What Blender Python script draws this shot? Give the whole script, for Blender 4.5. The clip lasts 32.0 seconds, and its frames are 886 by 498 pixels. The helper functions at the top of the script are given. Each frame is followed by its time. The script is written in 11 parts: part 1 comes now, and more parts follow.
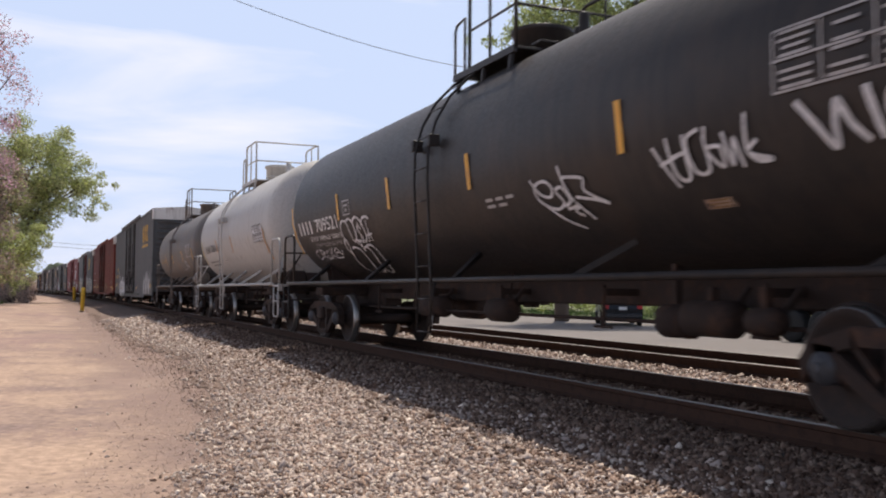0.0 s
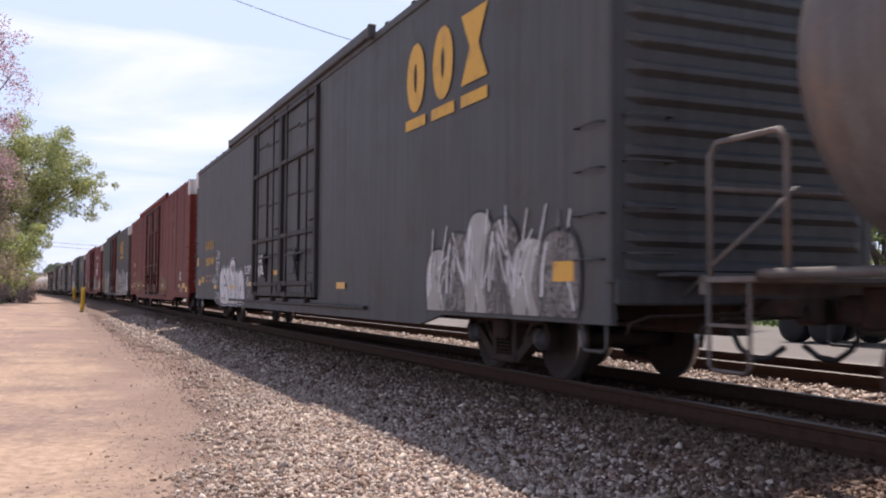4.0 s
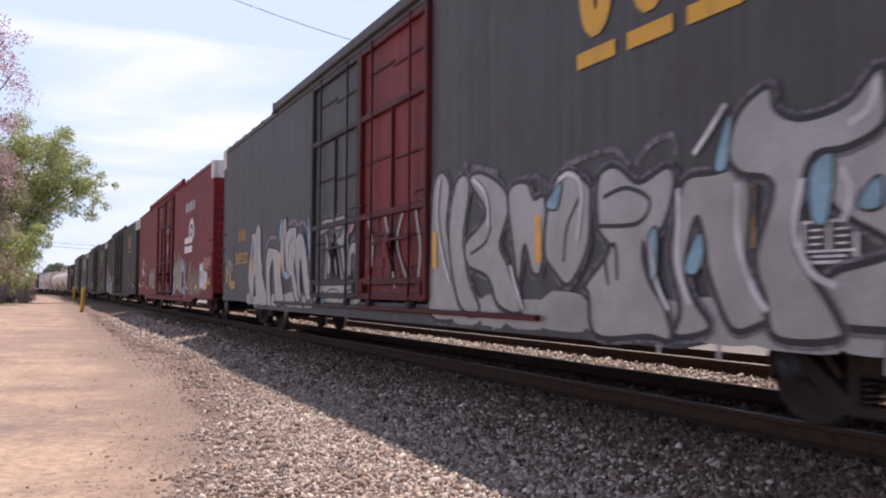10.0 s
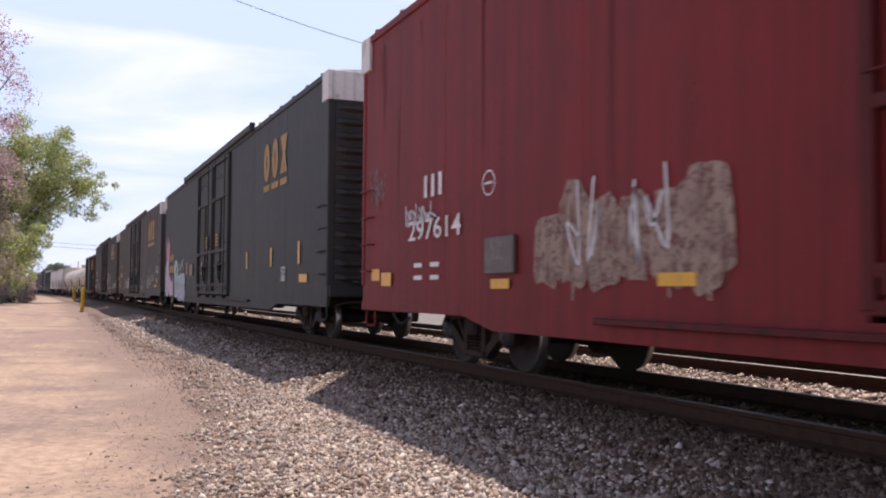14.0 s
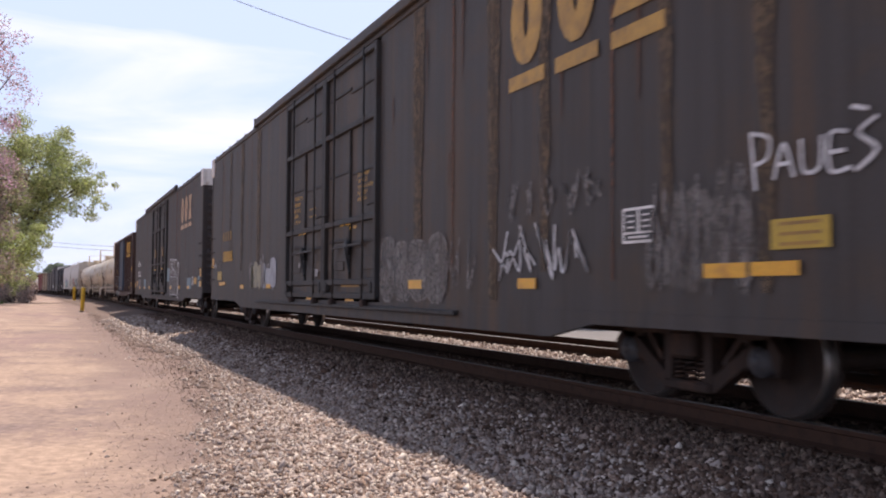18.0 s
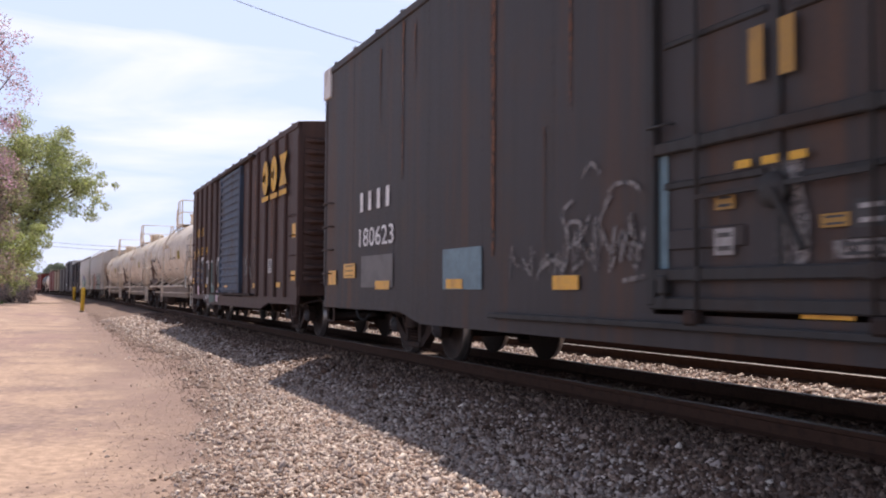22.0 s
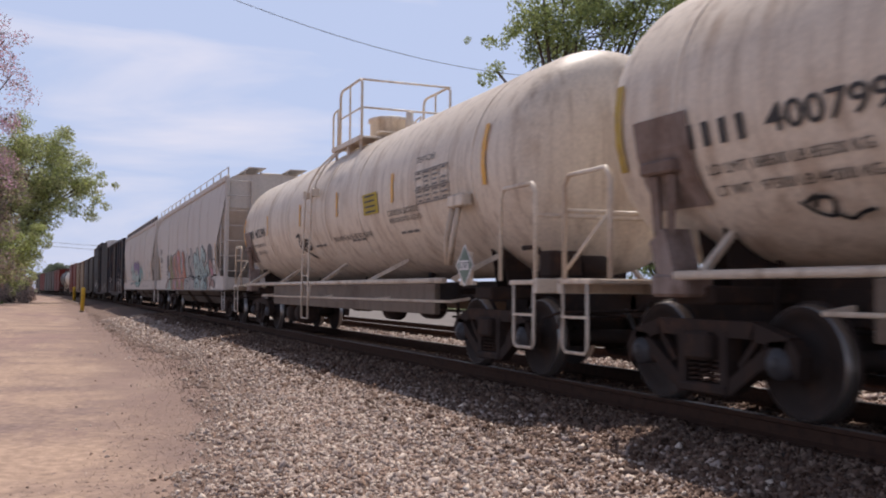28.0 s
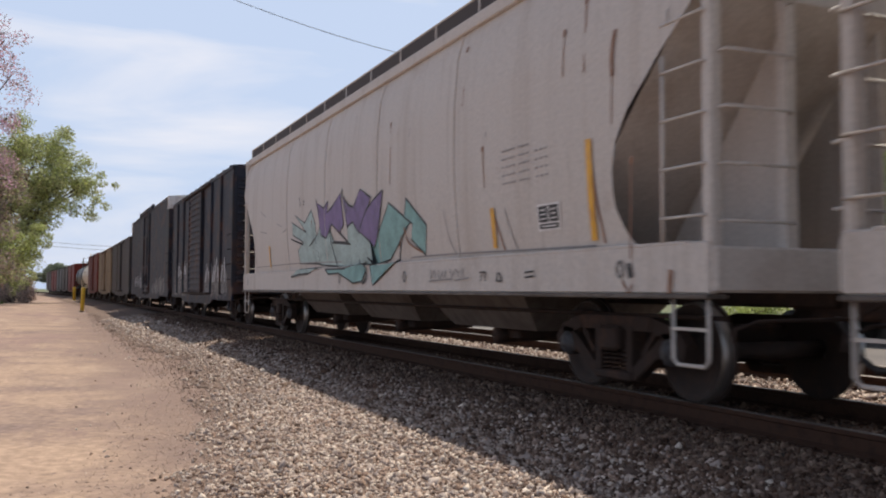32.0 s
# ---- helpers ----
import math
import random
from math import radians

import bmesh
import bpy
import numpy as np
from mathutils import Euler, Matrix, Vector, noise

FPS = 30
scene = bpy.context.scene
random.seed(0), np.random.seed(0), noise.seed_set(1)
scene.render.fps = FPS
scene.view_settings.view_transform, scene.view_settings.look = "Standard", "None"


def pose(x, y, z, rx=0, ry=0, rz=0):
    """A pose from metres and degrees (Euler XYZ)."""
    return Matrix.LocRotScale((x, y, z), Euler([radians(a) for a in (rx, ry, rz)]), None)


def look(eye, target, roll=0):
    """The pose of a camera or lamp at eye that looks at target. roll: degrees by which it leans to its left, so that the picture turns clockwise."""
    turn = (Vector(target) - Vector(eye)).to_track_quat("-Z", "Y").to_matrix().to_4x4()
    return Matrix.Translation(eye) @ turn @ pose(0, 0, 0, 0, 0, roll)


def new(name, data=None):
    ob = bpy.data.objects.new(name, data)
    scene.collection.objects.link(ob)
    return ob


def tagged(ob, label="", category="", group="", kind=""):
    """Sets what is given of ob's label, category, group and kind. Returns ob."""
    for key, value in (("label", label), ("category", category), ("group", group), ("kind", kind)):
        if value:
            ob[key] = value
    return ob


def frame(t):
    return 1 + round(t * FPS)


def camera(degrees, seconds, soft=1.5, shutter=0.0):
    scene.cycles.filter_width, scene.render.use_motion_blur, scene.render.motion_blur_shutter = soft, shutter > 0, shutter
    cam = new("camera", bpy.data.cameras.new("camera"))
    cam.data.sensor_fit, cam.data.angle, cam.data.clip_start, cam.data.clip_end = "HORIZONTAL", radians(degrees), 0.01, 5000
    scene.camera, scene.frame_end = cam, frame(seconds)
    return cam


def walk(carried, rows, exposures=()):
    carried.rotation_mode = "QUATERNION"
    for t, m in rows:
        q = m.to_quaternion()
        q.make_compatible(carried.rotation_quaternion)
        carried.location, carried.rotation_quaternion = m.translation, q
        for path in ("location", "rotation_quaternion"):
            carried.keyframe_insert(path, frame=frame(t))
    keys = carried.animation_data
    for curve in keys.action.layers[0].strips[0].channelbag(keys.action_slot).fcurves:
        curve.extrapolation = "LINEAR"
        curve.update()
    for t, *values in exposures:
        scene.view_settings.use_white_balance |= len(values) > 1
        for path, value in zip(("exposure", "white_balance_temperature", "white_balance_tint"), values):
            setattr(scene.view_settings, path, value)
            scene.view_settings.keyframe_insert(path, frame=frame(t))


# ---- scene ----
# ---- camera ----
EYE = 0.996
YAW, PITCH, LEAN = radians(22.926), radians(2.617), 0.387
cam = camera(51.125, 32.0, soft=2.0, shutter=0.2)
eye = Vector((0, 0, EYE))
ahead = Vector((math.sin(YAW) * math.cos(PITCH), math.cos(YAW) * math.cos(PITCH), math.sin(PITCH)))
stand = look(eye, eye + ahead, LEAN)
walk(cam, [(0, stand), (32, stand)], exposures=[(0, 0.0, 6700, 13), (2.2, 0.0, 6650, 14), (3.2, 0.2, 6550, 17), (4.6, 0.22, 6550, 18), (23.2, 0.2, 6550, 18), (24.0, 0.08, 6520, 17), (25.2, -0.3, 6450, 18), (29.3, -0.3, 6550, 16), (30.3, -0.14, 6750, 11), (32, -0.14, 6750, 10)])

# ---- daylight ----
SUN_DIR = Vector((0.96, 1.6, 3.3)).normalized()
world = bpy.data.worlds.new("sky")
scene.world = world
world.use_nodes = True
wn, wl = world.node_tree.nodes, world.node_tree.links
wn.clear()
w_out = wn.new("ShaderNodeOutputWorld")
w_bg = wn.new("ShaderNodeBackground")
w_sky = wn.new("ShaderNodeTexSky")
w_sky.sky_type, w_sky.sun_disc = "NISHITA", False
w_sky.sun_elevation = math.asin(SUN_DIR.z)
w_sky.sun_rotation = math.atan2(SUN_DIR.x, SUN_DIR.y)
w_sky.air_density, w_sky.dust_density, w_sky.ozone_density = 1.0, 1.6, 1.0
w_co = wn.new("ShaderNodeTexCoord")
w_map = wn.new("ShaderNodeMapping")
w_map.inputs["Scale"].default_value = (1.25, 1.25, 6.5)
w_map.inputs["Location"].default_value = (0.35, 0.0, 0.25)
w_noise = wn.new("ShaderNodeTexNoise")
w_noise.inputs["Scale"].default_value, w_noise.inputs["Detail"].default_value = 1.5, 6
w_noise.inputs["Roughness"].default_value, w_noise.inputs["Distortion"].default_value = 0.52, 0.5
w_ramp = wn.new("ShaderNodeValToRGB")
w_ramp.color_ramp.elements[0].position, w_ramp.color_ramp.elements[1].position = 0.48, 0.74
w_ramp.color_ramp.elements[0].color = (0.0, 0.0, 0.0, 1)
w_mix = wn.new("ShaderNodeMixRGB")
w_mix.inputs[2].default_value = (13.7, 13.5, 14.2, 1)
w_haze = wn.new("ShaderNodeMixRGB")
w_haze.inputs[2].default_value = (8.7, 10.6, 14.3, 1)
w_bg.inputs["Strength"].default_value = 0.077
wl.new(w_co.outputs["Generated"], w_map.inputs["Vector"])
wl.new(w_map.outputs["Vector"], w_noise.inputs["Vector"])
wl.new(w_noise.outputs[0], w_ramp.inputs[0])
w_sep = wn.new("ShaderNodeSeparateXYZ")
w_fade = wn.new("ShaderNodeMapRange")
w_fade.inputs[1].default_value, w_fade.inputs[2].default_value = 0.32, 0.58
w_fade.inputs[3].default_value, w_fade.inputs[4].default_value = 1.0, 0.06
w_mul = wn.new("ShaderNodeMath")
w_mul.operation = "MULTIPLY"
wl.new(w_co.outputs["Generated"], w_sep.inputs[0])
wl.new(w_sep.outputs[2], w_fade.inputs[0])
wl.new(w_ramp.outputs[0], w_mul.inputs[0])
wl.new(w_fade.outputs[0], w_mul.inputs[1])
wl.new(w_mul.outputs[0], w_mix.inputs[0])
w_thin = wn.new("ShaderNodeMath")
w_thin.operation = "MULTIPLY"
w_thin.inputs[1].default_value = 0.85
wl.new(w_fade.outputs[0], w_thin.inputs[0])
wl.new(w_thin.outputs[0], w_haze.inputs[0])
wl.new(w_sky.outputs[0], w_haze.inputs[1])
wl.new(w_haze.outputs[0], w_mix.inputs[1])
wl.new(w_mix.outputs[0], w_bg.inputs["Color"])
wl.new(w_bg.outputs[0], w_out.inputs["Surface"])
sun = new("sun", bpy.data.lights.new("sun", "SUN"))
sun.data.energy, sun.data.angle, sun.data.color = 4.9, radians(0.6), (1.0, 0.935, 0.835)
sun.matrix_world = look(SUN_DIR * 60, (0, 0, 0))


# ---- materials ----
def mat(name, col, rough=0.6, metal=0.0, spots=None, spot_scale=3.0, spot_at=(0.5, 0.75), streak=None, streak_at=(0.5, 0.8), streak_w=1.4, band=None,
        spec=0.5, fine=0.15, fine_scale=40.0, bump=0.15, bump_scale=60.0, per_object=0.0, per_island=0.0, stretch=(1, 1, 1)):
    """Painted or natural surface: base colour, patches of a second colour, streaks running down, fine grain and relief."""
    m = bpy.data.materials.new(name)
    m.use_nodes = True
    n, k = m.node_tree.nodes, m.node_tree.links
    b = n["Principled BSDF"]
    b.inputs["Roughness"].default_value, b.inputs["Metallic"].default_value = rough, metal
    b.inputs["Specular IOR Level"].default_value = spec
    co = n.new("ShaderNodeTexCoord")
    mp = n.new("ShaderNodeMapping")
    mp.inputs["Scale"].default_value = stretch
    k.new(co.outputs["Object"], mp.inputs["Vector"])
    rgb = n.new("ShaderNodeRGB")
    rgb.outputs[0].default_value = (*col, 1)
    out = rgb.outputs[0]

    def ramped(scale, at, vec, detail=5):
        t = n.new("ShaderNodeTexNoise")
        t.inputs["Scale"].default_value, t.inputs["Detail"].default_value, t.inputs["Roughness"].default_value = scale, detail, 0.6
        k.new(vec, t.inputs["Vector"])
        r = n.new("ShaderNodeMapRange")
        r.inputs[1].default_value, r.inputs[2].default_value = at
        k.new(t.outputs[0], r.inputs[0])
        return r.outputs[0]

    def over(c0, fac, colour, mode="MIX"):
        x = n.new("ShaderNodeMixRGB")
        x.blend_type = mode
        k.new(fac, x.inputs[0])
        k.new(c0, x.inputs[1])
        x.inputs[2].default_value = (*colour, 1)
        return x.outputs[0]

    if per_object or per_island:
        src = n.new("ShaderNodeObjectInfo").outputs["Random"] if per_object else n.new("ShaderNodeNewGeometry").outputs["Random Per Island"]
        amount = per_object or per_island
        r = n.new("ShaderNodeMapRange")
        r.inputs[3].default_value, r.inputs[4].default_value = 1 - amount, 1 + amount
        k.new(src, r.inputs[0])
        x = n.new("ShaderNodeVectorMath")
        x.operation = "SCALE"
        k.new(out, x.inputs[0])
        k.new(r.outputs[0], x.inputs["Scale"])
        out = x.outputs[0]
    if spots:
        out = over(out, ramped(spot_scale, spot_at, mp.outputs[0]), spots)
    if streak:
        m2 = n.new("ShaderNodeMapping")
        m2.inputs["Scale"].default_value = (streak_w * 3, streak_w * 3, 0.22)
        k.new(co.outputs["Object"], m2.inputs["Vector"])
        out = over(out, ramped(1.6, streak_at, m2.outputs[0], 7), streak)
    if band:
        m3 = n.new("ShaderNodeMapping")
        m3.inputs["Scale"].default_value = (1.0, 1.0, 0.06)
        m3.inputs["Location"].default_value = (0.0, len(name) * 3.7, 0.0)
        k.new(co.outputs["Object"], m3.inputs["Vector"])
        out = over(out, ramped(2.2, (0.52, 0.82), m3.outputs[0], 8), band)
    if fine:
        g = ramped(fine_scale, (0.25, 0.75), mp.outputs[0], 4)
        x = n.new("ShaderNodeMapRange")
        x.inputs[3].default_value, x.inputs[4].default_value = 1 - fine, 1 + fine
        k.new(g, x.inputs[0])
        y = n.new("ShaderNodeVectorMath")
        y.operation = "SCALE"
        k.new(out, y.inputs[0])
        k.new(x.outputs[0], y.inputs["Scale"])
        out = y.outputs[0]
        z = n.new("ShaderNodeMapRange")
        z.inputs[3].default_value, z.inputs[4].default_value = max(0.05, rough - 0.12), min(1, rough + 0.12)
        k.new(g, z.inputs[0])
        k.new(z.outputs[0], b.inputs["Roughness"])
    k.new(out, b.inputs["Base Color"])
    if bump:
        t = n.new("ShaderNodeTexNoise")
        t.inputs["Scale"].default_value, t.inputs["Detail"].default_value = bump_scale, 3
        k.new(mp.outputs[0], t.inputs["Vector"])
        bp = n.new("ShaderNodeBump")
        bp.inputs["Strength"].default_value, bp.inputs["Distance"].default_value = bump, 0.01
        k.new(t.outputs[0], bp.inputs["Height"])
        k.new(bp.outputs[0], b.inputs["Normal"])
    return m


RUST = (0.13, 0.055, 0.03)
GRIME = (0.035, 0.03, 0.027)


def paint(name, col, rust=RUST, dirt=GRIME, rough=0.6, wear=(0.5, 0.74), grime=(0.42, 0.78), band=None):
    return mat(name, col, rough, 0.0, band=band, spots=rust, spot_scale=1.3, spot_at=wear, streak=dirt, streak_at=grime, spec=0.2, fine=0.14, fine_scale=25, bump=0.08, bump_scale=9)


M_STEEL = mat("dark_grimy_cast_steel", (0.040, 0.028, 0.024), 0.85, 0.0, spec=0.2, spots=(0.085, 0.046, 0.032), spot_scale=5, bump=0.3)
M_WHEEL = mat("wheel_plate_steel", (0.036, 0.027, 0.024), 0.75, 0.0, spec=0.25, spots=(0.060, 0.036, 0.028), spot_scale=7, bump=0.2)
M_TREAD = mat("polished_tread_steel", (0.30, 0.29, 0.28), 0.35, 0.9, bump=0.05)
M_RAIL = mat("rusty_rail_side", (0.062, 0.034, 0.024), 0.9, 0.0, spec=0.12, spots=(0.034, 0.021, 0.017), spot_scale=9, bump=0.3)
M_RAILTOP = mat("worn_rail_head", (0.22, 0.19, 0.17), 0.5, 0.7, bump=0.05)
M_TIE = mat("weathered_timber_tie", (0.050, 0.035, 0.027), 0.9, spots=(0.085, 0.064, 0.05), spot_scale=4, stretch=(1, 9, 9), bump=0.5, per_object=0.3)
def stone_mat(name, tones, source="Random Per Island"):
    """Broken stone, each piece of its own tone; tones: colours from the darkest to the palest."""
    m = mat(name, tones[0], 0.85, spec=0.2, fine=0.25, fine_scale=60, bump=0.35)
    n, k = m.node_tree.nodes, m.node_tree.links
    ramp = n.new("ShaderNodeValToRGB")
    while len(ramp.color_ramp.elements) < len(tones):
        ramp.color_ramp.elements.new(0.5)
    for i, (e, c) in enumerate(zip(ramp.color_ramp.elements, tones)):
        e.position, e.color = i / (len(tones) - 1), (*c, 1)
    src = n.new("ShaderNodeNewGeometry").outputs["Random Per Island"] if source == "Random Per Island" else n.new("ShaderNodeObjectInfo").outputs["Random"]
    k.new(src, ramp.inputs[0])
    b = n["Principled BSDF"]
    x = n.new("ShaderNodeMixRGB")
    x.blend_type, x.inputs[0].default_value = "MULTIPLY", 1.0
    dust, r = n.new("ShaderNodeTexNoise"), n.new("ShaderNodeMapRange")
    dust.inputs["Scale"].default_value, dust.inputs["Detail"].default_value = 2.2, 6
    r.inputs[3].default_value, r.inputs[4].default_value = 0.62, 1.3
    k.new(n.new("ShaderNodeTexCoord").outputs["Object"], dust.inputs["Vector"])
    k.new(dust.outputs[0], r.inputs[0])
    k.new(ramp.outputs[0], x.inputs[1])
    k.new(r.outputs[0], x.inputs[2])
    k.new(x.outputs[0], b.inputs["Base Color"])
    return m


TONES = ((0.17, 0.118, 0.092), (0.34, 0.235, 0.18), (0.43, 0.325, 0.265), (0.37, 0.31, 0.285), (0.52, 0.41, 0.345), (0.60, 0.50, 0.43), (0.80, 0.69, 0.59))
M_STONE = stone_mat("ballast_stone", TONES)
M_STONE1 = stone_mat("ballast_stone_single", TONES, "object")
# grease brown, darkened further to deepen the train's shadow beside the rails
M_STONE_OILY_SHADE = stone_mat("grease_browned_ballast_stone", ((0.05, 0.029, 0.02), (0.115, 0.068, 0.048), (0.165, 0.102, 0.074), (0.145, 0.104, 0.085), (0.23, 0.152, 0.113), (0.36, 0.265, 0.205)))
M_STONE_DUSTY = stone_mat("dust_covered_gravel", ((0.24, 0.165, 0.135), (0.34, 0.25, 0.205), (0.42, 0.31, 0.245), (0.38, 0.29, 0.255), (0.56, 0.44, 0.36)))
M_BED = mat("ballast_bed", (0.20, 0.143, 0.115), 0.9, spec=0.1, spots=(0.12, 0.084, 0.068), spot_scale=16, fine=0.45, fine_scale=28, bump=1.0, bump_scale=24)
M_DIRT = mat("packed_pale_dirt", (0.40, 0.288, 0.218), 0.95, spec=0.1, spots=(0.23, 0.168, 0.15), spot_scale=0.6, spot_at=(0.42, 0.68), fine=0.34, fine_scale=9, bump=0.5, bump_scale=30)


def rutted(m):
    """Purple-brown gravelly patches, drawn out along the road, over the packed dirt."""
    n, k = m.node_tree.nodes, m.node_tree.links
    b = n["Principled BSDF"]
    co = n.new("ShaderNodeTexCoord")
    out = b.inputs["Base Color"].links[0].from_socket
    for scale, detail, at, colour in (((0.55, 0.13, 1), 7, (0.50, 0.66), (0.285, 0.195, 0.175)), ((1.6, 0.45, 1), 9, (0.55, 0.68), (0.25, 0.175, 0.155)), ((5.0, 3.0, 1), 10, (0.60, 0.68), (0.22, 0.16, 0.14)), ((0.35, 0.1, 1), 4, (0.56, 0.72), (0.50, 0.38, 0.29))):
        mp, t, r, x = n.new("ShaderNodeMapping"), n.new("ShaderNodeTexNoise"), n.new("ShaderNodeMapRange"), n.new("ShaderNodeMixRGB")
        mp.inputs["Scale"].default_value, mp.inputs["Location"].default_value = scale, (detail * 3.1, 2.0, 0)
        t.inputs["Scale"].default_value, t.inputs["Detail"].default_value, t.inputs["Roughness"].default_value = 1.0, detail, 0.66
        r.inputs[1].default_value, r.inputs[2].default_value, r.inputs[4].default_value = at[0], at[1], 0.85
        k.new(co.outputs["Object"], mp.inputs["Vector"])
        k.new(mp.outputs[0], t.inputs["Vector"])
        k.new(t.outputs[0], r.inputs[0])
        k.new(r.outputs[0], x.inputs[0])
        k.new(out, x.inputs[1])
        x.inputs[2].default_value = (*colour, 1)
        out = x.outputs[0]
    # crushed stone trodden into the side of the road along the line, with a ragged border
    sep, t, a, r, x = n.new("ShaderNodeSeparateXYZ"), n.new("ShaderNodeTexNoise"), n.new("ShaderNodeMath"), n.new("ShaderNodeMapRange"), n.new("ShaderNodeMixRGB")
    t.inputs["Scale"].default_value, t.inputs["Detail"].default_value, t.inputs["Roughness"].default_value = 0.9, 9, 0.7
    a.operation = "MULTIPLY_ADD"
    a.inputs[1].default_value = 3.2
    r.inputs[1].default_value, r.inputs[2].default_value, r.inputs[4].default_value = 2.0, 3.0, 0.8
    k.new(co.outputs["Object"], sep.inputs[0])
    k.new(co.outputs["Object"], t.inputs["Vector"])
    k.new(t.outputs[0], a.inputs[0])
    k.new(sep.outputs[0], a.inputs[2])
    k.new(a.outputs[0], r.inputs[0])
    k.new(r.outputs[0], x.inputs[0])
    k.new(out, x.inputs[1])
    x.inputs[2].default_value = (0.235, 0.168, 0.143, 1)
    k.new(x.outputs[0], b.inputs["Base Color"])


rutted(M_DIRT)
M_ROADPALE = mat("pale_paved_lot", (0.155, 0.135, 0.122), 0.9, spots=(0.115, 0.10, 0.092), spot_scale=0.4, fine=0.15, fine_scale=12, bump=0.3)
M_GRASS = mat("grass_blades", (0.09, 0.14, 0.035), 0.7, per_island=0.5, bump=0)
M_YELLOW = mat("yellow_post_paint", (0.62, 0.40, 0.03), 0.6, spots=(0.35, 0.22, 0.03), spot_scale=6)
M_REFLECT = mat("yellow_reflective_tape", (0.72, 0.36, 0.015), 0.4, spots=(0.45, 0.2, 0.02), spot_scale=5, bump=0)
M_REFLECT_OLD = mat("faded_reflective_tape", (0.45, 0.30, 0.03), 0.5, spots=(0.3, 0.2, 0.06), spot_scale=4, bump=0)
M_YEL = mat("yellow_lettering", (0.66, 0.36, 0.03), 0.6, spots=(0.42, 0.24, 0.05), spot_scale=2.5, bump=0)
M_YELDIM = mat("dim_yellow_lettering", (0.36, 0.20, 0.04), 0.6, spots=(0.15, 0.09, 0.04), spot_scale=3, bump=0)
M_WHITE = mat("white_lettering", (0.74, 0.72, 0.70), 0.6, spots=(0.45, 0.42, 0.40), spot_scale=3, bump=0)
M_WHITEDIM = mat("dim_white_lettering", (0.40, 0.38, 0.37), 0.6, spots=(0.2, 0.18, 0.17), spot_scale=4, bump=0)
M_BLACK = mat("black_lettering", (0.03, 0.03, 0.032), 0.6, spots=(0.1, 0.09, 0.08), spot_scale=4, bump=0)
M_WIRE = mat("black_cable", (0.03, 0.03, 0.03), 0.6, bump=0)
M_BARK = mat("grey_brown_bark", (0.11, 0.08, 0.06), 0.9, spots=(0.06, 0.045, 0.035), spot_scale=8, stretch=(3, 3, 0.6), bump=0.8)
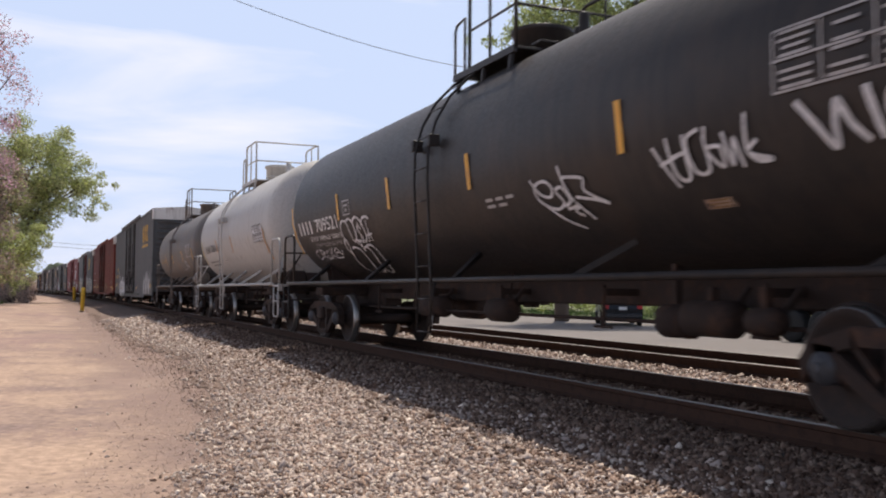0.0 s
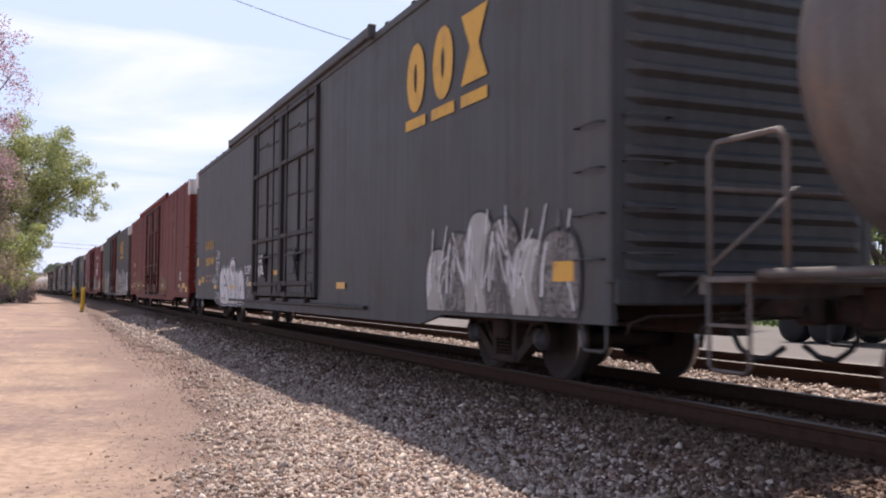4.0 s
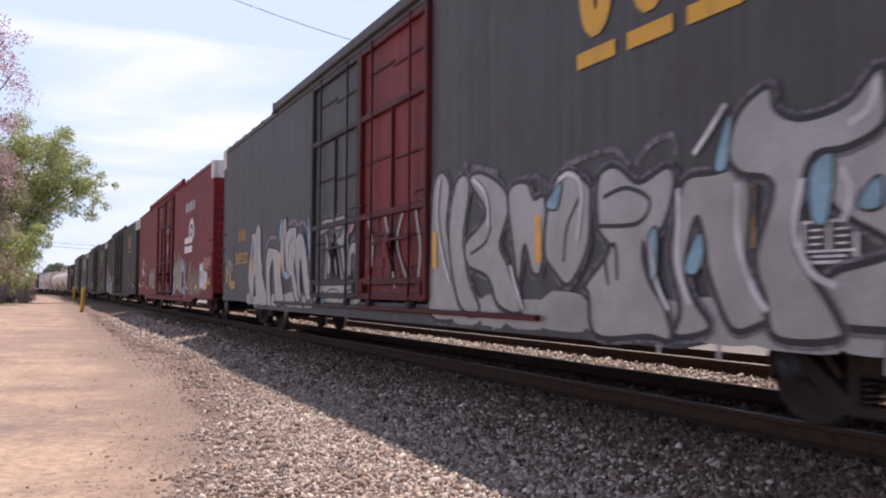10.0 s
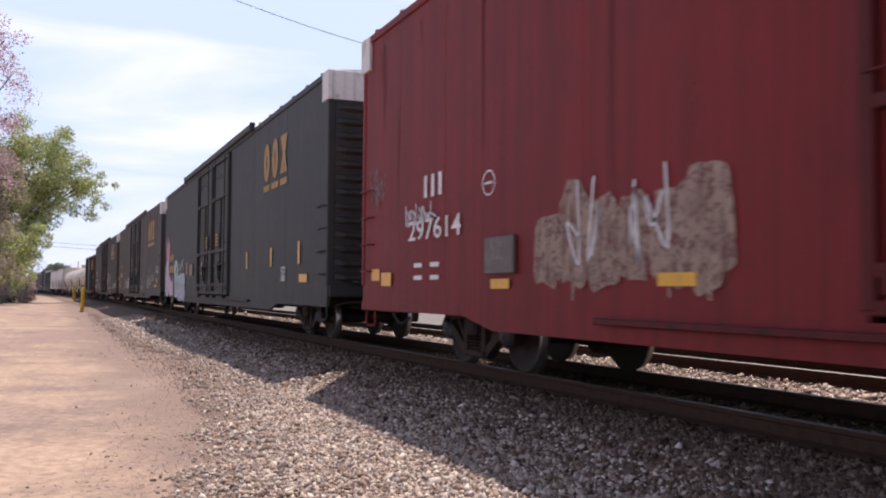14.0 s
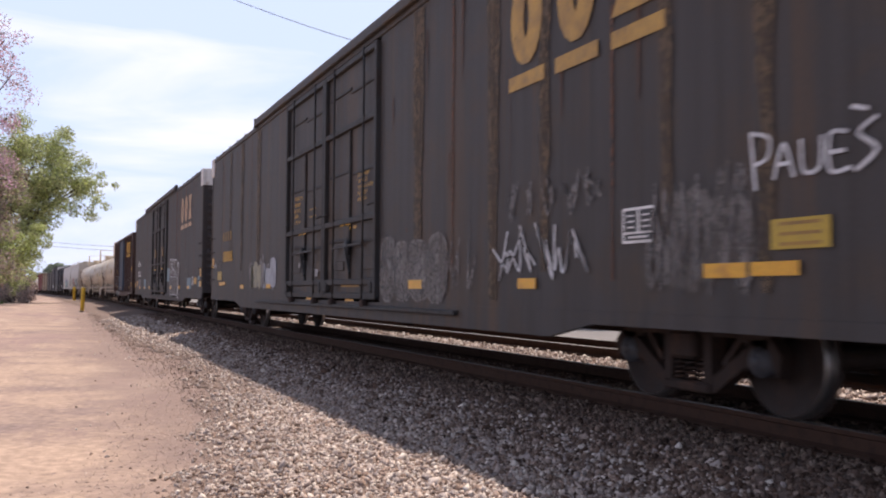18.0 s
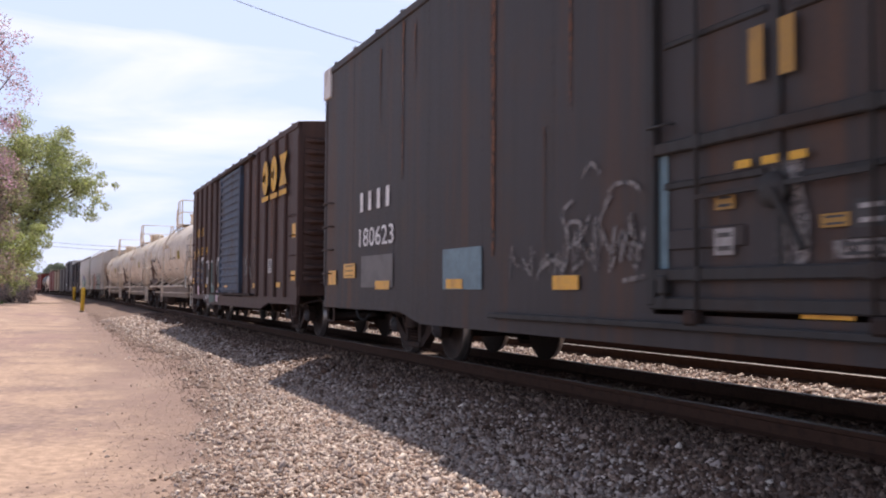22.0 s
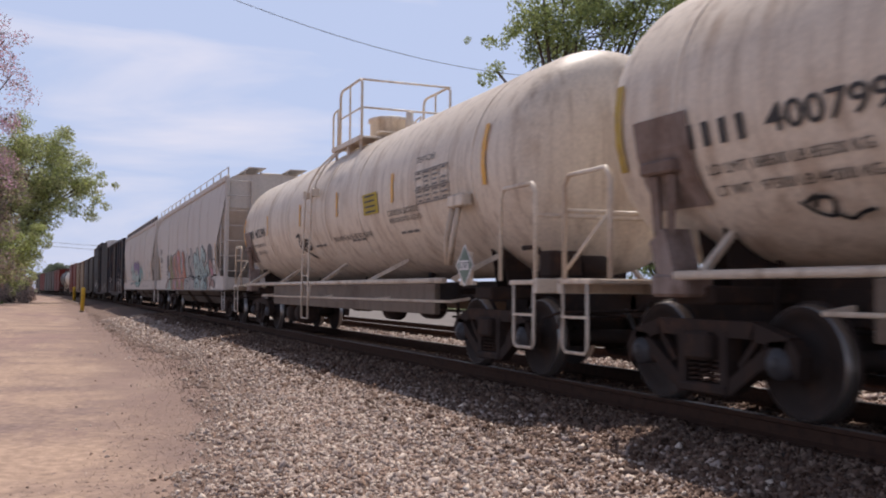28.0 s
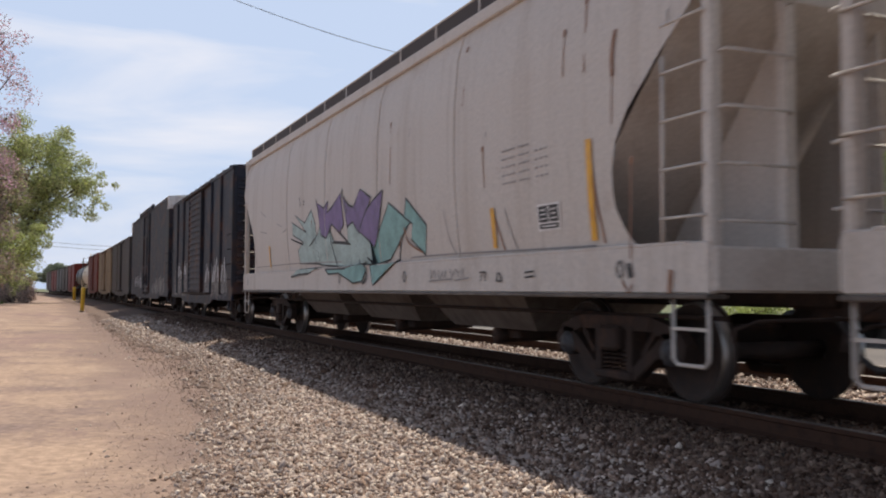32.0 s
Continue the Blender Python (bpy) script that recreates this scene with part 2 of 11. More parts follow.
# ---- mesh helpers ----
class Mesh:
    """Collects vertices and faces for one mesh."""

    def __init__(self):
        self.v, self.f, self.mi, self.sm = [], [], [], []
        self.cur, self.smooth = 0, False

    def face(self, idx):
        self.f.append(idx)
        self.mi.append(self.cur)
        self.sm.append(self.smooth)

    def poly(self, pts):
        o = len(self.v)
        self.v += [tuple(p) for p in pts]
        self.face(list(range(o, o + len(pts))))

    def box(self, c, s, bev=0.0):
        x, y, z = (a / 2 for a in s)
        if bev <= 0:
            o = len(self.v)
            self.v += [(c[0] + i * x, c[1] + j * y, c[2] + k * z) for i in (-1, 1) for j in (-1, 1) for k in (-1, 1)]
            for q in ((0, 1, 3, 2), (4, 6, 7, 5), (0, 4, 5, 1), (2, 3, 7, 6), (0, 2, 6, 4), (1, 5, 7, 3)):
                self.face([o + i for i in q])
            return self
        b = min(bev, x * 0.9, y * 0.9, z * 0.9)
        o = len(self.v)
        for k in (-1, 1):
            for zz, inset in ((z - b, 0), (z, b)) if k > 0 else ((z, b), (z - b, 0)):
                ring = [(x - inset, y - b - inset * 0), (x - b, y - inset), (-x + b, y - inset), (-x + inset, y - b),
                        (-x + inset, -y + b), (-x + b, -y + inset), (x - b, -y + inset), (x - inset, -y + b)]
                self.v += [(c[0] + p, c[1] + q, c[2] + k * zz) for p, q in ring]
        for r in range(3):
            for i in range(8):
                j = (i + 1) % 8
                self.face([o + r * 8 + i, o + r * 8 + j, o + r * 8 + 8 + j, o + r * 8 + 8 + i])
        self.face([o + i for i in range(7, -1, -1)])
        self.face([o + 24 + i for i in range(8)])
        return self

    def bar(self, p0, p1, w, h=None, up=(0, 0, 1)):
        """A square bar from p0 to p1."""
        h = h or w
        a, b = Vector(p0), Vector(p1)
        d = (b - a).normalized()
        u = Vector(up)
        if abs(d.dot(u)) > 0.98:
            u = Vector((1, 0, 0))
        s = d.cross(u).normalized() * (w / 2)
        t = s.cross(d).normalized() * (h / 2)
        o = len(self.v)
        for q in (a, b):
            self.v += [tuple(q + s + t), tuple(q - s + t), tuple(q - s - t), tuple(q + s - t)]
        for q in ((0, 1, 2, 3), (7, 6, 5, 4), (0, 4, 5, 1), (1, 5, 6, 2), (2, 6, 7, 3), (3, 7, 4, 0)):
            self.face([o + i for i in q])
        return self

    def tube(self, pts, r, n=8, caps=True):
        """A round rod along pts."""
        pts = [Vector(p) for p in pts]
        keep, self.smooth = self.smooth, True
        o = len(self.v)
        m = len(pts)
        side = None
        for i, p in enumerate(pts):
            d = (pts[min(i + 1, m - 1)] - pts[max(i - 1, 0)]).normalized()
            if side is None:
                side = d.orthogonal().normalized()
            side = (side - d * side.dot(d)).normalized()
            t = d.cross(side)
            self.v += [tuple(p + r * (math.cos(math.tau * j / n) * side + math.sin(math.tau * j / n) * t)) for j in range(n)]
        for i in range(m - 1):
            for j in range(n):
                k = (j + 1) % n
                self.face([o + i * n + j, o + i * n + k, o + i * n + n + k, o + i * n + n + j])
        self.smooth = False
        if caps:
            self.face([o + j for j in range(n - 1, -1, -1)])
            self.face([o + (m - 1) * n + j for j in range(n)])
        self.smooth = keep
        return self

    def lathe(self, prof, axis="y", c=(0, 0, 0), n=32, smooth=True, ends=True):
        """Turns (along, radius) pairs round an axis through c."""
        keep, self.smooth = self.smooth, smooth
        o = len(self.v)
        for a, r in prof:
            for j in range(n):
                p, q = r * math.cos(math.tau * j / n), r * math.sin(math.tau * j / n)
                self.v.append({"y": (c[0] + p, c[1] + a, c[2] + q), "x": (c[0] + a, c[1] + q, c[2] + p), "z": (c[0] + p, c[1] + q, c[2] + a)}[axis])
        flip = axis in "yx"
        for i in range(len(prof) - 1):
            for j in range(n):
                k = (j + 1) % n
                q = [o + i * n + j, o + i * n + k, o + i * n + n + k, o + i * n + n + j]
                self.face(q if not flip else q[::-1])
        self.smooth = False
        for i, fl in ((0, True), (len(prof) - 1, False)):
            if ends and prof[i][1] > 1e-4:
                q = [o + i * n + j for j in range(n)]
                self.face(q[::-1] if fl != flip else q)
        self.smooth = keep
        return self

    def prism(self, outline, x0, x1):
        """A (y, z) outline carried from x0 to x1."""
        o, n = len(self.v), len(outline)
        self.v += [(x0, y, z) for y, z in outline] + [(x1, y, z) for y, z in outline]
        self.face([o + i for i in range(n)])
        self.face([o + n + i for i in range(n - 1, -1, -1)])
        for i in range(n):
            j = (i + 1) % n
            self.face([o + j, o + i, o + n + i, o + n + j])
        return self

    def data(self, name, mats):
        me = bpy.data.meshes.new(name)
        me.from_pydata(self.v, [], self.f)
        for m in mats if isinstance(mats, (list, tuple)) else [mats]:
            me.materials.append(m)
        me.polygons.foreach_set("material_index", self.mi)
        me.polygons.foreach_set("use_smooth", self.sm)
        bm = bmesh.new()
        bm.from_mesh(me)
        bmesh.ops.recalc_face_normals(bm, faces=bm.faces)
        bm.to_mesh(me)
        bm.free()
        return me


def part(name, mesh, mats, parent, label="", at=None):
    """Links a mesh as one part of a thing."""
    ob = new(name, mesh if isinstance(mesh, bpy.types.Mesh) else mesh.data(name, mats))
    ob.parent = parent
    if at is not None:
        ob.matrix_local = at
    if label:
        ob["label"] = label
    return ob


def thing(name, label, category, group="", kind="", at=None):
    ob = tagged(new(name), label, category, group, kind)
    if at is not None:
        ob.matrix_world = at
    return ob


def solid(name, mesh, mats, label, category, group="", kind=""):
    return tagged(new(name, mesh.data(name, mats)), label, category, group, kind)


TYPE = {}


def letters(body, size, bold=0.0):
    """Vertices and faces of a line of type, centred on its middle."""
    key = (body, size, bold)
    if key not in TYPE:
        cu = bpy.data.curves.new("type", "FONT")
        cu.body, cu.size, cu.align_x, cu.align_y, cu.resolution_u, cu.offset = body, size, "CENTER", "CENTER", 3, bold
        tmp = bpy.data.objects.new("type", cu)
        me = bpy.data.meshes.new_from_object(tmp)
        TYPE[key] = ([tuple(v.co)[:2] for v in me.vertices], [list(p.vertices) for p in me.polygons])
        bpy.data.objects.remove(tmp)
        bpy.data.curves.remove(cu)
        bpy.data.meshes.remove(me)
    return TYPE[key]


def flat_side(hw):
    """Maps (along the car, height) to a flat side that faces the dirt road."""
    return lambda y, z, lift: (-hw - lift, y, z)


def round_side(r, zc):
    return lambda y, z, lift: (-(r + lift + 0.012) * math.cos((z - zc) / r), y, zc + (r + lift + 0.012) * math.sin((z - zc) / r))


class Decal:
    """Flat paint marks laid on the side of a car. y along the car, z up; lift keeps the layers apart."""

    def __init__(self, surf, lift=0.005):
        self.m, self.surf, self.lift = Mesh(), surf, lift

    def poly(self, pts, lift=0):
        self.m.poly([self.surf(y, z, self.lift + lift) for y, z in pts])
        return self

    def rect(self, y, z, w, h, lift=0, shear=0.0):
        """Centre, width and height."""
        n = max(1, int(w / 0.4))
        for i in range(n):
            a, b = y - w / 2 + w * i / n, y - w / 2 + w * (i + 1) / n
            k = max(1, int(h / 0.25))
            for j in range(k):
                c, d = z - h / 2 + h * j / k, z - h / 2 + h * (j + 1) / k
                self.poly([(a, c), (b, c), (b, d), (a, d)], lift)
        return self

    def text(self, body, y, z, size, wide=1.0, bold=0.0):
        v, f = letters(body, size, bold)
        o = len(self.m.v)
        self.m.v += [self.surf(y - a * wide, z + b, self.lift) for a, b in v]
        for q in f:
            self.m.face([o + i for i in q])
        return self

    def stroke(self, pts, w, lift=0):
        """A line of spray paint of width w."""
        p = [Vector(q) for q in pts]
        p = [q for i, q in enumerate(p) if i == 0 or (q - p[i - 1]).length > 1e-4]
        if len(p) < 2:
            return self
        o, n = len(self.m.v), len(p)
        for i in range(n):
            d = (p[min(i + 1, n - 1)] - p[max(i - 1, 0)])
            if d.length < 1e-6:
                d = Vector((1, 0))
            d.normalize()
            nrm = Vector((-d.y, d.x)) * w / 2
            end = d * w * (-0.3 if i == 0 else 0.3 if i == n - 1 else 0)
            for q in (p[i] + end + nrm, p[i] + end - nrm):
                self.m.v.append(self.surf(q.x, q.y, self.lift + lift))
        for i in range(n - 1):
            self.m.face([o + 2 * i, o + 2 * i + 1, o + 2 * i + 3, o + 2 * i + 2])
        return self

    def blob(self, y, z, w, h, n=14, power=0.8, lift=0, wob=0.0, rnd=None, tilt=0.0):
        pts = []
        for i in range(n):
            a = math.tau * i / n
            c, s = math.cos(a), math.sin(a)
            k = 1 + (rnd.uniform(-wob, wob) if rnd else 0)
            py, pz = w / 2 * math.copysign(abs(c) ** power, c) * k, h / 2 * math.copysign(abs(s) ** power, s) * k
            pts.append((y + py + tilt * pz, z + pz))
        return self.poly(pts, lift)

    def done(self, name, material, parent, label=""):
        ob = part(name, self.m, material, parent, label)
        if name in ("paint_patch", "graffiti_ground", "graffiti_accent", "graffiti_shine", "table_print", "stencil_print", "graffiti_tag", "graffiti_line"):
            ob["kind"] = "stuff"
        return ob
# ---- the line of the track ----
CX, SIDE = 6.2, 4.635
BEND0, BEND = 41.2, 6036.0


def bend(y):
    return -((y - BEND0) ** 2) / BEND if y > BEND0 else 0.0


def lean(y):
    """Turn of the track about z at y, in radians."""
    return math.atan2(2 * (y - BEND0) / BEND, 1) if y > BEND0 else 0.0


YS = [-60, -40, -20, -10, 0, 10, 20, 30, 40, 50, 60, 80, 100, 120, 140, 170, 200, 240, 280, 330, 390, 460, 560]


def strip(mesh, cols, ys, lift=0.0, jitter=None):
    """A sheet that follows the track; cols are (x, z) across it."""
    o, n = len(mesh.v), len(cols)
    for y in ys:
        for x, z in cols:
            j = jitter(x, y) if jitter else 0
            mesh.v.append((x + bend(y), y, z + lift + j))
    for i in range(len(ys) - 1):
        for k in range(n - 1):
            mesh.face([o + i * n + k, o + i * n + k + 1, o + (i + 1) * n + k + 1, o + (i + 1) * n + k])


def ground_z(x):
    """Height of the ground across the line, rail tops at 0."""
    prof = [(-400, -0.55), (-6, -0.5), (-2, -0.52), (1.6, -0.55), (2.4, -0.5), (3.4, -0.36), (4.4, -0.22), (4.9, -0.2), (7.6, -0.2),
            (8.4, -0.27), (8.7, -0.23), (11.8, -0.23), (12.6, -0.42), (14, -0.5), (400, -0.5)]
    for (a, b), (c, d) in zip(prof, prof[1:]):
        if a <= x <= c:
            return b + (d - b) * (x - a) / (c - a)
    return -0.5


g = Mesh()
g.smooth = True
far = [-3000, -1200, -500] + YS + [800, 1500, 3500]
xs = [-3000, -900, -300, -100, -40, -15, -8, -4, -2, 0, 1.6, 2.4, 3.0]
strip(g, [(x, ground_z(max(x, -399)) - (0.03 if x > 2 else 0.0)) for x in xs], far)
ground = solid("ground", g, M_DIRT, "packed pale tan dirt road and ground beside the railway", "ground", kind="structure")
b = Mesh()
b.smooth = True
fine = [-30 + 0.5 * i for i in range(180)] + [y for y in YS if y >= 62]
BCOLS = (2.9, 3.4, 3.9, 4.4, 4.9, 5.4, 6.2, 7.0, 7.6, 8.0, 8.4, 9.2, 10.3, 11.2, 11.8, 12.6, 13.2)


TOE = ((-60, 0.7), (5, 0.55), (7.1, 0.83), (10.5, 1.52), (13.7, 2.1), (20.3, 2.6), (30.2, 2.1), (46, 2.2), (70, 2.6), (4000, 2.6))


def toe_x(y):
    """Uneven edge where the ballast gives way to dirt."""
    for (a, p), (b, q) in zip(TOE, TOE[1:]):
        if a <= y <= b:
            return p + (q - p) * (y - a) / (b - a) + 0.12 * math.sin(y * 2.3) + 0.08 * math.sin(y * 6.1)
    return 1.0


def bed_z(x, y):
    """Top of the ballast: a straight slope from its edge up to the shoulder."""
    t = toe_x(y)
    if x < t:
        return ground_z(x) - 0.002
    if x >= 2.9 or t >= 2.9:
        return ground_z(x) + 0.004
    a, b_ = ground_z(t) - 0.004, ground_z(2.9) + 0.004
    return a + (b_ - a) * max(0.0, (x - t) / (2.9 - t))


rows_y = [-3000, -60] + fine + [3500]
for y in rows_y:
    b.v.append((toe_x(y) + bend(y), y, ground_z(toe_x(y)) - 0.004))
    b.v += [(x + bend(y), y, ground_z(x) + 0.004) for x in BCOLS]
nb = len(BCOLS) + 1
for i in range(len(rows_y) - 1):
    for k in range(nb - 1):
        b.face([i * nb + k, i * nb + k + 1, (i + 1) * nb + k + 1, (i + 1) * nb + k])
ballast = solid("ballast", b, M_BED, "grey crushed stone ballast bed under two tracks", "ballast", kind="structure")
p = Mesh()
strip(p, [(x, ground_z(x)) for x in (13.2, 14, 20, 30)], far)
solid("pavement", p, M_ROADPALE, "pale worn concrete paving beyond the second track", "pavement", kind="structure")
p = Mesh()
strip(p, [(x, -0.5) for x in (30, 60, 150, 400, 3000)], far)
M_MEADOW = mat("rough_grass_ground", (0.10, 0.12, 0.045), 0.95, spots=(0.2, 0.17, 0.1), spot_scale=0.5, fine=0.4, bump=0.5)
solid("ground_beyond", p, M_MEADOW, "rough grassy ground beyond the paving", "ground", kind="structure")

# rails
RAIL = [(-0.075, -0.18), (0.075, -0.18), (0.075, -0.165), (0.012, -0.14), (0.012, -0.05), (0.036, -0.04), (0.036, -0.005), (0.028, 0.0),
        (-0.028, 0.0), (-0.036, -0.005), (-0.036, -0.04), (-0.012, -0.05), (-0.012, -0.14), (-0.075, -0.165)]


def rail(x, dz, label):
    m = Mesh()
    ys = [-60] + list(range(-20, 60, 5)) + [y for y in YS if y >= 60]
    n = len(RAIL)
    for y in ys:
        m.v += [(x + px + bend(y), y, pz + dz) for px, pz in RAIL]
    for i in range(len(ys) - 1):
        for k in range(n):
            m.cur = 1 if k == 7 or k == 6 or k == 8 else 0
            q = (k + 1) % n
            m.face([i * n + k, i * n + q, i * n + n + q, i * n + n + k])
    return solid("rail", m, [M_RAIL, M_RAILTOP], label, "rail", "rails", "structure")


SECOND = 10.25
for x, dz, lab in ((CX - 0.753, 0, "brown steel rail with polished head"), (CX + 0.753, 0, "brown steel rail with polished head"),
                   (SECOND - 0.753, -0.03, "rusty rail of the empty second track"), (SECOND + 0.753, -0.03, "rusty rail of the empty second track")):
    rail(x, dz, lab)
# ---- ballast stones, ties, posts, wires, trees, parked vehicles ----
def fast_mesh(name, verts, faces, material, smooth=False):
    """A mesh from arrays: verts (n, 3), faces (m, k)."""
    me = bpy.data.meshes.new(name)
    nf, k = faces.shape
    me.vertices.add(len(verts))
    me.vertices.foreach_set("co", np.ascontiguousarray(verts, dtype=np.float32).ravel())
    me.loops.add(nf * k)
    me.loops.foreach_set("vertex_index", np.ascontiguousarray(faces, dtype=np.int32).ravel())
    me.polygons.add(nf)
    me.polygons.foreach_set("loop_start", np.arange(0, nf * k, k, dtype=np.int32))
    me.polygons.foreach_set("loop_total", np.full(nf, k, dtype=np.int32))
    me.update(calc_edges=True)
    me.materials.append(material)
    return me


CUBE = np.array([(x, y, z) for x in (-1, 1) for y in (-1, 1) for z in (-1, 1)]) * 0.62
CUBE_F = np.array([(0, 1, 3), (0, 3, 2), (4, 7, 5), (4, 6, 7), (0, 5, 1), (0, 4, 5), (2, 3, 7), (2, 7, 6), (0, 2, 6), (0, 6, 4), (1, 5, 7), (1, 7, 3)])
rs = np.random.RandomState(4)


def stones(n, x0, x1, y0, y1, size, keep=None, proud=0.18):
    """n broken stones lying on the bed."""
    x, y = rs.uniform(x0, x1, n), rs.uniform(y0, y1, n)
    if keep is not None:
        ok = keep(x, y)
        x, y = x[ok], y[ok]
    n = len(x)
    z = np.array([bed_z(a, k) for a, k in zip(x, y)])
    s = size * rs.lognormal(0, 0.32, n)
    v = CUBE[None] * (1 + rs.uniform(-0.62, 0.42, (n, 8, 3)))
    q = rs.normal(size=(n, 4))
    q /= np.linalg.norm(q, axis=1)[:, None]
    w, a, b, c = q.T
    R = np.stack([np.stack([1 - 2 * (b * b + c * c), 2 * (a * b - w * c), 2 * (a * c + w * b)], -1), np.stack([2 * (a * b + w * c), 1 - 2 * (a * a + c * c), 2 * (b * c - w * a)], -1),
                  np.stack([2 * (a * c - w * b), 2 * (b * c + w * a), 1 - 2 * (a * a + b * b)], -1)], 1)
    v = v * (s[:, None, None] * np.array([1.15, 0.85, 0.6]))
    v = np.einsum("nij,nkj->nki", R, v)
    off = np.array([bend(k) for k in y])
    v += np.stack([x + off, y, z + s * proud], -1)[:, None]
    f = (CUBE_F[None] + (np.arange(n) * 8)[:, None, None]).reshape(-1, 3)
    return v.reshape(-1, 3), f, n


def near_keep(x, y):
    return rs.uniform(size=len(x)) < np.clip((x - np.array([toe_x(k) for k in y])) / 1.1 + 0.08, 0.003, 1) * np.clip((4.5 - x) / 1.3, 0.05, 1)


# share of the darkened stones, rising from the train's shadow edge towards the rail
def oily_shade_keep(x, y):
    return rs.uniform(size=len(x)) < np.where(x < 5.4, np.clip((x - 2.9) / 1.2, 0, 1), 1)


def edge_keep(x, y):
    d = x - np.array([toe_x(k) for k in y])
    return rs.uniform(size=len(x)) < np.clip(1 - np.abs(d - 0.15) / 1.5, 0.02, 1) ** 1.7


def heap(name, material, label, sets, keep=None, proud=0.18):
    vv, ff, o = [], [], 0
    for args in sets:
        v, f, n = stones(*args, keep=keep, proud=proud)
        vv.append(v)
        ff.append(f + o)
        o += len(v)
    tagged(new(name, fast_mesh(name, np.concatenate(vv), np.concatenate(ff), material)), label, "gravel", kind="stuff")


heap("crushed_stone", M_STONE, "grey, pink and brown crushed stones of the ballast",
     ((40000, 0.3, 4.5, 4.6, 13, 0.0205), (19000, 0.6, 4.3, 13, 26, 0.026), (10000, 1.0, 4.3, 26, 48, 0.036)), near_keep)
heap("crushed_stone", M_STONE_DUSTY, "small dusty gravel along the edge of the dirt road",
     ((30000, -0.9, 3.0, 5.0, 13, 0.0095), (15000, -0.2, 3.6, 13, 28, 0.0135), (4500, 0.4, 3.6, 28, 60, 0.022)), edge_keep, -0.05)
heap("crushed_stone", M_STONE_OILY_SHADE, "crushed stones beside the rails, browned by grease and darkened for shade",
     ((18000, 2.9, 5.36, 3.2, 13, 0.0205), (8000, 3.0, 5.36, 13, 26, 0.026), (2600, 4.0, 5.36, 26, 48, 0.036), (2600, 5.5, 6.9, 3.5, 16, 0.026), (1600, 9.6, 10.9, 9, 26, 0.032)), oily_shade_keep)
heap("crushed_stone", M_STONE, "pale crushed stones between the two tracks",
     ((5200, 7.1, 9.4, 6, 24, 0.030), (2200, 11.1, 13.6, 10, 40, 0.04), (1500, 7.3, 9.2, 24, 50, 0.045)))
shapes = []
for i in range(6):
    v, f, _ = stones(1, 3, 3.01, 5, 5.01, 0.030)
    v = v - v.mean(0)
    shapes.append(fast_mesh("stone", v, f, M_STONE1))
rnd = random.Random(9)
for i in range(300):
    y = rnd.uniform(5.0, 11.0)
    x = rnd.uniform(toe_x(y) + 0.2, 4.6)
    ob = new("stone", shapes[i % 6])
    ob.parent = ballast
    ob.matrix_world = pose(x, y, bed_z(x, y) + 0.012, rnd.uniform(0, 360), rnd.uniform(0, 360), rnd.uniform(0, 360)) @ Matrix.Scale(rnd.uniform(0.8, 1.5), 4)

# pebbles and dry scraps on the dirt road
v, f, n = stones(3000, -5, 2.4, 5.0, 34, 0.0085, proud=-0.05)
tagged(new("pebbles", fast_mesh("pebbles", v, f, M_STONE_DUSTY)), "loose pebbles strewn over the dirt road", "pebbles", kind="stuff")
tie_me = Mesh()
tie_me.box((0, 0, 0), (2.6, 0.22, 0.16), 0.015)
tie_me.cur = 1
for s in (-1, 1):
    tie_me.box((s * 0.753, 0, 0.085), (0.36, 0.19, 0.018), 0.004)
    for e in (-0.11, 0.11):
        tie_me.box((s * 0.753 + e, 0.05, 0.10), (0.03, 0.03, 0.04))
TIE = tie_me.data("tie", [M_TIE, M_RAIL])
for cx, dz, count in ((CX, 0.0, 150), (SECOND, -0.03, 120)):
    for i in range(count):
        y = -4 + 0.52 * i + (0.2 if dz else 0)
        ob = new("tie", TIE)
        ob.parent = ballast
        ob.matrix_world = pose(cx + bend(y), y, -0.275 + dz, 0, 0, rnd.uniform(-1, 1) + math.degrees(lean(y)))

# yellow marker posts
def marker_post(x, y, h, r, lean_deg):
    post = thing("marker_post", "yellow painted steel marker post beside the dirt road", "post", "marker posts", at=pose(x, y, ground_z(x), 0, lean_deg, 0))
    m = Mesh()
    m.lathe([(-0.1, r), (h - 0.06, r), (h - 0.02, r * 0.9), (h, r * 0.5), (h + 0.005, 0.0)], "z", n=18)
    part("pole", m, M_YELLOW, post)
    m = Mesh()
    m.lathe([(0.0, r * 1.7), (0.05, r * 1.6), (0.07, r)], "z", n=16)
    part("footing", m, M_ROADPALE, post)
    return post


marker_post(1.95, 66.0, 1.62, 0.13, 2)
marker_post(2.55, 116.0, 1.7, 0.17, -1)

# overhead wires
def wire(name, label, a, b, sag, r):
    a, b = Vector(a), Vector(b)
    m = Mesh()
    m.tube([a.lerp(b, i / 24) - Vector((0, 0, 4 * sag * (i / 24) * (1 - i / 24))) for i in range(25)], r, 6)
    solid(name, m, M_WIRE, label, "wire")


def sight(px, py, dist):
    """A point seen in the direction of a place in the picture, dist metres ahead."""
    d = stand.to_3x3() @ Vector(((px - 784) / 1639.07, -(py - 441) / 1639.07, -1))
    return eye + d * dist


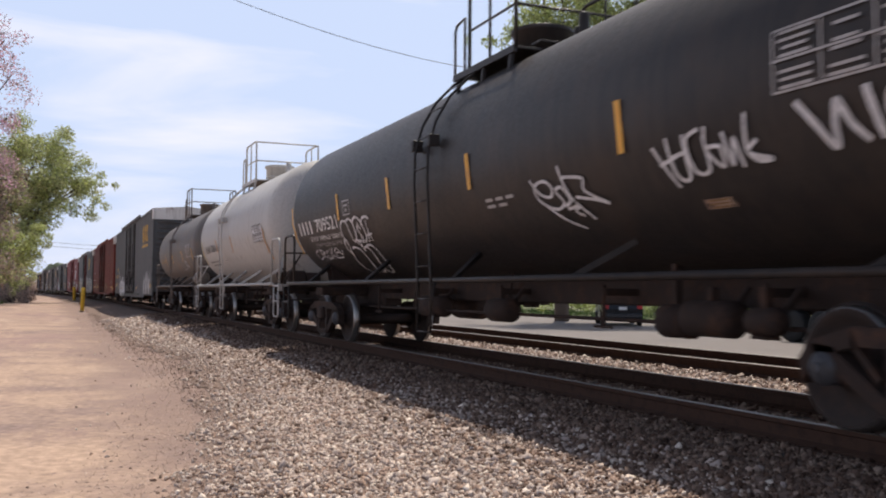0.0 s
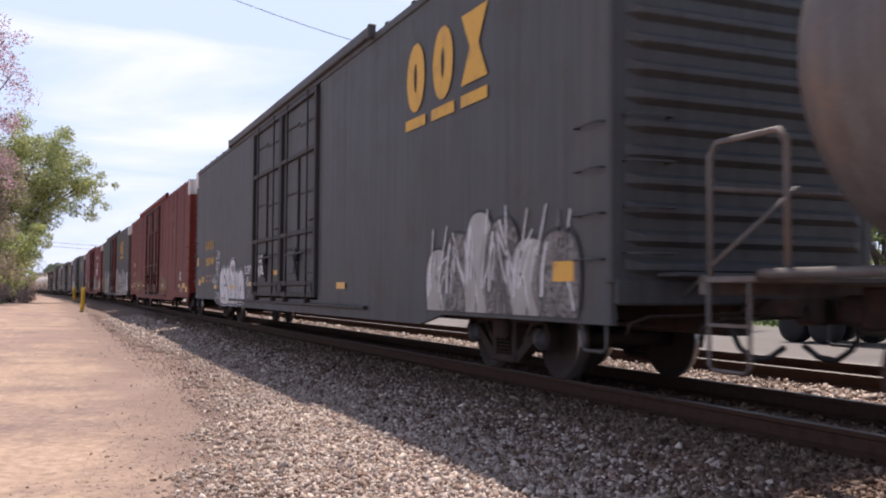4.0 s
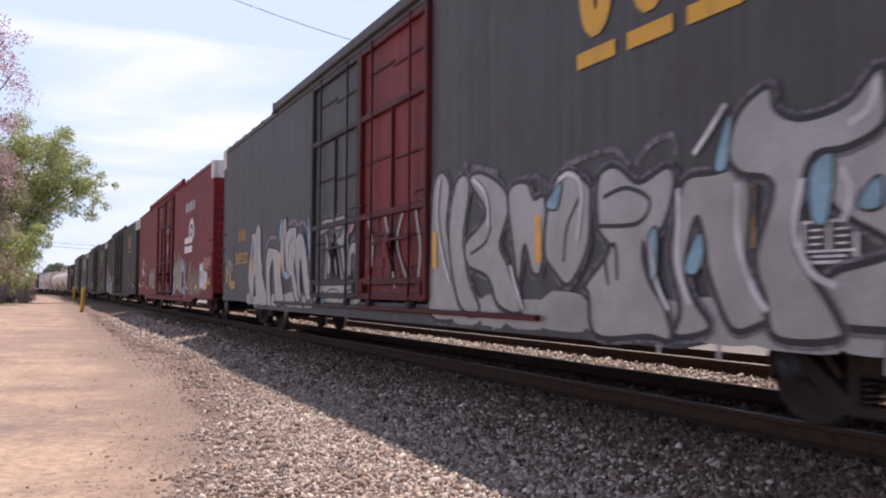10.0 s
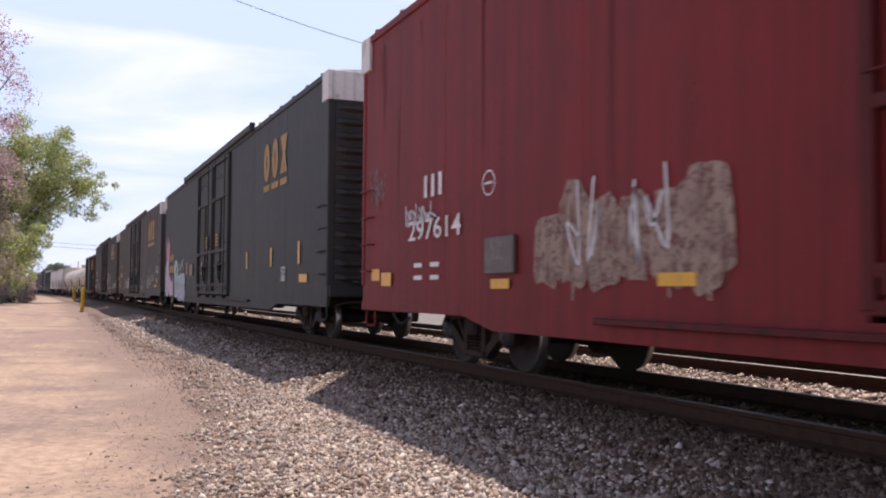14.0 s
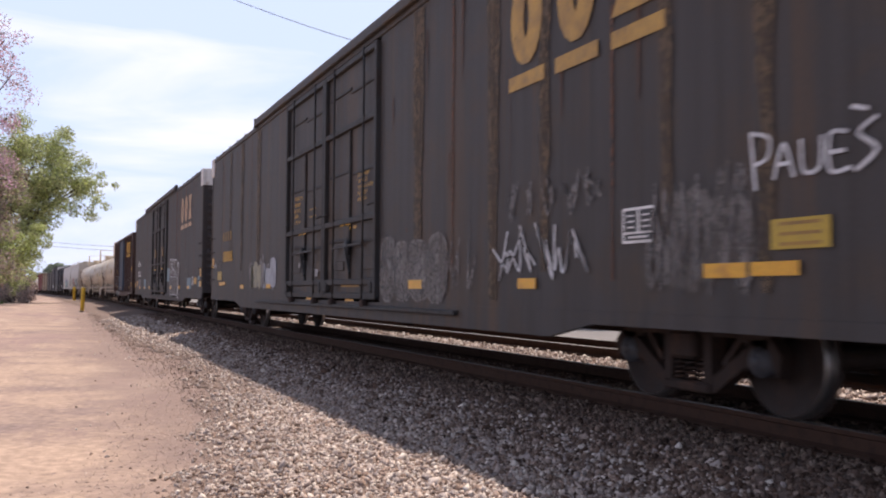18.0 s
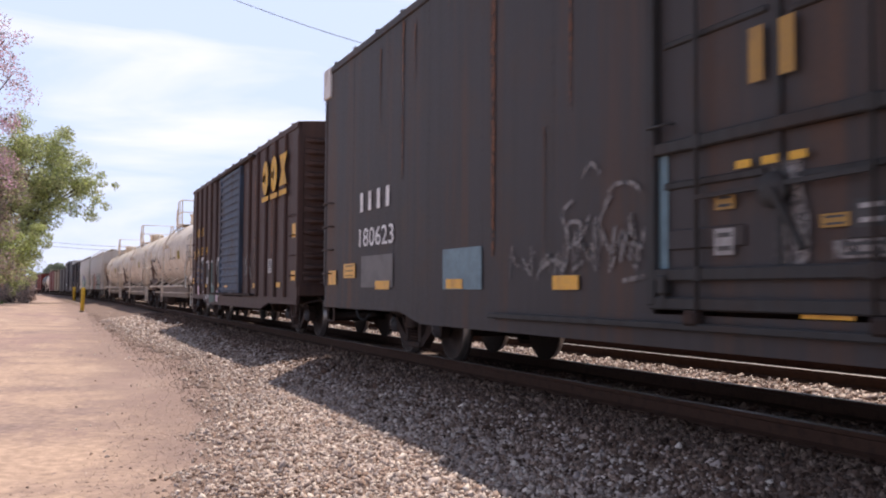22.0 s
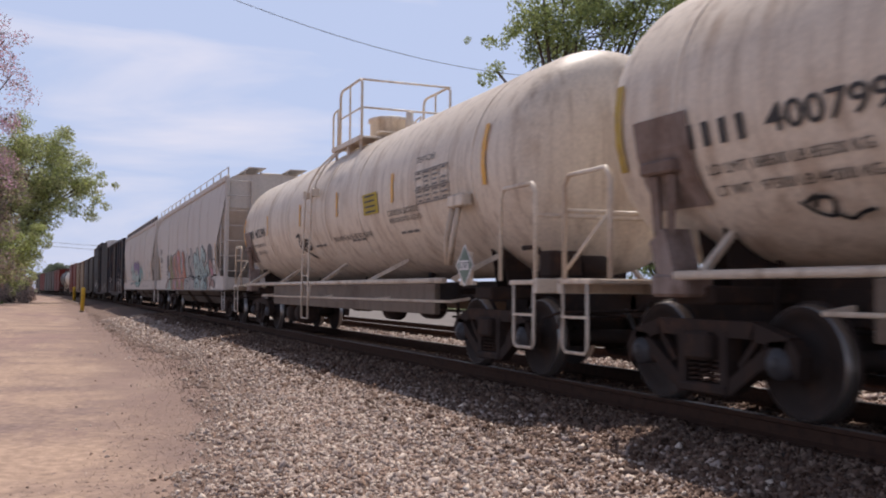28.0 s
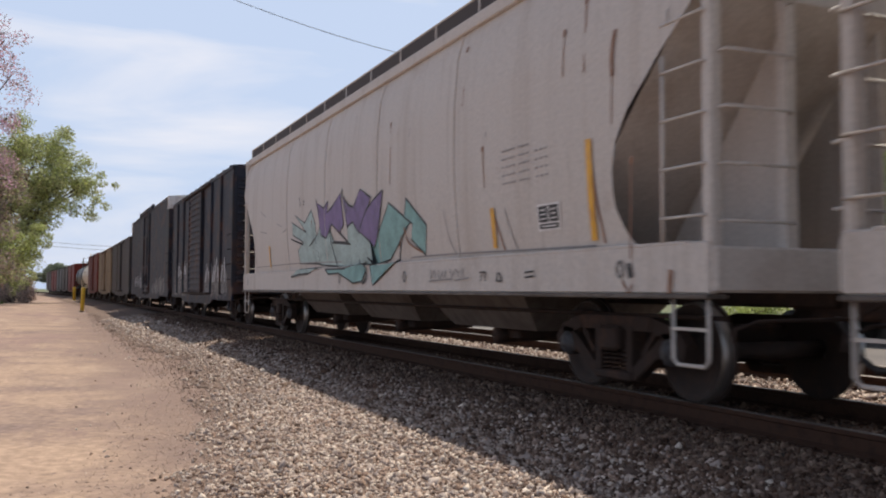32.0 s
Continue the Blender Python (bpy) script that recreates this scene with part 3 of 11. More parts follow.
wire("overhead_wire", "thin black utility wire hanging over the tracks", sight(380, -14, 30), sight(1040, 138, 46), 0.78, 0.012)
for py in (421, 428):
    wire("overhead_wire", "thin distant utility wire", sight(20, py, 170), sight(330, py + 18.5, 150), 0.5, 0.03)
for px, dist in ((20, 170), (330, 150)):
    base = sight(px, 425 if px < 100 else 441, dist)
    pole = thing("utility_pole", "weathered wooden utility pole with crossarm", "pole", "utility poles", at=pose(base.x, base.y, -0.5))
    m = Mesh()
    m.lathe([(-0.2, 0.17), (base.z + 1.2, 0.11)], "z", n=12)
    part("shaft", m, M_BARK, pole)
    m = Mesh()
    m.box((0, 0, base.z + 0.5 - 0.38), (2.4, 0.12, 0.12), 0.01)
    part("crossarm", m, M_BARK, pole)


# trees
def leaf_mat(name, col, trans=0.42, var=0.45):
    m = mat(name, col, 0.65, per_island=var, fine=0, bump=0)
    n, k = m.node_tree.nodes, m.node_tree.links
    b = n["Principled BSDF"]
    t = n.new("ShaderNodeBsdfTranslucent")
    x = n.new("ShaderNodeMixShader")
    x.inputs[0].default_value = trans
    src = b.inputs["Base Color"].links[0].from_socket
    k.new(src, t.inputs["Color"])
    k.new(b.outputs[0], x.inputs[1])
    k.new(t.outputs[0], x.inputs[2])
    k.new(x.outputs[0], n["Material Output"].inputs["Surface"])
    return m


L_GREEN = leaf_mat("fresh_green_leaves", (0.38, 0.40, 0.20))
L_YELLOW = leaf_mat("yellow_green_leaves", (0.40, 0.45, 0.16))
L_PINK = leaf_mat("pink_brown_blossom", (0.58, 0.36, 0.44), 0.3)
L_BROWN = leaf_mat("brown_twigs_and_buds", (0.37, 0.28, 0.245), 0.15)
L_DEEP = leaf_mat("mid_green_leaves", (0.25, 0.30, 0.12))


def leaves(name, clumps, count, size, material, parent, seed):
    """Small leaf blades gathered in clumps (centre, radius)."""
    r = np.random.RandomState(seed)
    c = np.array([k[0] for k in clumps])
    rad = np.array([k[1] for k in clumps])
    pick = r.choice(len(clumps), count, p=rad ** 1.6 / (rad ** 1.6).sum())
    d = r.normal(size=(count, 3))
    d /= np.linalg.norm(d, axis=1)[:, None]
    pos = c[pick] + d * (rad[pick] * r.uniform(0.15, 1.0, count) ** 0.6)[:, None] * np.array([1, 1, 0.85])
    u = r.normal(size=(count, 3))
    u /= np.linalg.norm(u, axis=1)[:, None]
    w = np.cross(u, r.normal(size=(count, 3)))
    w /= np.linalg.norm(w, axis=1)[:, None]
    s = size * r.uniform(0.6, 1.4, count)[:, None]
    quad = np.stack([pos - u * s, pos + w * s * 0.45, pos + u * s, pos - w * s * 0.45], 1).reshape(-1, 3)
    f = np.arange(count * 4).reshape(-1, 4)
    ob = new(name, fast_mesh(name, quad, f, material))
    ob.parent = parent
    ob["kind"] = "stuff"
    return ob


def tree(label, x, y, trunk_h, crowns, count, size, lm, seed, r0=0.35, lm2=None, z0=None, limbs=9, clump=(0.22, 0.42), n_clumps=46):
    """crowns: (dx, dy, z, rx, ry, rz) ellipsoids over which the clumps are spread."""
    rnd = random.Random(seed)
    t = thing("tree", label, "tree", "trees along the railway")
    z0 = ground_z(max(-399, min(399, x))) if z0 is None else z0
    t.matrix_world = pose(x, y, z0)
    m = Mesh()
    pts = [(rnd.uniform(-.2, .2) * i * 0.4, rnd.uniform(-.2, .2) * i * 0.4, -0.3 + trunk_h * i / 5) for i in range(6)]
    for i in range(5):
        ra, rb = r0 * (1 - 0.12 * i), r0 * (1 - 0.12 * (i + 1))
        o = len(m.v)
        for q, rr in ((pts[i], ra), (pts[i + 1], rb)):
            m.v += [(q[0] + rr * math.cos(math.tau * j / 10), q[1] + rr * math.sin(math.tau * j / 10), q[2]) for j in range(10)]
        m.smooth = True
        for j in range(10):
            m.face([o + j, o + (j + 1) % 10, o + 10 + (j + 1) % 10, o + 10 + j])
    part("trunk", m, M_BARK, t)
    clumps = []
    vol = [c[3] * c[4] * c[5] for c in crowns]
    for i in range(n_clumps):
        c = rnd.choices(crowns, vol)[0]
        d = Vector((rnd.gauss(0, 1), rnd.gauss(0, 1), rnd.gauss(0, 1))).normalized() * rnd.uniform(0.45, 1.0)
        rad = rnd.uniform(*clump) * min(c[3:6])
        clumps.append((np.array((c[0] + d.x * (c[3] - rad * .6), c[1] + d.y * (c[4] - rad * .6), c[2] + d.z * (c[5] - rad * .6))), rad))
    top = Vector(pts[-1])
    for i in range(limbs):
        e = Vector(clumps[i * len(clumps) // limbs][0])
        s = Vector(pts[3]).lerp(top, rnd.random())
        mid = s.lerp(e, 0.5) + Vector((rnd.uniform(-.4, .4), rnd.uniform(-.4, .4), rnd.uniform(0.1, 0.7)))
        m = Mesh()
        line = [s, s.lerp(mid, 0.5) + Vector((0, 0, 0.15)), mid, mid.lerp(e, 0.5), e]
        for k in range(4):
            m.tube([line[k], line[k + 1]], r0 * (0.42 - 0.085 * k), 6, caps=False)
        for k in range(3):
            q = Vector(clumps[rnd.randrange(len(clumps))][0])
            b = mid.lerp(e, 0.3 * k)
            m.tube([b, b.lerp(q, 0.35) + Vector((0, 0, .2)), b.lerp(q, 0.6)], r0 * 0.07, 5, caps=False)
        part("limb", m, M_BARK, t)
    if lm2:
        leaves("crown", clumps, int(count * 0.65), size, lm, t, seed)
        leaves("crown", clumps, int(count * 0.35), size, lm2, t, seed + 1)
    else:
        leaves("crown", clumps, count, size, lm, t, seed)
    return t


# beside the dirt road
tree("tall green spring tree leaning over the dirt road", -5.5, 112, 9, [(3.6, 0, 14.4, 6.4, 6, 7.0), (9.3, 1, 12.2, 4.0, 3.5, 3.2), (1.5, 0, 7.0, 4.6, 5, 5.5)], 40000, 0.15, L_GREEN, 21, 0.42, L_YELLOW, n_clumps=170, limbs=18, clump=(0.15, 0.32))
tree("thin pink-brown blossoming tree beside the dirt road", -8.0, 60, 8, [(3.0, 0, 14.0, 4.3, 4.5, 5.2), (2.8, 0, 9.0, 3.6, 4, 4.6)], 11000, 0.085, L_PINK, 23, 0.28, L_BROWN, n_clumps=90, limbs=16, clump=(0.14, 0.28))
tree("brown budding tree behind the roadside brush", -6.0, 86, 6, [(1.6, 0, 10, 3.3, 4, 5.0), (1.2, 0, 5.0, 3.6, 4, 4.4)], 16000, 0.12, L_BROWN, 25, 0.3, L_GREEN, n_clumps=60)
tree("bright green young tree in the brush", -4.6, 95, 2.8, [(2.2, 0, 6.0, 2.9, 3, 2.0), (0, 0, 4, 3, 3, 2.6)], 10000, 0.12, L_YELLOW, 27, 0.16, L_GREEN, n_clumps=40)
tree("grey-green tree far down the line", 1.5, 335, 5, [(0, 0, 7.5, 5, 5, 4), (-5, 6, 6, 4, 4, 3.4)], 9000, 0.26, leaf_mat("hazy_leaves", (0.22, 0.26, 0.19)), 29, 0.4, n_clumps=34)
tree("grey-brown tree far down the road", -14.5, 262, 4, [(0, 0, 6, 6, 5, 4)], 7000, 0.26, L_BROWN, 30, 0.4, n_clumps=30)
# beyond the tracks
tree("broad green tree beyond the second track", 24.5, 42, 9, [(0.6, -0.4, 15.8, 3.9, 3.6, 3.6), (-3.7, 2.0, 13.4, 1.7, 1.7, 2.2), (-2.1, 1.1, 14.6, 1.9, 1.8, 1.9), (4.4, -2.4, 16.2, 3.8, 3.8, 3.4), (1, 0, 10.5, 4, 4, 2.8)], 34000, 0.10, L_DEEP, 31, 0.4, L_YELLOW, n_clumps=150, limbs=20, clump=(0.16, 0.36))
tree("small budding tree beyond the second track", 27.0, 86, 8, [(0, 0, 14.0, 2.3, 2.3, 2.2), (0, 0, 10, 3, 3, 3)], 9000, 0.12, L_BROWN, 33, 0.3, L_GREEN, n_clumps=40)
tree("green tree beyond the second track", 30.5, 27, 3.5, [(0, 0, 6.4, 4.4, 4, 3.4), (1, 0, 3.0, 3.6, 3.5, 2.6)], 13000, 0.12, L_YELLOW, 35, 0.25, L_DEEP, n_clumps=50)
tree("green tree beyond the paving", 42.0, 58, 4, [(0, 0, 6, 5, 5, 4.5)], 9000, 0.16, L_DEEP, 37, 0.3, n_clumps=40)


def bush(label, x, y, r, h, count, size, lm, seed):
    rnd = random.Random(seed)
    t = thing("bush", label, "bush", "roadside brush", at=pose(x, y, ground_z(max(-399, x)) - 0.05))
    cl = [(np.array((rnd.uniform(-r, r), rnd.uniform(-r, r), rnd.uniform(0.1, h))), rnd.uniform(0.3, 0.5) * r) for _ in range(16)]
    m = Mesh()
    for i in range(9):
        c = cl[i][0]
        m.tube([(0, 0, 0), (c[0] * .5, c[1] * .5, c[2] * .6 + 0.1), tuple(c)], 0.03, 5, caps=False)
    part("stems", m, M_BARK, t)
    leaves("foliage", cl, count, size, lm, t, seed)


for i in range(16):
    k = random.Random(60 + i)
    y = 106 + i * 6.5
    bush("tangled brown and green brush beside the dirt road", -3.4 - 0.03 * (y - 106) - (i % 2) * 2.2 + k.uniform(-0.6, 0.4), y, k.uniform(1.5, 2.3), k.uniform(2.0, 4.4), 3000, 0.12, (L_BROWN, L_BROWN, L_GREEN)[i % 3], 200 + i)
for i in range(7):
    k = random.Random(90 + i)
    bush("low green bush at the edge of the paving", 33 + k.uniform(-1, 3), 14 + i * 9, k.uniform(1.2, 2.0), k.uniform(1.0, 2.2), 2200, 0.11, (L_DEEP, L_YELLOW)[i % 2], 230 + i)

# grass along the edges
r = np.random.RandomState(12)
n = 9000
gx = np.concatenate([r.uniform(30, 36, n // 2), r.uniform(-12, -4.2, n // 2)])
gy = np.concatenate([r.uniform(8, 70, n // 2), r.uniform(95, 190, n // 2)])
gz = np.array([ground_z(a) for a in gx])
h = r.uniform(0.1, 0.35, n)
w = r.normal(size=(n, 2)) * 0.03
p0 = np.stack([gx - w[:, 0], gy - w[:, 1], gz], 1)
p1 = np.stack([gx + w[:, 0], gy + w[:, 1], gz], 1)
p2 = np.stack([gx + r.normal(size=n) * .06, gy + r.normal(size=n) * .06, gz + h], 1)
tagged(new("grass", fast_mesh("grass", np.stack([p0, p1, p2], 1).reshape(-1, 3), np.arange(n * 3).reshape(-1, 3), M_GRASS)), "short tufts of spring grass along the edges", "grass", kind="stuff")

# parked vehicles beyond the tracks
M_CARPAINT = mat("dark_car_paint", (0.02, 0.021, 0.024), 0.25, 0.1, bump=0)
M_GLASS = mat("tinted_window", (0.02, 0.022, 0.025), 0.08, 0.0, bump=0, fine=0)
M_RUBBER = mat("tyre_rubber", (0.02, 0.02, 0.02), 0.85, bump=0.2)
M_TAIL = mat("red_tail_light", (0.45, 0.02, 0.02), 0.3, bump=0)
M_CHROME = mat("bright_trim", (0.5, 0.5, 0.5), 0.3, 0.8, bump=0)


def wheel(parent, x, y, r, w):
    m = Mesh()
    m.lathe([(-w / 2, r * 0.6), (-w / 2, r * 0.95), (-w * 0.35, r), (w * 0.35, r), (w / 2, r * 0.95), (w / 2, r * 0.6)], "x", n=24)
    wh = part("wheel", m, M_RUBBER, parent, at=pose(x, y, r))
    m = Mesh()
    m.lathe([(-w * 0.45, 0.03), (-w * 0.4, r * 0.3), (-w * 0.48, r * 0.62), (w * 0.48, r * 0.62), (w * 0.4, r * 0.3), (w * 0.45, 0.03)], "x", n=20)
    part("rim", m, M_CHROME, wh)


car = thing("parked_car", "dark parked car with red tail lights on the paving", "car", at=pose(24.6, 37.0, -0.5, 0, 0, -28))
m = Mesh()
m.prism([(-2.25, 0.32), (-2.3, 0.75), (-2.2, 1.0), (-1.1, 1.08), (1.3, 1.05), (2.2, 0.88), (2.3, 0.6), (2.25, 0.3)], -0.88, 0.88)
part("body", m, M_CARPAINT, car)
m = Mesh()
m.prism([(-2.05, 1.02), (-1.75, 1.55), (-0.2, 1.6), (0.5, 1.52), (1.25, 1.05)], -0.74, 0.74)
part("cabin", m, M_GLASS, car)
m = Mesh()
m.prism([(-1.8, 1.54), (-1.6, 1.63), (-0.2, 1.66), (0.5, 1.57), (0.4, 1.52)], -0.70, 0.70)
part("roof", m, M_CARPAINT, car)
for s in (-1, 1):
    m = Mesh()
    m.box((s * 0.74, -2.27, 0.86), (0.24, 0.10, 0.2), 0.02)
    part("tail_light", m, M_TAIL, car)
    for y in (-1.4, 1.4):
        wheel(car, s * 0.82, y, 0.33, 0.21)
m = Mesh()
m.box((0, -2.3, 0.45), (1.7, 0.14, 0.22), 0.05)
part("bumper", m, M_CARPAINT, car)
m = Mesh()
m.box((0, -2.32, 0.78), (0.36, 0.03, 0.14), 0.01)
part("plate", m, M_WHITE, car)

trailer = thing("flat_trailer", "dark flat trailer with dual wheels parked on the paving", "trailer", at=pose(22.6, 18.6, -0.5, 0, 0, 4))
m = Mesh()
m.box((0, 0, 1.2), (2.5, 9.0, 0.14), 0.02)
part("deck", m, M_STEEL, trailer)
for s in (-1, 1):
    m = Mesh()
    m.box((s * 0.45, 0, 0.98), (0.16, 8.6, 0.3), 0.02)
    part("frame_beam", m, M_STEEL, trailer)
    for y in (2.6, 3.75):
        wheel(trailer, s * 1.0, y, 0.5, 0.5)
    m = Mesh()
    m.bar((s * 0.8, -3.2, 1.1), (s * 0.8, -3.2, 0.0), 0.1)
    m.box((s * 0.8, -3.2, 0.02), (0.25, 0.25, 0.04))
    part("landing_leg", m, M_STEEL, trailer)
# ---- running gear, shared by every car ----
WR = 0.457


def wheelset_mesh():
    m = Mesh()
    m.lathe([(-0.98, 0.06), (-0.98, 0.085), (0.98, 0.085), (0.98, 0.06)], "x", n=14)
    for s in (-1, 1):
        m.cur = 0
        pr = [(0.685, 0.10), (0.685, 0.40), (0.70, 0.465), (0.70, 0.487), (0.722, 0.487), (0.735, 0.462)]
        m.lathe([(s * a, r) for a, r in pr], "x", n=40, ends=False)
        m.cur = 1
        m.lathe([(s * 0.735, 0.462), (s * 0.75, WR), (s * 0.815, WR - 0.006), (s * 0.822, WR - 0.02)], "x", n=40, ends=False)
        m.cur = 0
        m.lathe([(s * 0.822, WR - 0.02), (s * 0.822, 0.385), (s * 0.775, 0.35), (s * 0.76, 0.2), (s * 0.80, 0.15), (s * 0.86, 0.13), (s * 0.86, 0.08)], "x", n=40, ends=False)
        m.cur = 2
        m.lathe([(s * 0.93, 0.125), (s * 1.07, 0.125), (s * 1.075, 0.10), (s * 1.10, 0.095), (s * 1.105, 0.03)], "x", n=20)
        m.lathe([(s * 1.10, 0.06), (s * 1.12, 0.05), (s * 1.12, 0.01)], "x", n=6)
    return m


def side_frame_mesh(x):
    """A cast side frame with its two windows."""
    m = Mesh()
    w = 0.13
    for s in (-1, 1):
        m.bar((x, 0, 0.70), (x, s * 0.62, 0.70), w, 0.14)
        m.bar((x, s * 0.60, 0.70), (x, s * 0.98, 0.60), w, 0.13)
        m.prism([(s * 0.72, 0.36), (s * 0.78, 0.62), (s * 1.02, 0.64), (s * 1.12, 0.52), (s * 1.08, 0.34), (s * 1.0, 0.5), (s * 0.84, 0.5)], x - w / 2, x + w / 2)
        m.bar((x, s * 0.78, 0.52), (x, s * 0.30, 0.20), w, 0.12)
        m.bar((x, s * 0.27, 0.22), (x, s * 0.27, 0.68), w * 1.15, 0.10, up=(0, 1, 0))
        m.bar((x, s * 0.42, 0.40), (x, s * 0.66, 0.66), w * 0.5, 0.05)
    m.box((x, 0, 0.19), (w * 1.5, 0.64, 0.09), 0.02)
    return m


def spring_mesh(x):
    m = Mesh()
    for yy in (0,):
        for xx in (0,):
            pts = [(x + xx + 0.06 * math.cos(a), yy + 0.06 * math.sin(a), 0.235 + 0.22 * i / 30) for i, a in ((i, i * 1.05) for i in range(31))]
            m.tube(pts, 0.013, 5)
    return m


def bolster_mesh():
    m = Mesh()
    m.box((0, 0, 0.55), (2.3, 0.34, 0.24), 0.03)
    m.lathe([(0.66, 0.3), (0.74, 0.3), (0.74, 0.1)], "z", n=20)
    for s in (-1, 1):
        m.box((0, s * 0.42, 0.40), (1.8, 0.10, 0.16), 0.02)
        m.bar((0.1, s * 0.42, 0.36), (0.1, s * 0.1, 0.62), 0.06)
    return m


ME_WHEEL = wheelset_mesh().data("wheelset", [M_WHEEL, M_TREAD, mat("bearing_cap_blue_grey", (0.055, 0.056, 0.064), 0.6, 0.1, spots=(0.03, 0.024, 0.02), spot_scale=12)])
ME_FRAME = {s: side_frame_mesh(s * 1.0).data("side_frame", M_STEEL) for s in (-1, 1)}
ME_SPRING = {s: spring_mesh(s * 1.0).data("coil_spring", M_STEEL) for s in (-1, 1)}
ME_BOLSTER = bolster_mesh().data("bogie", M_STEEL)
m = Mesh()
m.box((0, 0, 0), (0.10, 0.07, 0.30), 0.02)
ME_SHOE = m.data("brake_shoe", M_STEEL)
SPIN = []
BASE = 1.78


def bogie(car, y):
    bo = part("bogie", ME_BOLSTER, None, car, at=pose(0, y, 0))
    for s in (-1, 1):
        part("side_frame", ME_FRAME[s], None, bo)
        for yy in (-0.16, 0, 0.16):
            part("coil_spring", ME_SPRING[s], None, bo, at=pose(0, yy, 0))
        ws = part("wheelset", ME_WHEEL, None, bo, at=pose(0, s * BASE / 2, WR))
        SPIN.append((ws, s * BASE / 2))
        for q in (-1, 1):
            part("brake_shoe", ME_SHOE, None, bo, at=pose(q * 0.77, s * (BASE / 2 - 0.53), 0.42))
    return bo


def coupler_mesh(s):
    m = Mesh()
    m.box((0, -0.35, 0.86), (0.16, 0.9, 0.18), 0.03)
    m.box((-0.03, -0.82, 0.86), (0.30, 0.22, 0.28), 0.05)
    m.box((0.10, -0.95, 0.86), (0.10, 0.22, 0.26), 0.04)
    m.box((-0.11, -0.96, 0.86), (0.08, 0.14, 0.26), 0.03)
    if s > 0:
        m.v = [(-x, -y, z) for x, y, z in m.v]
    return m


ME_COUPLER = {s: coupler_mesh(s).data("coupler", M_STEEL) for s in (-1, 1)}


def hose_mesh():
    m = Mesh()
    m.tube([(0, 0, 0.80), (0, -0.10, 0.72), (0.02, -0.22, 0.50), (0.05, -0.36, 0.40), (0.10, -0.52, 0.42), (0.14, -0.66, 0.52)], 0.028, 7)
    return m


ME_HOSE = hose_mesh().data("air_hose", mat("black_rubber_hose", (0.02, 0.02, 0.021), 0.6, bump=0.1))


def draft_gear(car, half, striker):
    """Couplers, air hoses and uncoupling levers at both ends. striker: end of the sill; half: middle of the gap to the next car."""
    for s in (-1, 1):
        part("coupler", ME_COUPLER[s], None, car, at=pose(0, s * (half - 1.0), 0))
        ob = part("air_hose", ME_HOSE, None, car, at=pose(s * 0.35, s * striker, 0, 0, 0, 0 if s < 0 else 180))
        m = Mesh()
        y = s * (striker + 0.06)
        m.tube([(-1.45, y, 0.62), (-1.42, y, 0.72), (-1.2, y, 0.78), (-0.3, y + s * 0.1, 0.80), (-0.1, y + s * 0.25, 0.95)], 0.016, 6)
        part("uncoupling_lever", m, M_STEEL, car)


def sill_steps(car, hw, y, material, top=0.95, bottom=0.42, w=0.42):
    for s in (-1, 1):
        m = Mesh()
        m.tube([(s * hw, y - w / 2, top), (s * hw, y - w / 2, bottom + 0.05), (s * hw, y - w / 2 + 0.05, bottom), (s * hw, y + w / 2 - 0.05, bottom), (s * hw, y + w / 2, bottom + 0.05), (s * hw, y + w / 2, top)], 0.018, 6)
        m.box((s * hw, y, (top + bottom) / 2), (0.05, w, 0.025))
        part("sill_step", m, material, car)


def rungs(car, material, p0, p1, n, out, r=0.012):
    """Grab irons, one above the other: p0 and p1 are the ends of the lowest; out is the standoff."""
    p0, p1, out = Vector(p0), Vector(p1), Vector(out)
    for i in range(n):
        up = Vector((0, 0, 0.42 * i))
        m = Mesh()
        m.tube([p0 + up, p0 + up + out, p1 + up + out, p1 + up], r, 6)
        part("grab_iron", m, material, car)


DOOR_BAR = {}


def underframe(car, L, z=0.74, material=None):
    material = material or M_STEEL
    m = Mesh()
    m.box((0, 0, z), (0.33, L - 0.3, 0.32), 0.02)
    part("centre_sill", m, material, car)
    k = int(L / 2.4)
    for i in range(k):
        y = -L / 2 + L * (i + 0.5) / k
        m = Mesh()
        m.box((0, y, z + 0.06), (2.9, 0.12, 0.18))
        part("cross_bearer", m, material, car)
    m = Mesh()
    m.lathe([(-0.62, 0.1), (-0.58, 0.21), (0.58, 0.21), (0.62, 0.1)], "y", (0.75, 1.2, 0.62), 16)
    part("air_reservoir", m, material, car)
    m = Mesh()
    m.tube([(-0.55, -L / 2 + 0.5, 0.66), (-0.55, L / 2 - 0.5, 0.66)], 0.022, 6)
    m.tube([(0.5, -L / 4, 0.52), (0.2, L / 4, 0.56)], 0.02, 6)
    part("brake_pipe", m, material, car)
    m = Mesh()
    m.lathe([(-0.2, 0.12), (-0.2, 0.18), (0.12, 0.18), (0.25, 0.05)], "y", (-0.55, -1.5, 0.60), 14)
    m.bar((-0.55, -1.3, 0.6), (-0.2, -0.4, 0.55), 0.05)
    part("brake_cylinder", m, material, car)
    return car


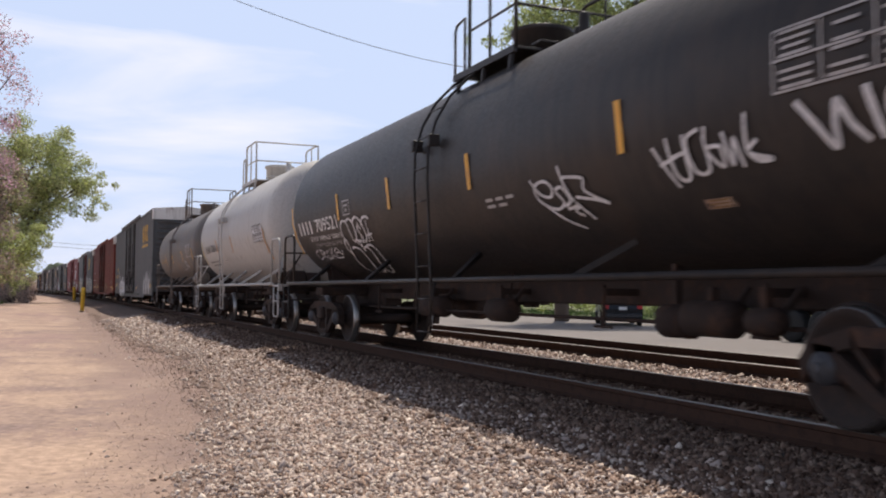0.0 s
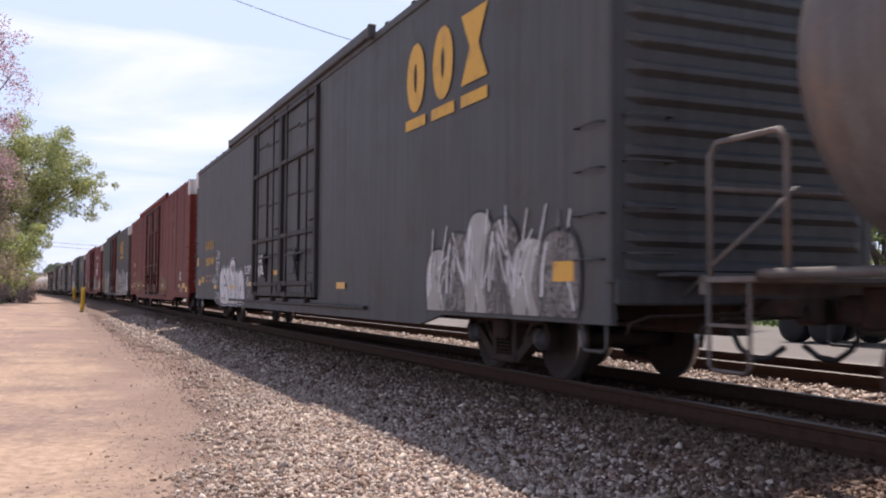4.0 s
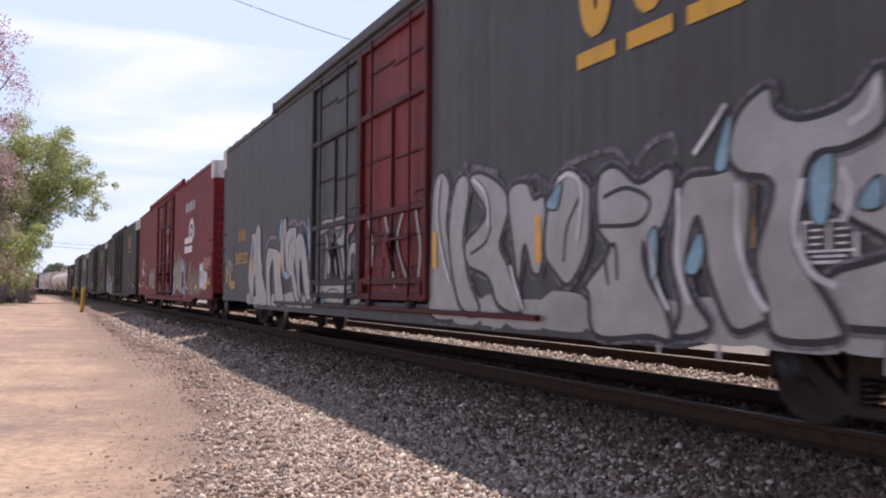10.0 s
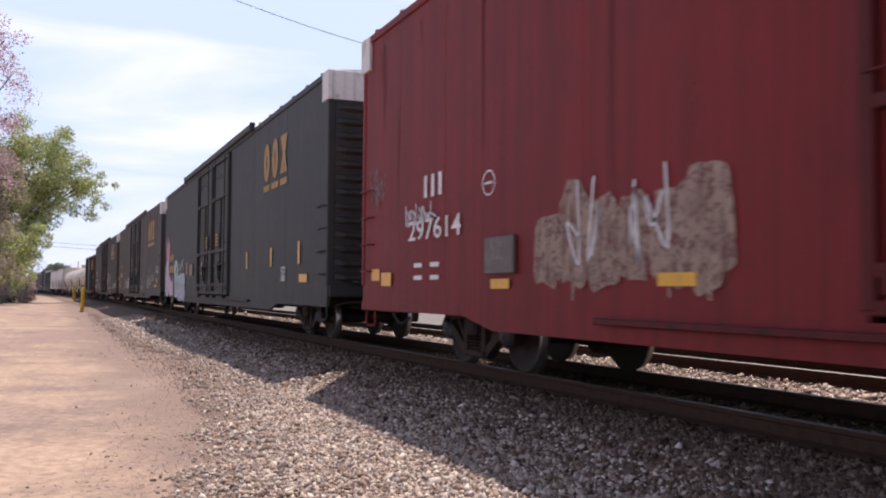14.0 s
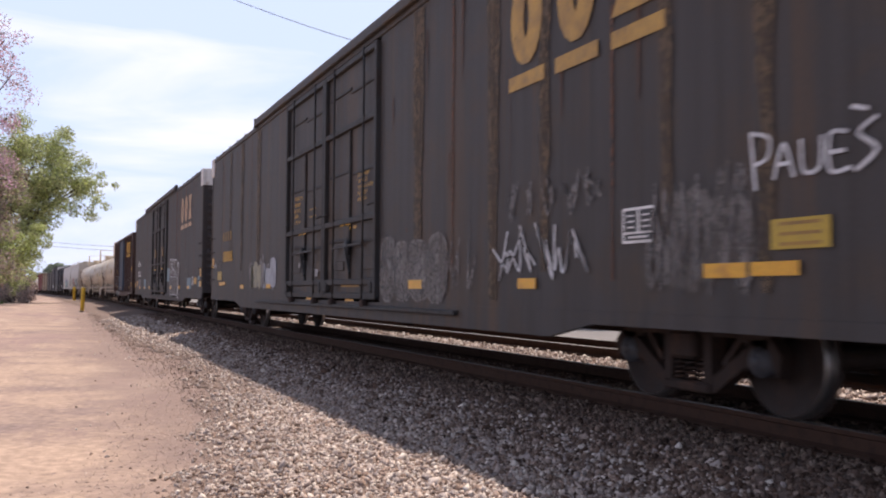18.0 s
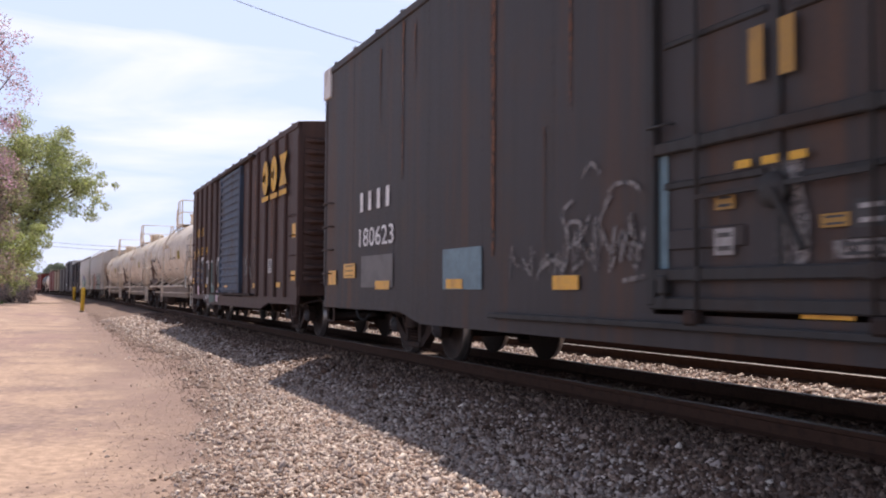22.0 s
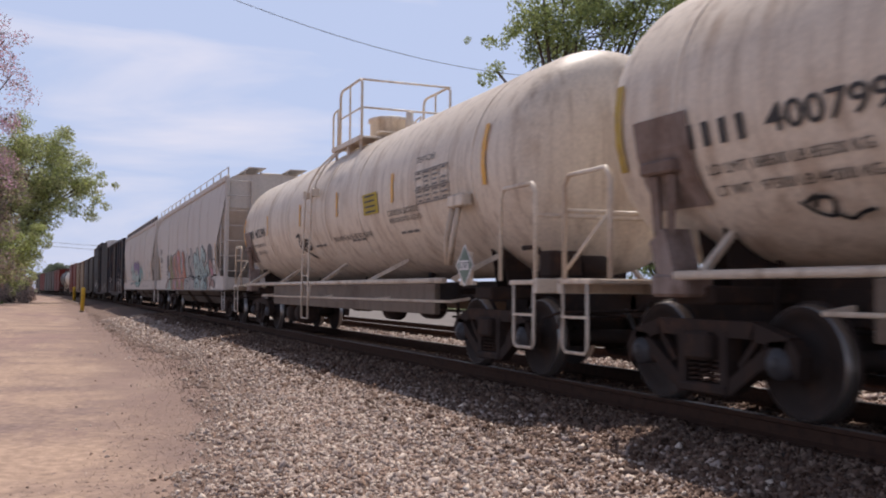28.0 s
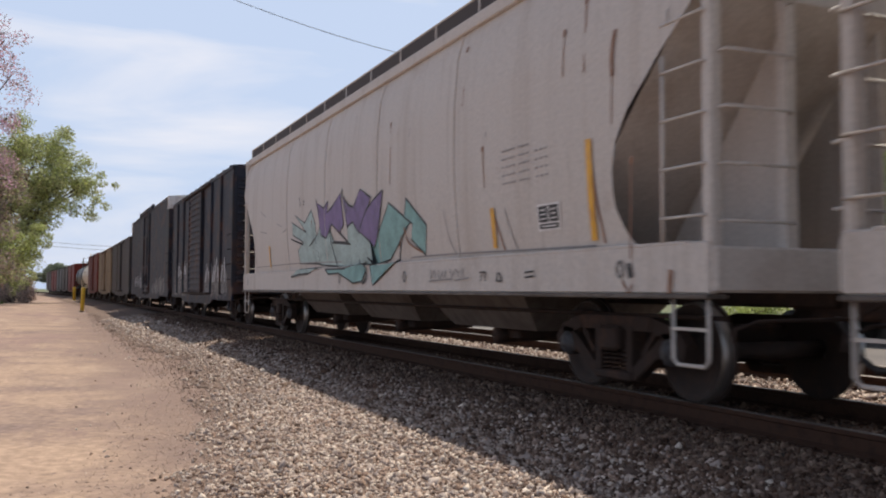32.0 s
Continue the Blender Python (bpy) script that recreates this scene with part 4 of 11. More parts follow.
# ---- box cars ----
def boxcar(name, label, L, half, H, paint_m, door_m=None, doors=(), post=False, white_end=True, bog=None, zb=0.70, belly=0.55, hw=1.565, deck=1.07, skirt=0.80,
           end_m=None, detail=True, panel_w=1.6, roof_m=None, group="box cars of the train", white_h=0.55):
    """A box car, its middle at the origin, rail tops at z = 0, its near side facing -x. doors: (middle, width, material)."""
    car = thing(name, label, "box car", group)
    end_m = end_m or paint_m
    M_ENDW = M_ENDWHITE
    hl = L / 2
    # side panels, one by one, between the door openings
    spans, y = [], -hl + 0.02
    stops = sorted((d[0] - d[1] / 2, d[0] + d[1] / 2) for d in doors)
    for a, b in stops:
        spans.append((y, a))
        y = b
    spans.append((y, hl - 0.02))
    rnd = random.Random(int(L * 10) + int(H * 7))
    for a, b in spans:
        if b - a < 0.05:
            continue
        n = max(1, round((b - a) / panel_w)) if detail else 1
        for i in range(n):
            p, q = a + (b - a) * i / n, a + (b - a) * (i + 1) / n
            m = Mesh()
            dx = rnd.uniform(0, 0.0015)
            m.box((-hw + 0.03 + dx, (p + q) / 2, (skirt + H) / 2), (0.06, q - p - 0.003, H - skirt), 0.002)
            part("side_panel", m, paint_m, car)
            if detail:
                m = Mesh()
                if post:
                    m.box((-hw - 0.02, q, (skirt + H) / 2 - 0.03), (0.10, 0.11, H - skirt - 0.16), 0.03)
                else:
                    m.box((-hw + 0.0305, q, (skirt + H) / 2), (0.062, 0.05, H - skirt - 0.04), 0.001)
                    for k in range(24):
                        zz = deck + 0.1 + (H - deck - 0.2) * k / 23
                        for e in (-0.022, 0.022):
                            m.box((-hw - 0.003, q + e, zz), (0.006, 0.011, 0.011))
                if abs(q - b) > 0.01:
                    part("side_post" if post else "riveted_seam", m, paint_m, car)
    # far side and inner box
    m = Mesh()
    m.box((hw - 0.03, 0, (deck + H) / 2), (0.06, L, H - deck), 0.01)
    part("far_side", m, paint_m, car)
    m = Mesh()
    m.box((0, 0, deck - 0.04), (2 * hw - 0.14, L - 0.1, 0.08))
    part("floor_deck", m, M_STEEL, car)
    # side sills, deep in the middle
    bg = bog if bog is not None else hl - 2.9
    for s in (-1, 1):
        m = Mesh()
        a, b = bg - 0.75, bg - 1.55
        m.prism([(-hl, zb), (-a, zb), (-b, belly), (b, belly), (a, zb), (hl, zb), (hl, skirt + 0.02), (-hl, skirt + 0.02)], s * (hw - 0.05), s * (hw + 0.012))
        part("side_sill", m, paint_m, car)
    for s in (-1, 1):
        m = Mesh()
        m.box((s * (hw + 0.005), 0, H - 0.06), (0.05, L, 0.12), 0.01)
        part("top_chord", m, paint_m, car)
    # roof
    m = Mesh()
    n = int(L / 1.1)
    for s in (-1, 1):
        m.poly([(0, -hl, H + 0.13), (0, hl, H + 0.13), (s * hw, hl, H), (s * hw, -hl, H)])
    for i in range(n):
        yy = -hl + L * (i + 0.5) / n
        for s in (-1, 1):
            m.bar((0, yy, H + 0.14), (s * (hw + 0.01), yy, H + 0.02), 0.10, 0.05)
    part("roof", m, roof_m or paint_m, car)
    # ends
    for s in (-1, 1):
        m = Mesh()
        yw = s * (hl - 0.03)
        m.box((0, yw, (deck + H) / 2), (2 * hw - 0.12, 0.05, H - deck), 0)
        top = H - (white_h if white_end else 0.25)
        part("end_wall", m, end_m, car)
        m = Mesh()
        m.poly([(-hw, s * hl, H), (hw, s * hl, H), (0, s * hl, H + 0.13)])
        m.poly([(-hw, s * (hl - 0.04), H), (hw, s * (hl - 0.04), H), (0, s * (hl - 0.04), H + 0.13)])
        part("roof_gable", m, M_ENDW if white_end else end_m, car)
        if white_end:
            m = Mesh()
            m.box((0, s * (hl + 0.012), (top + H) / 2), (2 * hw - 0.1, 0.045, H - top), 0.01)
            m.box((-hw + 0.0, s * (hl - 0.16), (top + H) / 2), (0.09, 0.42, H - top), 0.01)
            m.box((0, s * (hl + 0.03), top + 0.02), (2 * hw - 0.1, 0.03, 0.04))
            part("end_top_band", m, M_ENDW, car, "white painted upper band of the end")
        if detail:
            k = 13
            for i in range(k):
                zz = deck + 0.16 + (top - deck - 0.3) * i / (k - 1)
                m = Mesh()
                hgt = (top - deck) / k * 0.33
                o = [(-hw + 0.1, 0), (-hw + 0.3, 0.10), (hw - 0.3, 0.10), (hw - 0.1, 0)]
                for (xa, da), (xb, db) in zip(o, o[1:]):
                    ya, yb = s * (hl - 0.02 + da), s * (hl - 0.02 + db)
                    y0 = s * (hl - 0.02)
                    m.poly([(xa, y0, zz + hgt), (xb, y0, zz + hgt), (xb, yb, zz + hgt * 0.3), (xa, ya, zz + hgt * 0.3)])
                    m.poly([(xa, ya, zz + hgt * 0.3), (xb, yb, zz + hgt * 0.3), (xb, yb, zz - hgt * 0.3), (xa, ya, zz - hgt * 0.3)])
                    m.poly([(xa, ya, zz - hgt * 0.3), (xb, yb, zz - hgt * 0.3), (xb, y0, zz - hgt), (xa, y0, zz - hgt)])
                part("end_rib", m, end_m, car)
        for q in (-1, 1):
            m = Mesh()
            m.box((q * (hw - 0.05), s * (hl - 0.05), (deck + top) / 2), (0.14, 0.12, top - deck), 0.02)
            part("corner_post", m, end_m, car)
        m = Mesh()
        m.box((0, s * (hl - 0.05), 1.0), (2 * hw - 0.05, 0.16, 0.24), 0.02)
        part("end_sill", m, end_m, car)
        if detail:
            rungs(car, end_m, (-hw + 0.12, s * hl, 1.35), (-hw + 0.58, s * hl, 1.35), 4, (0, s * 0.14, 0))
            rungs(car, end_m, (-hw, s * (hl - 0.12), 1.30), (-hw, s * (hl - 0.56), 1.30), 4, (-0.08, 0, 0))
            sill_steps(car, hw - 0.03, s * (hl - 0.35), end_m, 1.0, 0.45)
            m = Mesh()
            m.box((0, s * (hl + 0.18), 1.16), (2.2, 0.36, 0.04), 0.01)
            for q in (-0.8, 0.8):
                m.bar((q, s * hl, 0.95), (q, s * (hl + 0.32), 1.15), 0.04)
            part("crossover_platform", m, end_m, car)
    if detail:
        m = Mesh()
        pts = [(0.75 + 0.26 * math.cos(a), hl + 0.3, 2.3 + 0.26 * math.sin(a)) for a in (math.tau * i / 20 for i in range(21))]
        m.tube(pts, 0.018, 6)
        for i in range(6):
            a = math.tau * i / 6
            m.tube([(0.75, hl + 0.27, 2.3), (0.75 + 0.26 * math.cos(a), hl + 0.3, 2.3 + 0.26 * math.sin(a))], 0.012, 5)
        m.tube([(0.75, hl, 2.3), (0.75, hl + 0.3, 2.3)], 0.03, 8)
        m.box((0.75, hl + 0.14, 2.0), (0.22, 0.2, 0.3), 0.02)
        part("brake_wheel", m, end_m, car)
    if detail and not post and doors:
        # upper door track, standing proud of the eaves
        reach = sum(d[1] for d in doors) + 0.25
        m = Mesh()
        m.box((-hw - 0.055, 0, H + 0.045), (0.11, 2 * reach, 0.17), 0.015)
        part("upper_door_track", m, paint_m, car)
        for q in (-1, 1):
            m = Mesh()
            m.box((-hw - 0.06, q * reach, H + 0.03), (0.13, 0.06, 0.24), 0.01)
            part("track_stop", m, end_m, car)
    # doors
    for dy, dw, dm in doors:
        plug_door(car, dy, dw, deck, H, hw, dm, detail) if not post else ribbed_door(car, dy, dw, deck, H, hw, dm)
    underframe(car, L)
    draft_gear(car, half, hl)
    for s in (-1, 1):
        bogie(car, s * bg)
    return car


def plug_door(car, dy, dw, deck, H, hw, dm, detail=True):
    """A plug door with its frame of bars, locking rods and crank."""
    bar_m = DOOR_BAR.get(dm.name, dm)
    m = Mesh()
    z0, z1 = 0.86, H - 0.16
    m.box((-hw + 0.035, dy, (z0 + z1) / 2), (0.07, dw - 0.03, z1 - z0), 0.01)
    door = part("door", m, dm, car, "plug door with raised frame bars")
    if not detail:
        return door
    rows = [z0 + 0.05, 1.14, 2.17, 3.76, z1 - 0.05]
    for zz in rows:
        m = Mesh()
        m.box((-hw - 0.03, dy, zz), (0.08, dw - 0.06, 0.10), 0.012)
        part("door_rail", m, bar_m, door)
    for yy in (dy - dw / 2 + 0.06, dy + dw / 2 - 0.06, dy):
        m = Mesh()
        if yy == dy:
            m.box((-hw - 0.02, yy, (1.1 + 3.76) / 2), (0.05, 0.06, 3.76 - 1.1), 0.012)
        else:
            m.box((-hw - 0.03, yy, (z0 + z1) / 2), (0.10, 0.11, z1 - z0 - 0.06), 0.012)
        part("door_stile", m, bar_m, door)
    for yy in (dy - dw * 0.28, dy + dw * 0.28):
        m = Mesh()
        m.tube([(-hw - 0.07, yy, z0), (-hw - 0.07, yy, z1 + 0.03)], 0.019, 6)
        for zz in rows[1:4]:
            m.box((-hw - 0.06, yy, zz), (0.05, 0.09, 0.12), 0.01)
        part("lock_rod", m, bar_m, door)
    m = Mesh()
    zc = z0 + 0.85
    m.lathe([(-0.02, 0.03), (-0.02, 0.13), (0.02, 0.13), (0.02, 0.03)], "x", (-hw - 0.08, dy, zc), 14)
    m.bar((-hw - 0.11, dy - 0.02, zc), (-hw - 0.11, dy - 0.30, zc - 0.42), 0.045)
    m.bar((-hw - 0.08, dy - dw * 0.28, zc + 0.05), (-hw - 0.08, dy + dw * 0.28, zc + 0.02), 0.035)
    part("door_crank", m, bar_m, door)
    # short stiffeners pressed between the bars
    for a, b, zz, hh in ((-0.44, -0.04, 2.95, 0.05), (0.04, 0.44, 3.02, 0.05), (-0.42, -0.2, 1.45, 0.22), (0.12, 0.42, 1.42, 0.16), (0.05, 0.44, 1.86, 0.06), (-0.44, -0.05, 1.80, 0.05), (-0.42, 0.0, 4.35, 0.05), (0.0, 0.42, 4.42, 0.05)):
        m = Mesh()
        m.box((-hw - 0.008, dy + dw * (a + b) / 2, zz), (0.034, dw * (b - a), hh), 0.01)
        part("door_stiffener", m, dm if hh > 0.1 else bar_m, door)
    for q in (-1, 1):
        yy = dy + q * (dw / 2 - 0.22)
        m = Mesh()
        m.box((-hw - 0.05, yy, z0 + 0.20), (0.09, 0.12, 0.16), 0.015)
        m.prism([(yy - 0.06, z0 + 0.30), (yy + 0.06, z0 + 0.30), (yy + 0.03, z0 + 0.02), (yy - 0.02, z0 + 0.02)], -hw - 0.075, -hw - 0.045)
        part("door_keeper", m, bar_m, door)
        m = Mesh()
        m.tube([(-hw - 0.05, yy - 0.14, 2.35), (-hw - 0.11, yy - 0.14, 2.35), (-hw - 0.11, yy + 0.14, 2.35), (-hw - 0.05, yy + 0.14, 2.35)], 0.012, 6)
        part("door_grab_iron", m, bar_m, door)
    for yy in (dy - dw * 0.3, dy + dw * 0.3):
        m = Mesh()
        m.box((-hw - 0.06, yy, z0 - 0.06), (0.10, 0.16, 0.12), 0.02)
        part("door_roller", m, M_STEEL, door)
    m = Mesh()
    end = math.copysign(2 * dw + 0.05, dy) if dy else dw
    m.box((-hw - 0.05, end / 2, z0 - 0.13), (0.08, abs(end) - 0.01, 0.06), 0.01)
    part("door_track", m, DOOR_BAR.get(dm.name, dm), car)
    return door


def ribbed_door(car, dy, dw, deck, H, hw, dm):
    m = Mesh()
    z0, z1 = 0.92, H - 0.2
    m.box((-hw - 0.02, dy, (z0 + z1) / 2), (0.08, dw - 0.04, z1 - z0), 0.01)
    door = part("door", m, dm, car, "blue sliding door with pressed horizontal ribs")
    n = 17
    for i in range(n):
        zz = z0 + 0.1 + (z1 - z0 - 0.2) * i / (n - 1)
        m = Mesh()
        m.box((-hw - 0.075, dy, zz), (0.05, dw - 0.22, 0.10), 0.022)
        part("door_rib", m, dm, door)
    for s in (-1, 1):
        m = Mesh()
        m.box((-hw - 0.08, dy + s * (dw / 2 - 0.06), (z0 + z1) / 2), (0.06, 0.10, z1 - z0), 0.015)
        part("door_stile", m, dm, door)
    m = Mesh()
    m.box((-hw - 0.05, dy, z1 + 0.06), (0.12, dw * 2, 0.08), 0.01)
    part("upper_door_track", m, M_STEEL, car)
    m = Mesh()
    m.box((-hw - 0.05, dy, z0 - 0.04), (0.12, dw * 2, 0.06), 0.01)
    part("door_track", m, M_STEEL, car)
    return door
# ---- tank cars ----
def tank_car(name, label, knuckle, half, r, zc, body_m, trim_m, bog, rings=(), ladder_y=0.0, fat=0.0, stripes=(), stripe_m=None, platform=1.9, dome=True, end_rail=True, group="tank cars of the train", beam=False,
             low_ladder=True, rail_h=1.05, reservoir=False, po=0.95, lumps=()):
    """A tank car. knuckle: half the straight shell; half: to the middle of the coupling gap."""
    car = thing(name, label, "tank car", group)
    k = knuckle
    bogs = bog if isinstance(bog, tuple) else (bog, bog)
    m = Mesh()
    head = [(0.62 * math.sin(a), r * math.cos(a) ** 0.55 if math.cos(a) > 0 else 0.0) for a in (math.pi / 2 * i / 10 for i in range(11))]
    prof = [(-k - d, q) for d, q in head[::-1]] + [(-k / 2, r), (0, r), (k / 2, r)] + [(k + d, q) for d, q in head]
    prof[0] = (prof[0][0], 0.0)
    prof[-1] = (prof[-1][0], 0.0)
    m.lathe(prof, "y", (0, 0, zc), 56)
    shell = part("tank_shell", m, body_m, car)
    for y in rings:
        m = Mesh()
        m.lathe([(y - 0.035, r + 0.001), (y - 0.03, r + 0.008), (y + 0.03, r + 0.008), (y + 0.035, r + 0.001)], "y", (0, 0, zc), 56)
        part("jacket_band", m, body_m, car)
    for y, (z0, z1) in stripes:
        d = Decal(round_side(r, zc), 0.012)
        d.rect(y, (z0 + z1) / 2, 0.10, z1 - z0)
        d.done("reflective_stripe", stripe_m or M_REFLECT, car, "yellow reflective stripe")
    # walkway beams along both sides
    for s in (-1, 1):
        m = Mesh()
        m.tube([(s * 1.46, -k - 0.6 if not beam else 1.5 - k, 1.14), (s * 1.46, k + 0.6 if not beam else k - 0.9, 1.14)], 0.038, 8)
        part("side_rail", m, trim_m, car)
        n = 5
        for i in range(n):
            y = -k + 0.9 + (2 * k - 1.8) * i / (n - 1)
            m = Mesh()
            b = 0.9
            m.bar((s * 1.46, y + (0.55 if y < 0 else -0.55) * 0.6, 1.15), (s * (r * math.cos(b) + 0.02), y, zc - r * math.sin(b)), 0.06)
            part("brace", m, trim_m, car)
    if beam:
        for s in (-1, 1):
            m = Mesh()
            m.box((s * 1.1, 0, 0.885), (0.09, 2 * k - 5.2, 0.44), 0.01)
            part("side_beam", m, P_BEAM, car)
        m = Mesh()
        m.tube([(-1.38, -k + 1.5, 0.86), (-1.38, k - 2.4, 0.86)], 0.02, 6)
        for y in (-k + 1.5, -k + 4.5, 0, k - 2.4):
            m.bar((-1.38, y, 0.86), (-1.1, y, 0.9), 0.04)
        part("rod", m, trim_m, car)
    # saddles, stub sills and end platforms
    for s in (-1, 1):
        m = Mesh()
        y = s * bogs[s > 0]
        half_w = 0.95
        seg = [(r + 0.03) * 1.0]
        arc = [(half_w * t, zc - math.sqrt(max(0.01, (r + 0.02) ** 2 - (half_w * t) ** 2))) for t in (-1, -0.6, -0.2, 0.2, 0.6, 1)]
        for dy in (-0.16, 0.16):
            ring = arc + [(half_w * 0.9, 1.0), (-half_w * 0.9, 1.0)]
            n = len(ring)
            web = Mesh()
            web.v = [(x, y + dy, z) for x, z in ring] + [(x, y + dy + 0.03, z) for x, z in ring]
            web.face(list(range(n)))
            web.face(list(range(2 * n - 1, n - 1, -1)))
            for i in range(n):
                j = (i + 1) % n
                web.face([j, i, n + i, n + j])
            part("saddle_web", web, M_STEEL, car)
        m.box((0, y, 0.98), (2.3, 0.5, 0.16), 0.02)
        part("saddle", m, M_STEEL, car)
        m = Mesh()
        m.box((0, s * (bogs[s > 0] + 0.4), 0.88), (0.36, 3.4, 0.34), 0.02)
        part("stub_sill", m, M_STEEL, car)
        m = Mesh()
        ye = s * (k + po)
        m.box((0, ye, 1.10), (2.96, 0.62, 0.05), 0.01)
        m.box((0, s * (k + po + 0.29), 1.06), (2.96, 0.07, 0.16), 0.01)
        part("end_platform", m, trim_m, car)
        sill_steps(car, 1.46, s * (k + po), trim_m, 1.1, 0.40, 0.46)
        if end_rail:
            m = Mesh()
            y0, y1 = s * (k + po - 0.6), s * (k + po + 0.23)
            top = 1.12 + rail_h
            m.tube([(-1.44, y0, 1.12), (-1.44, y0, top - 0.1), (-1.44, y0 + s * 0.08, top), (-1.44, y1 - s * 0.08, top), (-1.44, y1, top - 0.1), (-1.44, y1, 1.12)], 0.026, 7)
            m.tube([(-1.44, y1, top - 0.35), (1.44, y1, top - 0.35)], 0.022, 6)
            m.tube([(1.44, y0, 1.12), (1.44, y0, top), (1.44, y1, top), (1.44, y1, 1.12)], 0.026, 7)
            m.tube([(-1.44, y1, 1.2), (-1.2, s * (k + 0.5), top - 0.4)], 0.02, 6)
            part("end_handrail", m, trim_m, car)
        m = Mesh()
        m.box((-1.0, s * (k + po), 1.30), (0.4, 0.3, 0.3), 0.03)
        m.lathe([(-0.16, 0.08), (-0.16, 0.13), (0.16, 0.13), (0.16, 0.08)], "x", (-0.6, s * (k + po), 1.28), 12)
        m.tube([(-1.1, s * (k + 0.8), 1.2), (-1.2, s * (k + 0.5), 1.5), (-1.2, s * (k + 0.2), 1.5)], 0.03, 6)
        if s < 0:
            part("valve_gear", m, M_STEEL, car)
    # ladder, platform and dome
    yl = ladder_y
    m = Mesh()
    w = 0.24
    path = [(-1.54, 0.45), (-1.54, 1.2)] + [(-(r + 0.13) * math.cos(a), zc + (r + 0.13) * math.sin(a)) for a in (-0.1, 0.15, 0.4, 0.65, 0.9, 1.1)]
    if not low_ladder:
        path = path[1:]
    for s in (-1, 1):
        m = Mesh()
        m.tube([(x, yl + s * w, z) for x, z in path], 0.02, 6)
        part("ladder_stile", m, trim_m, car)
    length = [0]
    for a, b in zip(path, path[1:]):
        length.append(length[-1] + math.dist(a, b))
    n = int(length[-1] / 0.40)
    for i in range(n + 1):
        d = length[-1] * i / n
        for j in range(len(path) - 1):
            if length[j] <= d <= length[j + 1] + 1e-6:
                t = (d - length[j]) / (length[j + 1] - length[j])
                x, z = (path[j][q] + (path[j + 1][q] - path[j][q]) * t for q in (0, 1))
                m = Mesh()
                m.tube([(x, yl - w, z), (x, yl + w, z)], 0.013, 5)
                part("ladder_rung", m, trim_m, car)
                break
    for s in (-1, 1):
        m = Mesh()
        m.tube([(-1.5, yl + s * (w + 0.05), 1.12), (-1.54, yl + s * w, 0.75)], 0.018, 6)
        part("ladder_strut", m, trim_m, car)
        m = Mesh()
        m.box((-(r + 0.06) , yl + s * (w + 0.06), zc + 0.35), (0.16, 0.10, 0.16), 0.01)
        part("ladder_bracket", m, trim_m, car)
    zt = zc + r
    zf, b = zt - 0.07, platform / 2
    m = Mesh()
    for s in (-1, 1):
        m.box((s * 0.72, 0, zf), (0.40, platform, 0.035), 0.005)
        m.box((0, s * (b - 0.12), zt + 0.05), (1.1, 0.24, 0.03), 0.005)
        m.bar((s * 0.91, -b, zf - 0.02), (s * 0.91, b, zf - 0.02), 0.05, 0.09)
        for t in (-1, 0, 1):
            m.bar((s * 0.88, t * b * 0.85, zf), (s * (r * 0.62), t * b * 0.85, zc + r * 0.74), 0.05)
    plat = part("top_platform", m, trim_m, car)
    for s in (-1, 1):
        x, c = s * 0.9, b - 0.5
        m = Mesh()
        m.tube([(x, b, zf), (x, b, zf + 0.66), (x, b - 0.06, zf + 0.74), (x, c + 0.16, zf + 0.78), (x, c + 0.16, zf)], 0.02, 6)
        part("platform_gate_rail", m, trim_m, plat)
        m = Mesh()
        m.tube([(x, c, zf), (x, c, zf + 0.98), (x, c - 0.05, zf + 1.06), (x, c - 0.14, zf + 1.1), (x, -b + 0.1, zf + 1.1), (x, -b, zf + 1.02), (x, -b, zf)], 0.026, 7)
        m.tube([(x, c, zf + 0.55), (x, -b, zf + 0.55)], 0.018, 6)
        m.tube([(x, -0.2, zf), (x, -0.2, zf + 1.1)], 0.02, 6)
        part("platform_handrail", m, trim_m, plat)
    m = Mesh()
    for z in (0.55, 1.08):
        m.tube([(-0.9, -b, zf + z), (0.9, -b, zf + z)], 0.02, 6)
    part("platform_end_rail", m, trim_m, plat)
    if dome:
        m = Mesh()
        m.lathe([(zt - 0.1, 0.40), (zt + 0.38, 0.40), (zt + 0.40, 0.44), (zt + 0.46, 0.44), (zt + 0.48, 0.38), (zt + 0.51, 0.1)], "z", (0, 0, 0), 28)
        part("dome", m, trim_m, car)
    m = Mesh()
    m.lathe([(zt - 0.05, 0.09), (zt + 0.3, 0.09), (zt + 0.33, 0.05)], "z", (0.1, -0.85, 0), 12)
    m.lathe([(zt - 0.05, 0.07), (zt + 0.42, 0.07), (zt + 0.44, 0.03)], "z", (0, -1.1, 0), 12)
    part("safety_valve", m, trim_m, car)
    m = Mesh()
    m.lathe([(zc - r - 0.22, 0.05), (zc - r - 0.2, 0.2), (zc - r + 0.1, 0.22)], "z", (0, 0.3, 0), 16)
    m.box((0, 0.3, zc - r - 0.3), (0.12, 0.3, 0.2), 0.02)
    m.bar((-0.4, 0.5, zc - r - 0.35), (0.4, 0.5, zc - r - 0.35), 0.04)
    part("outlet_valve", m, M_STEEL, car)
    m = Mesh()
    m.lathe([(-0.5, 0.1), (-0.46, 0.2), (0.46, 0.2), (0.5, 0.1)], "y", (0.6, k * 0.45, 0.72), 16)
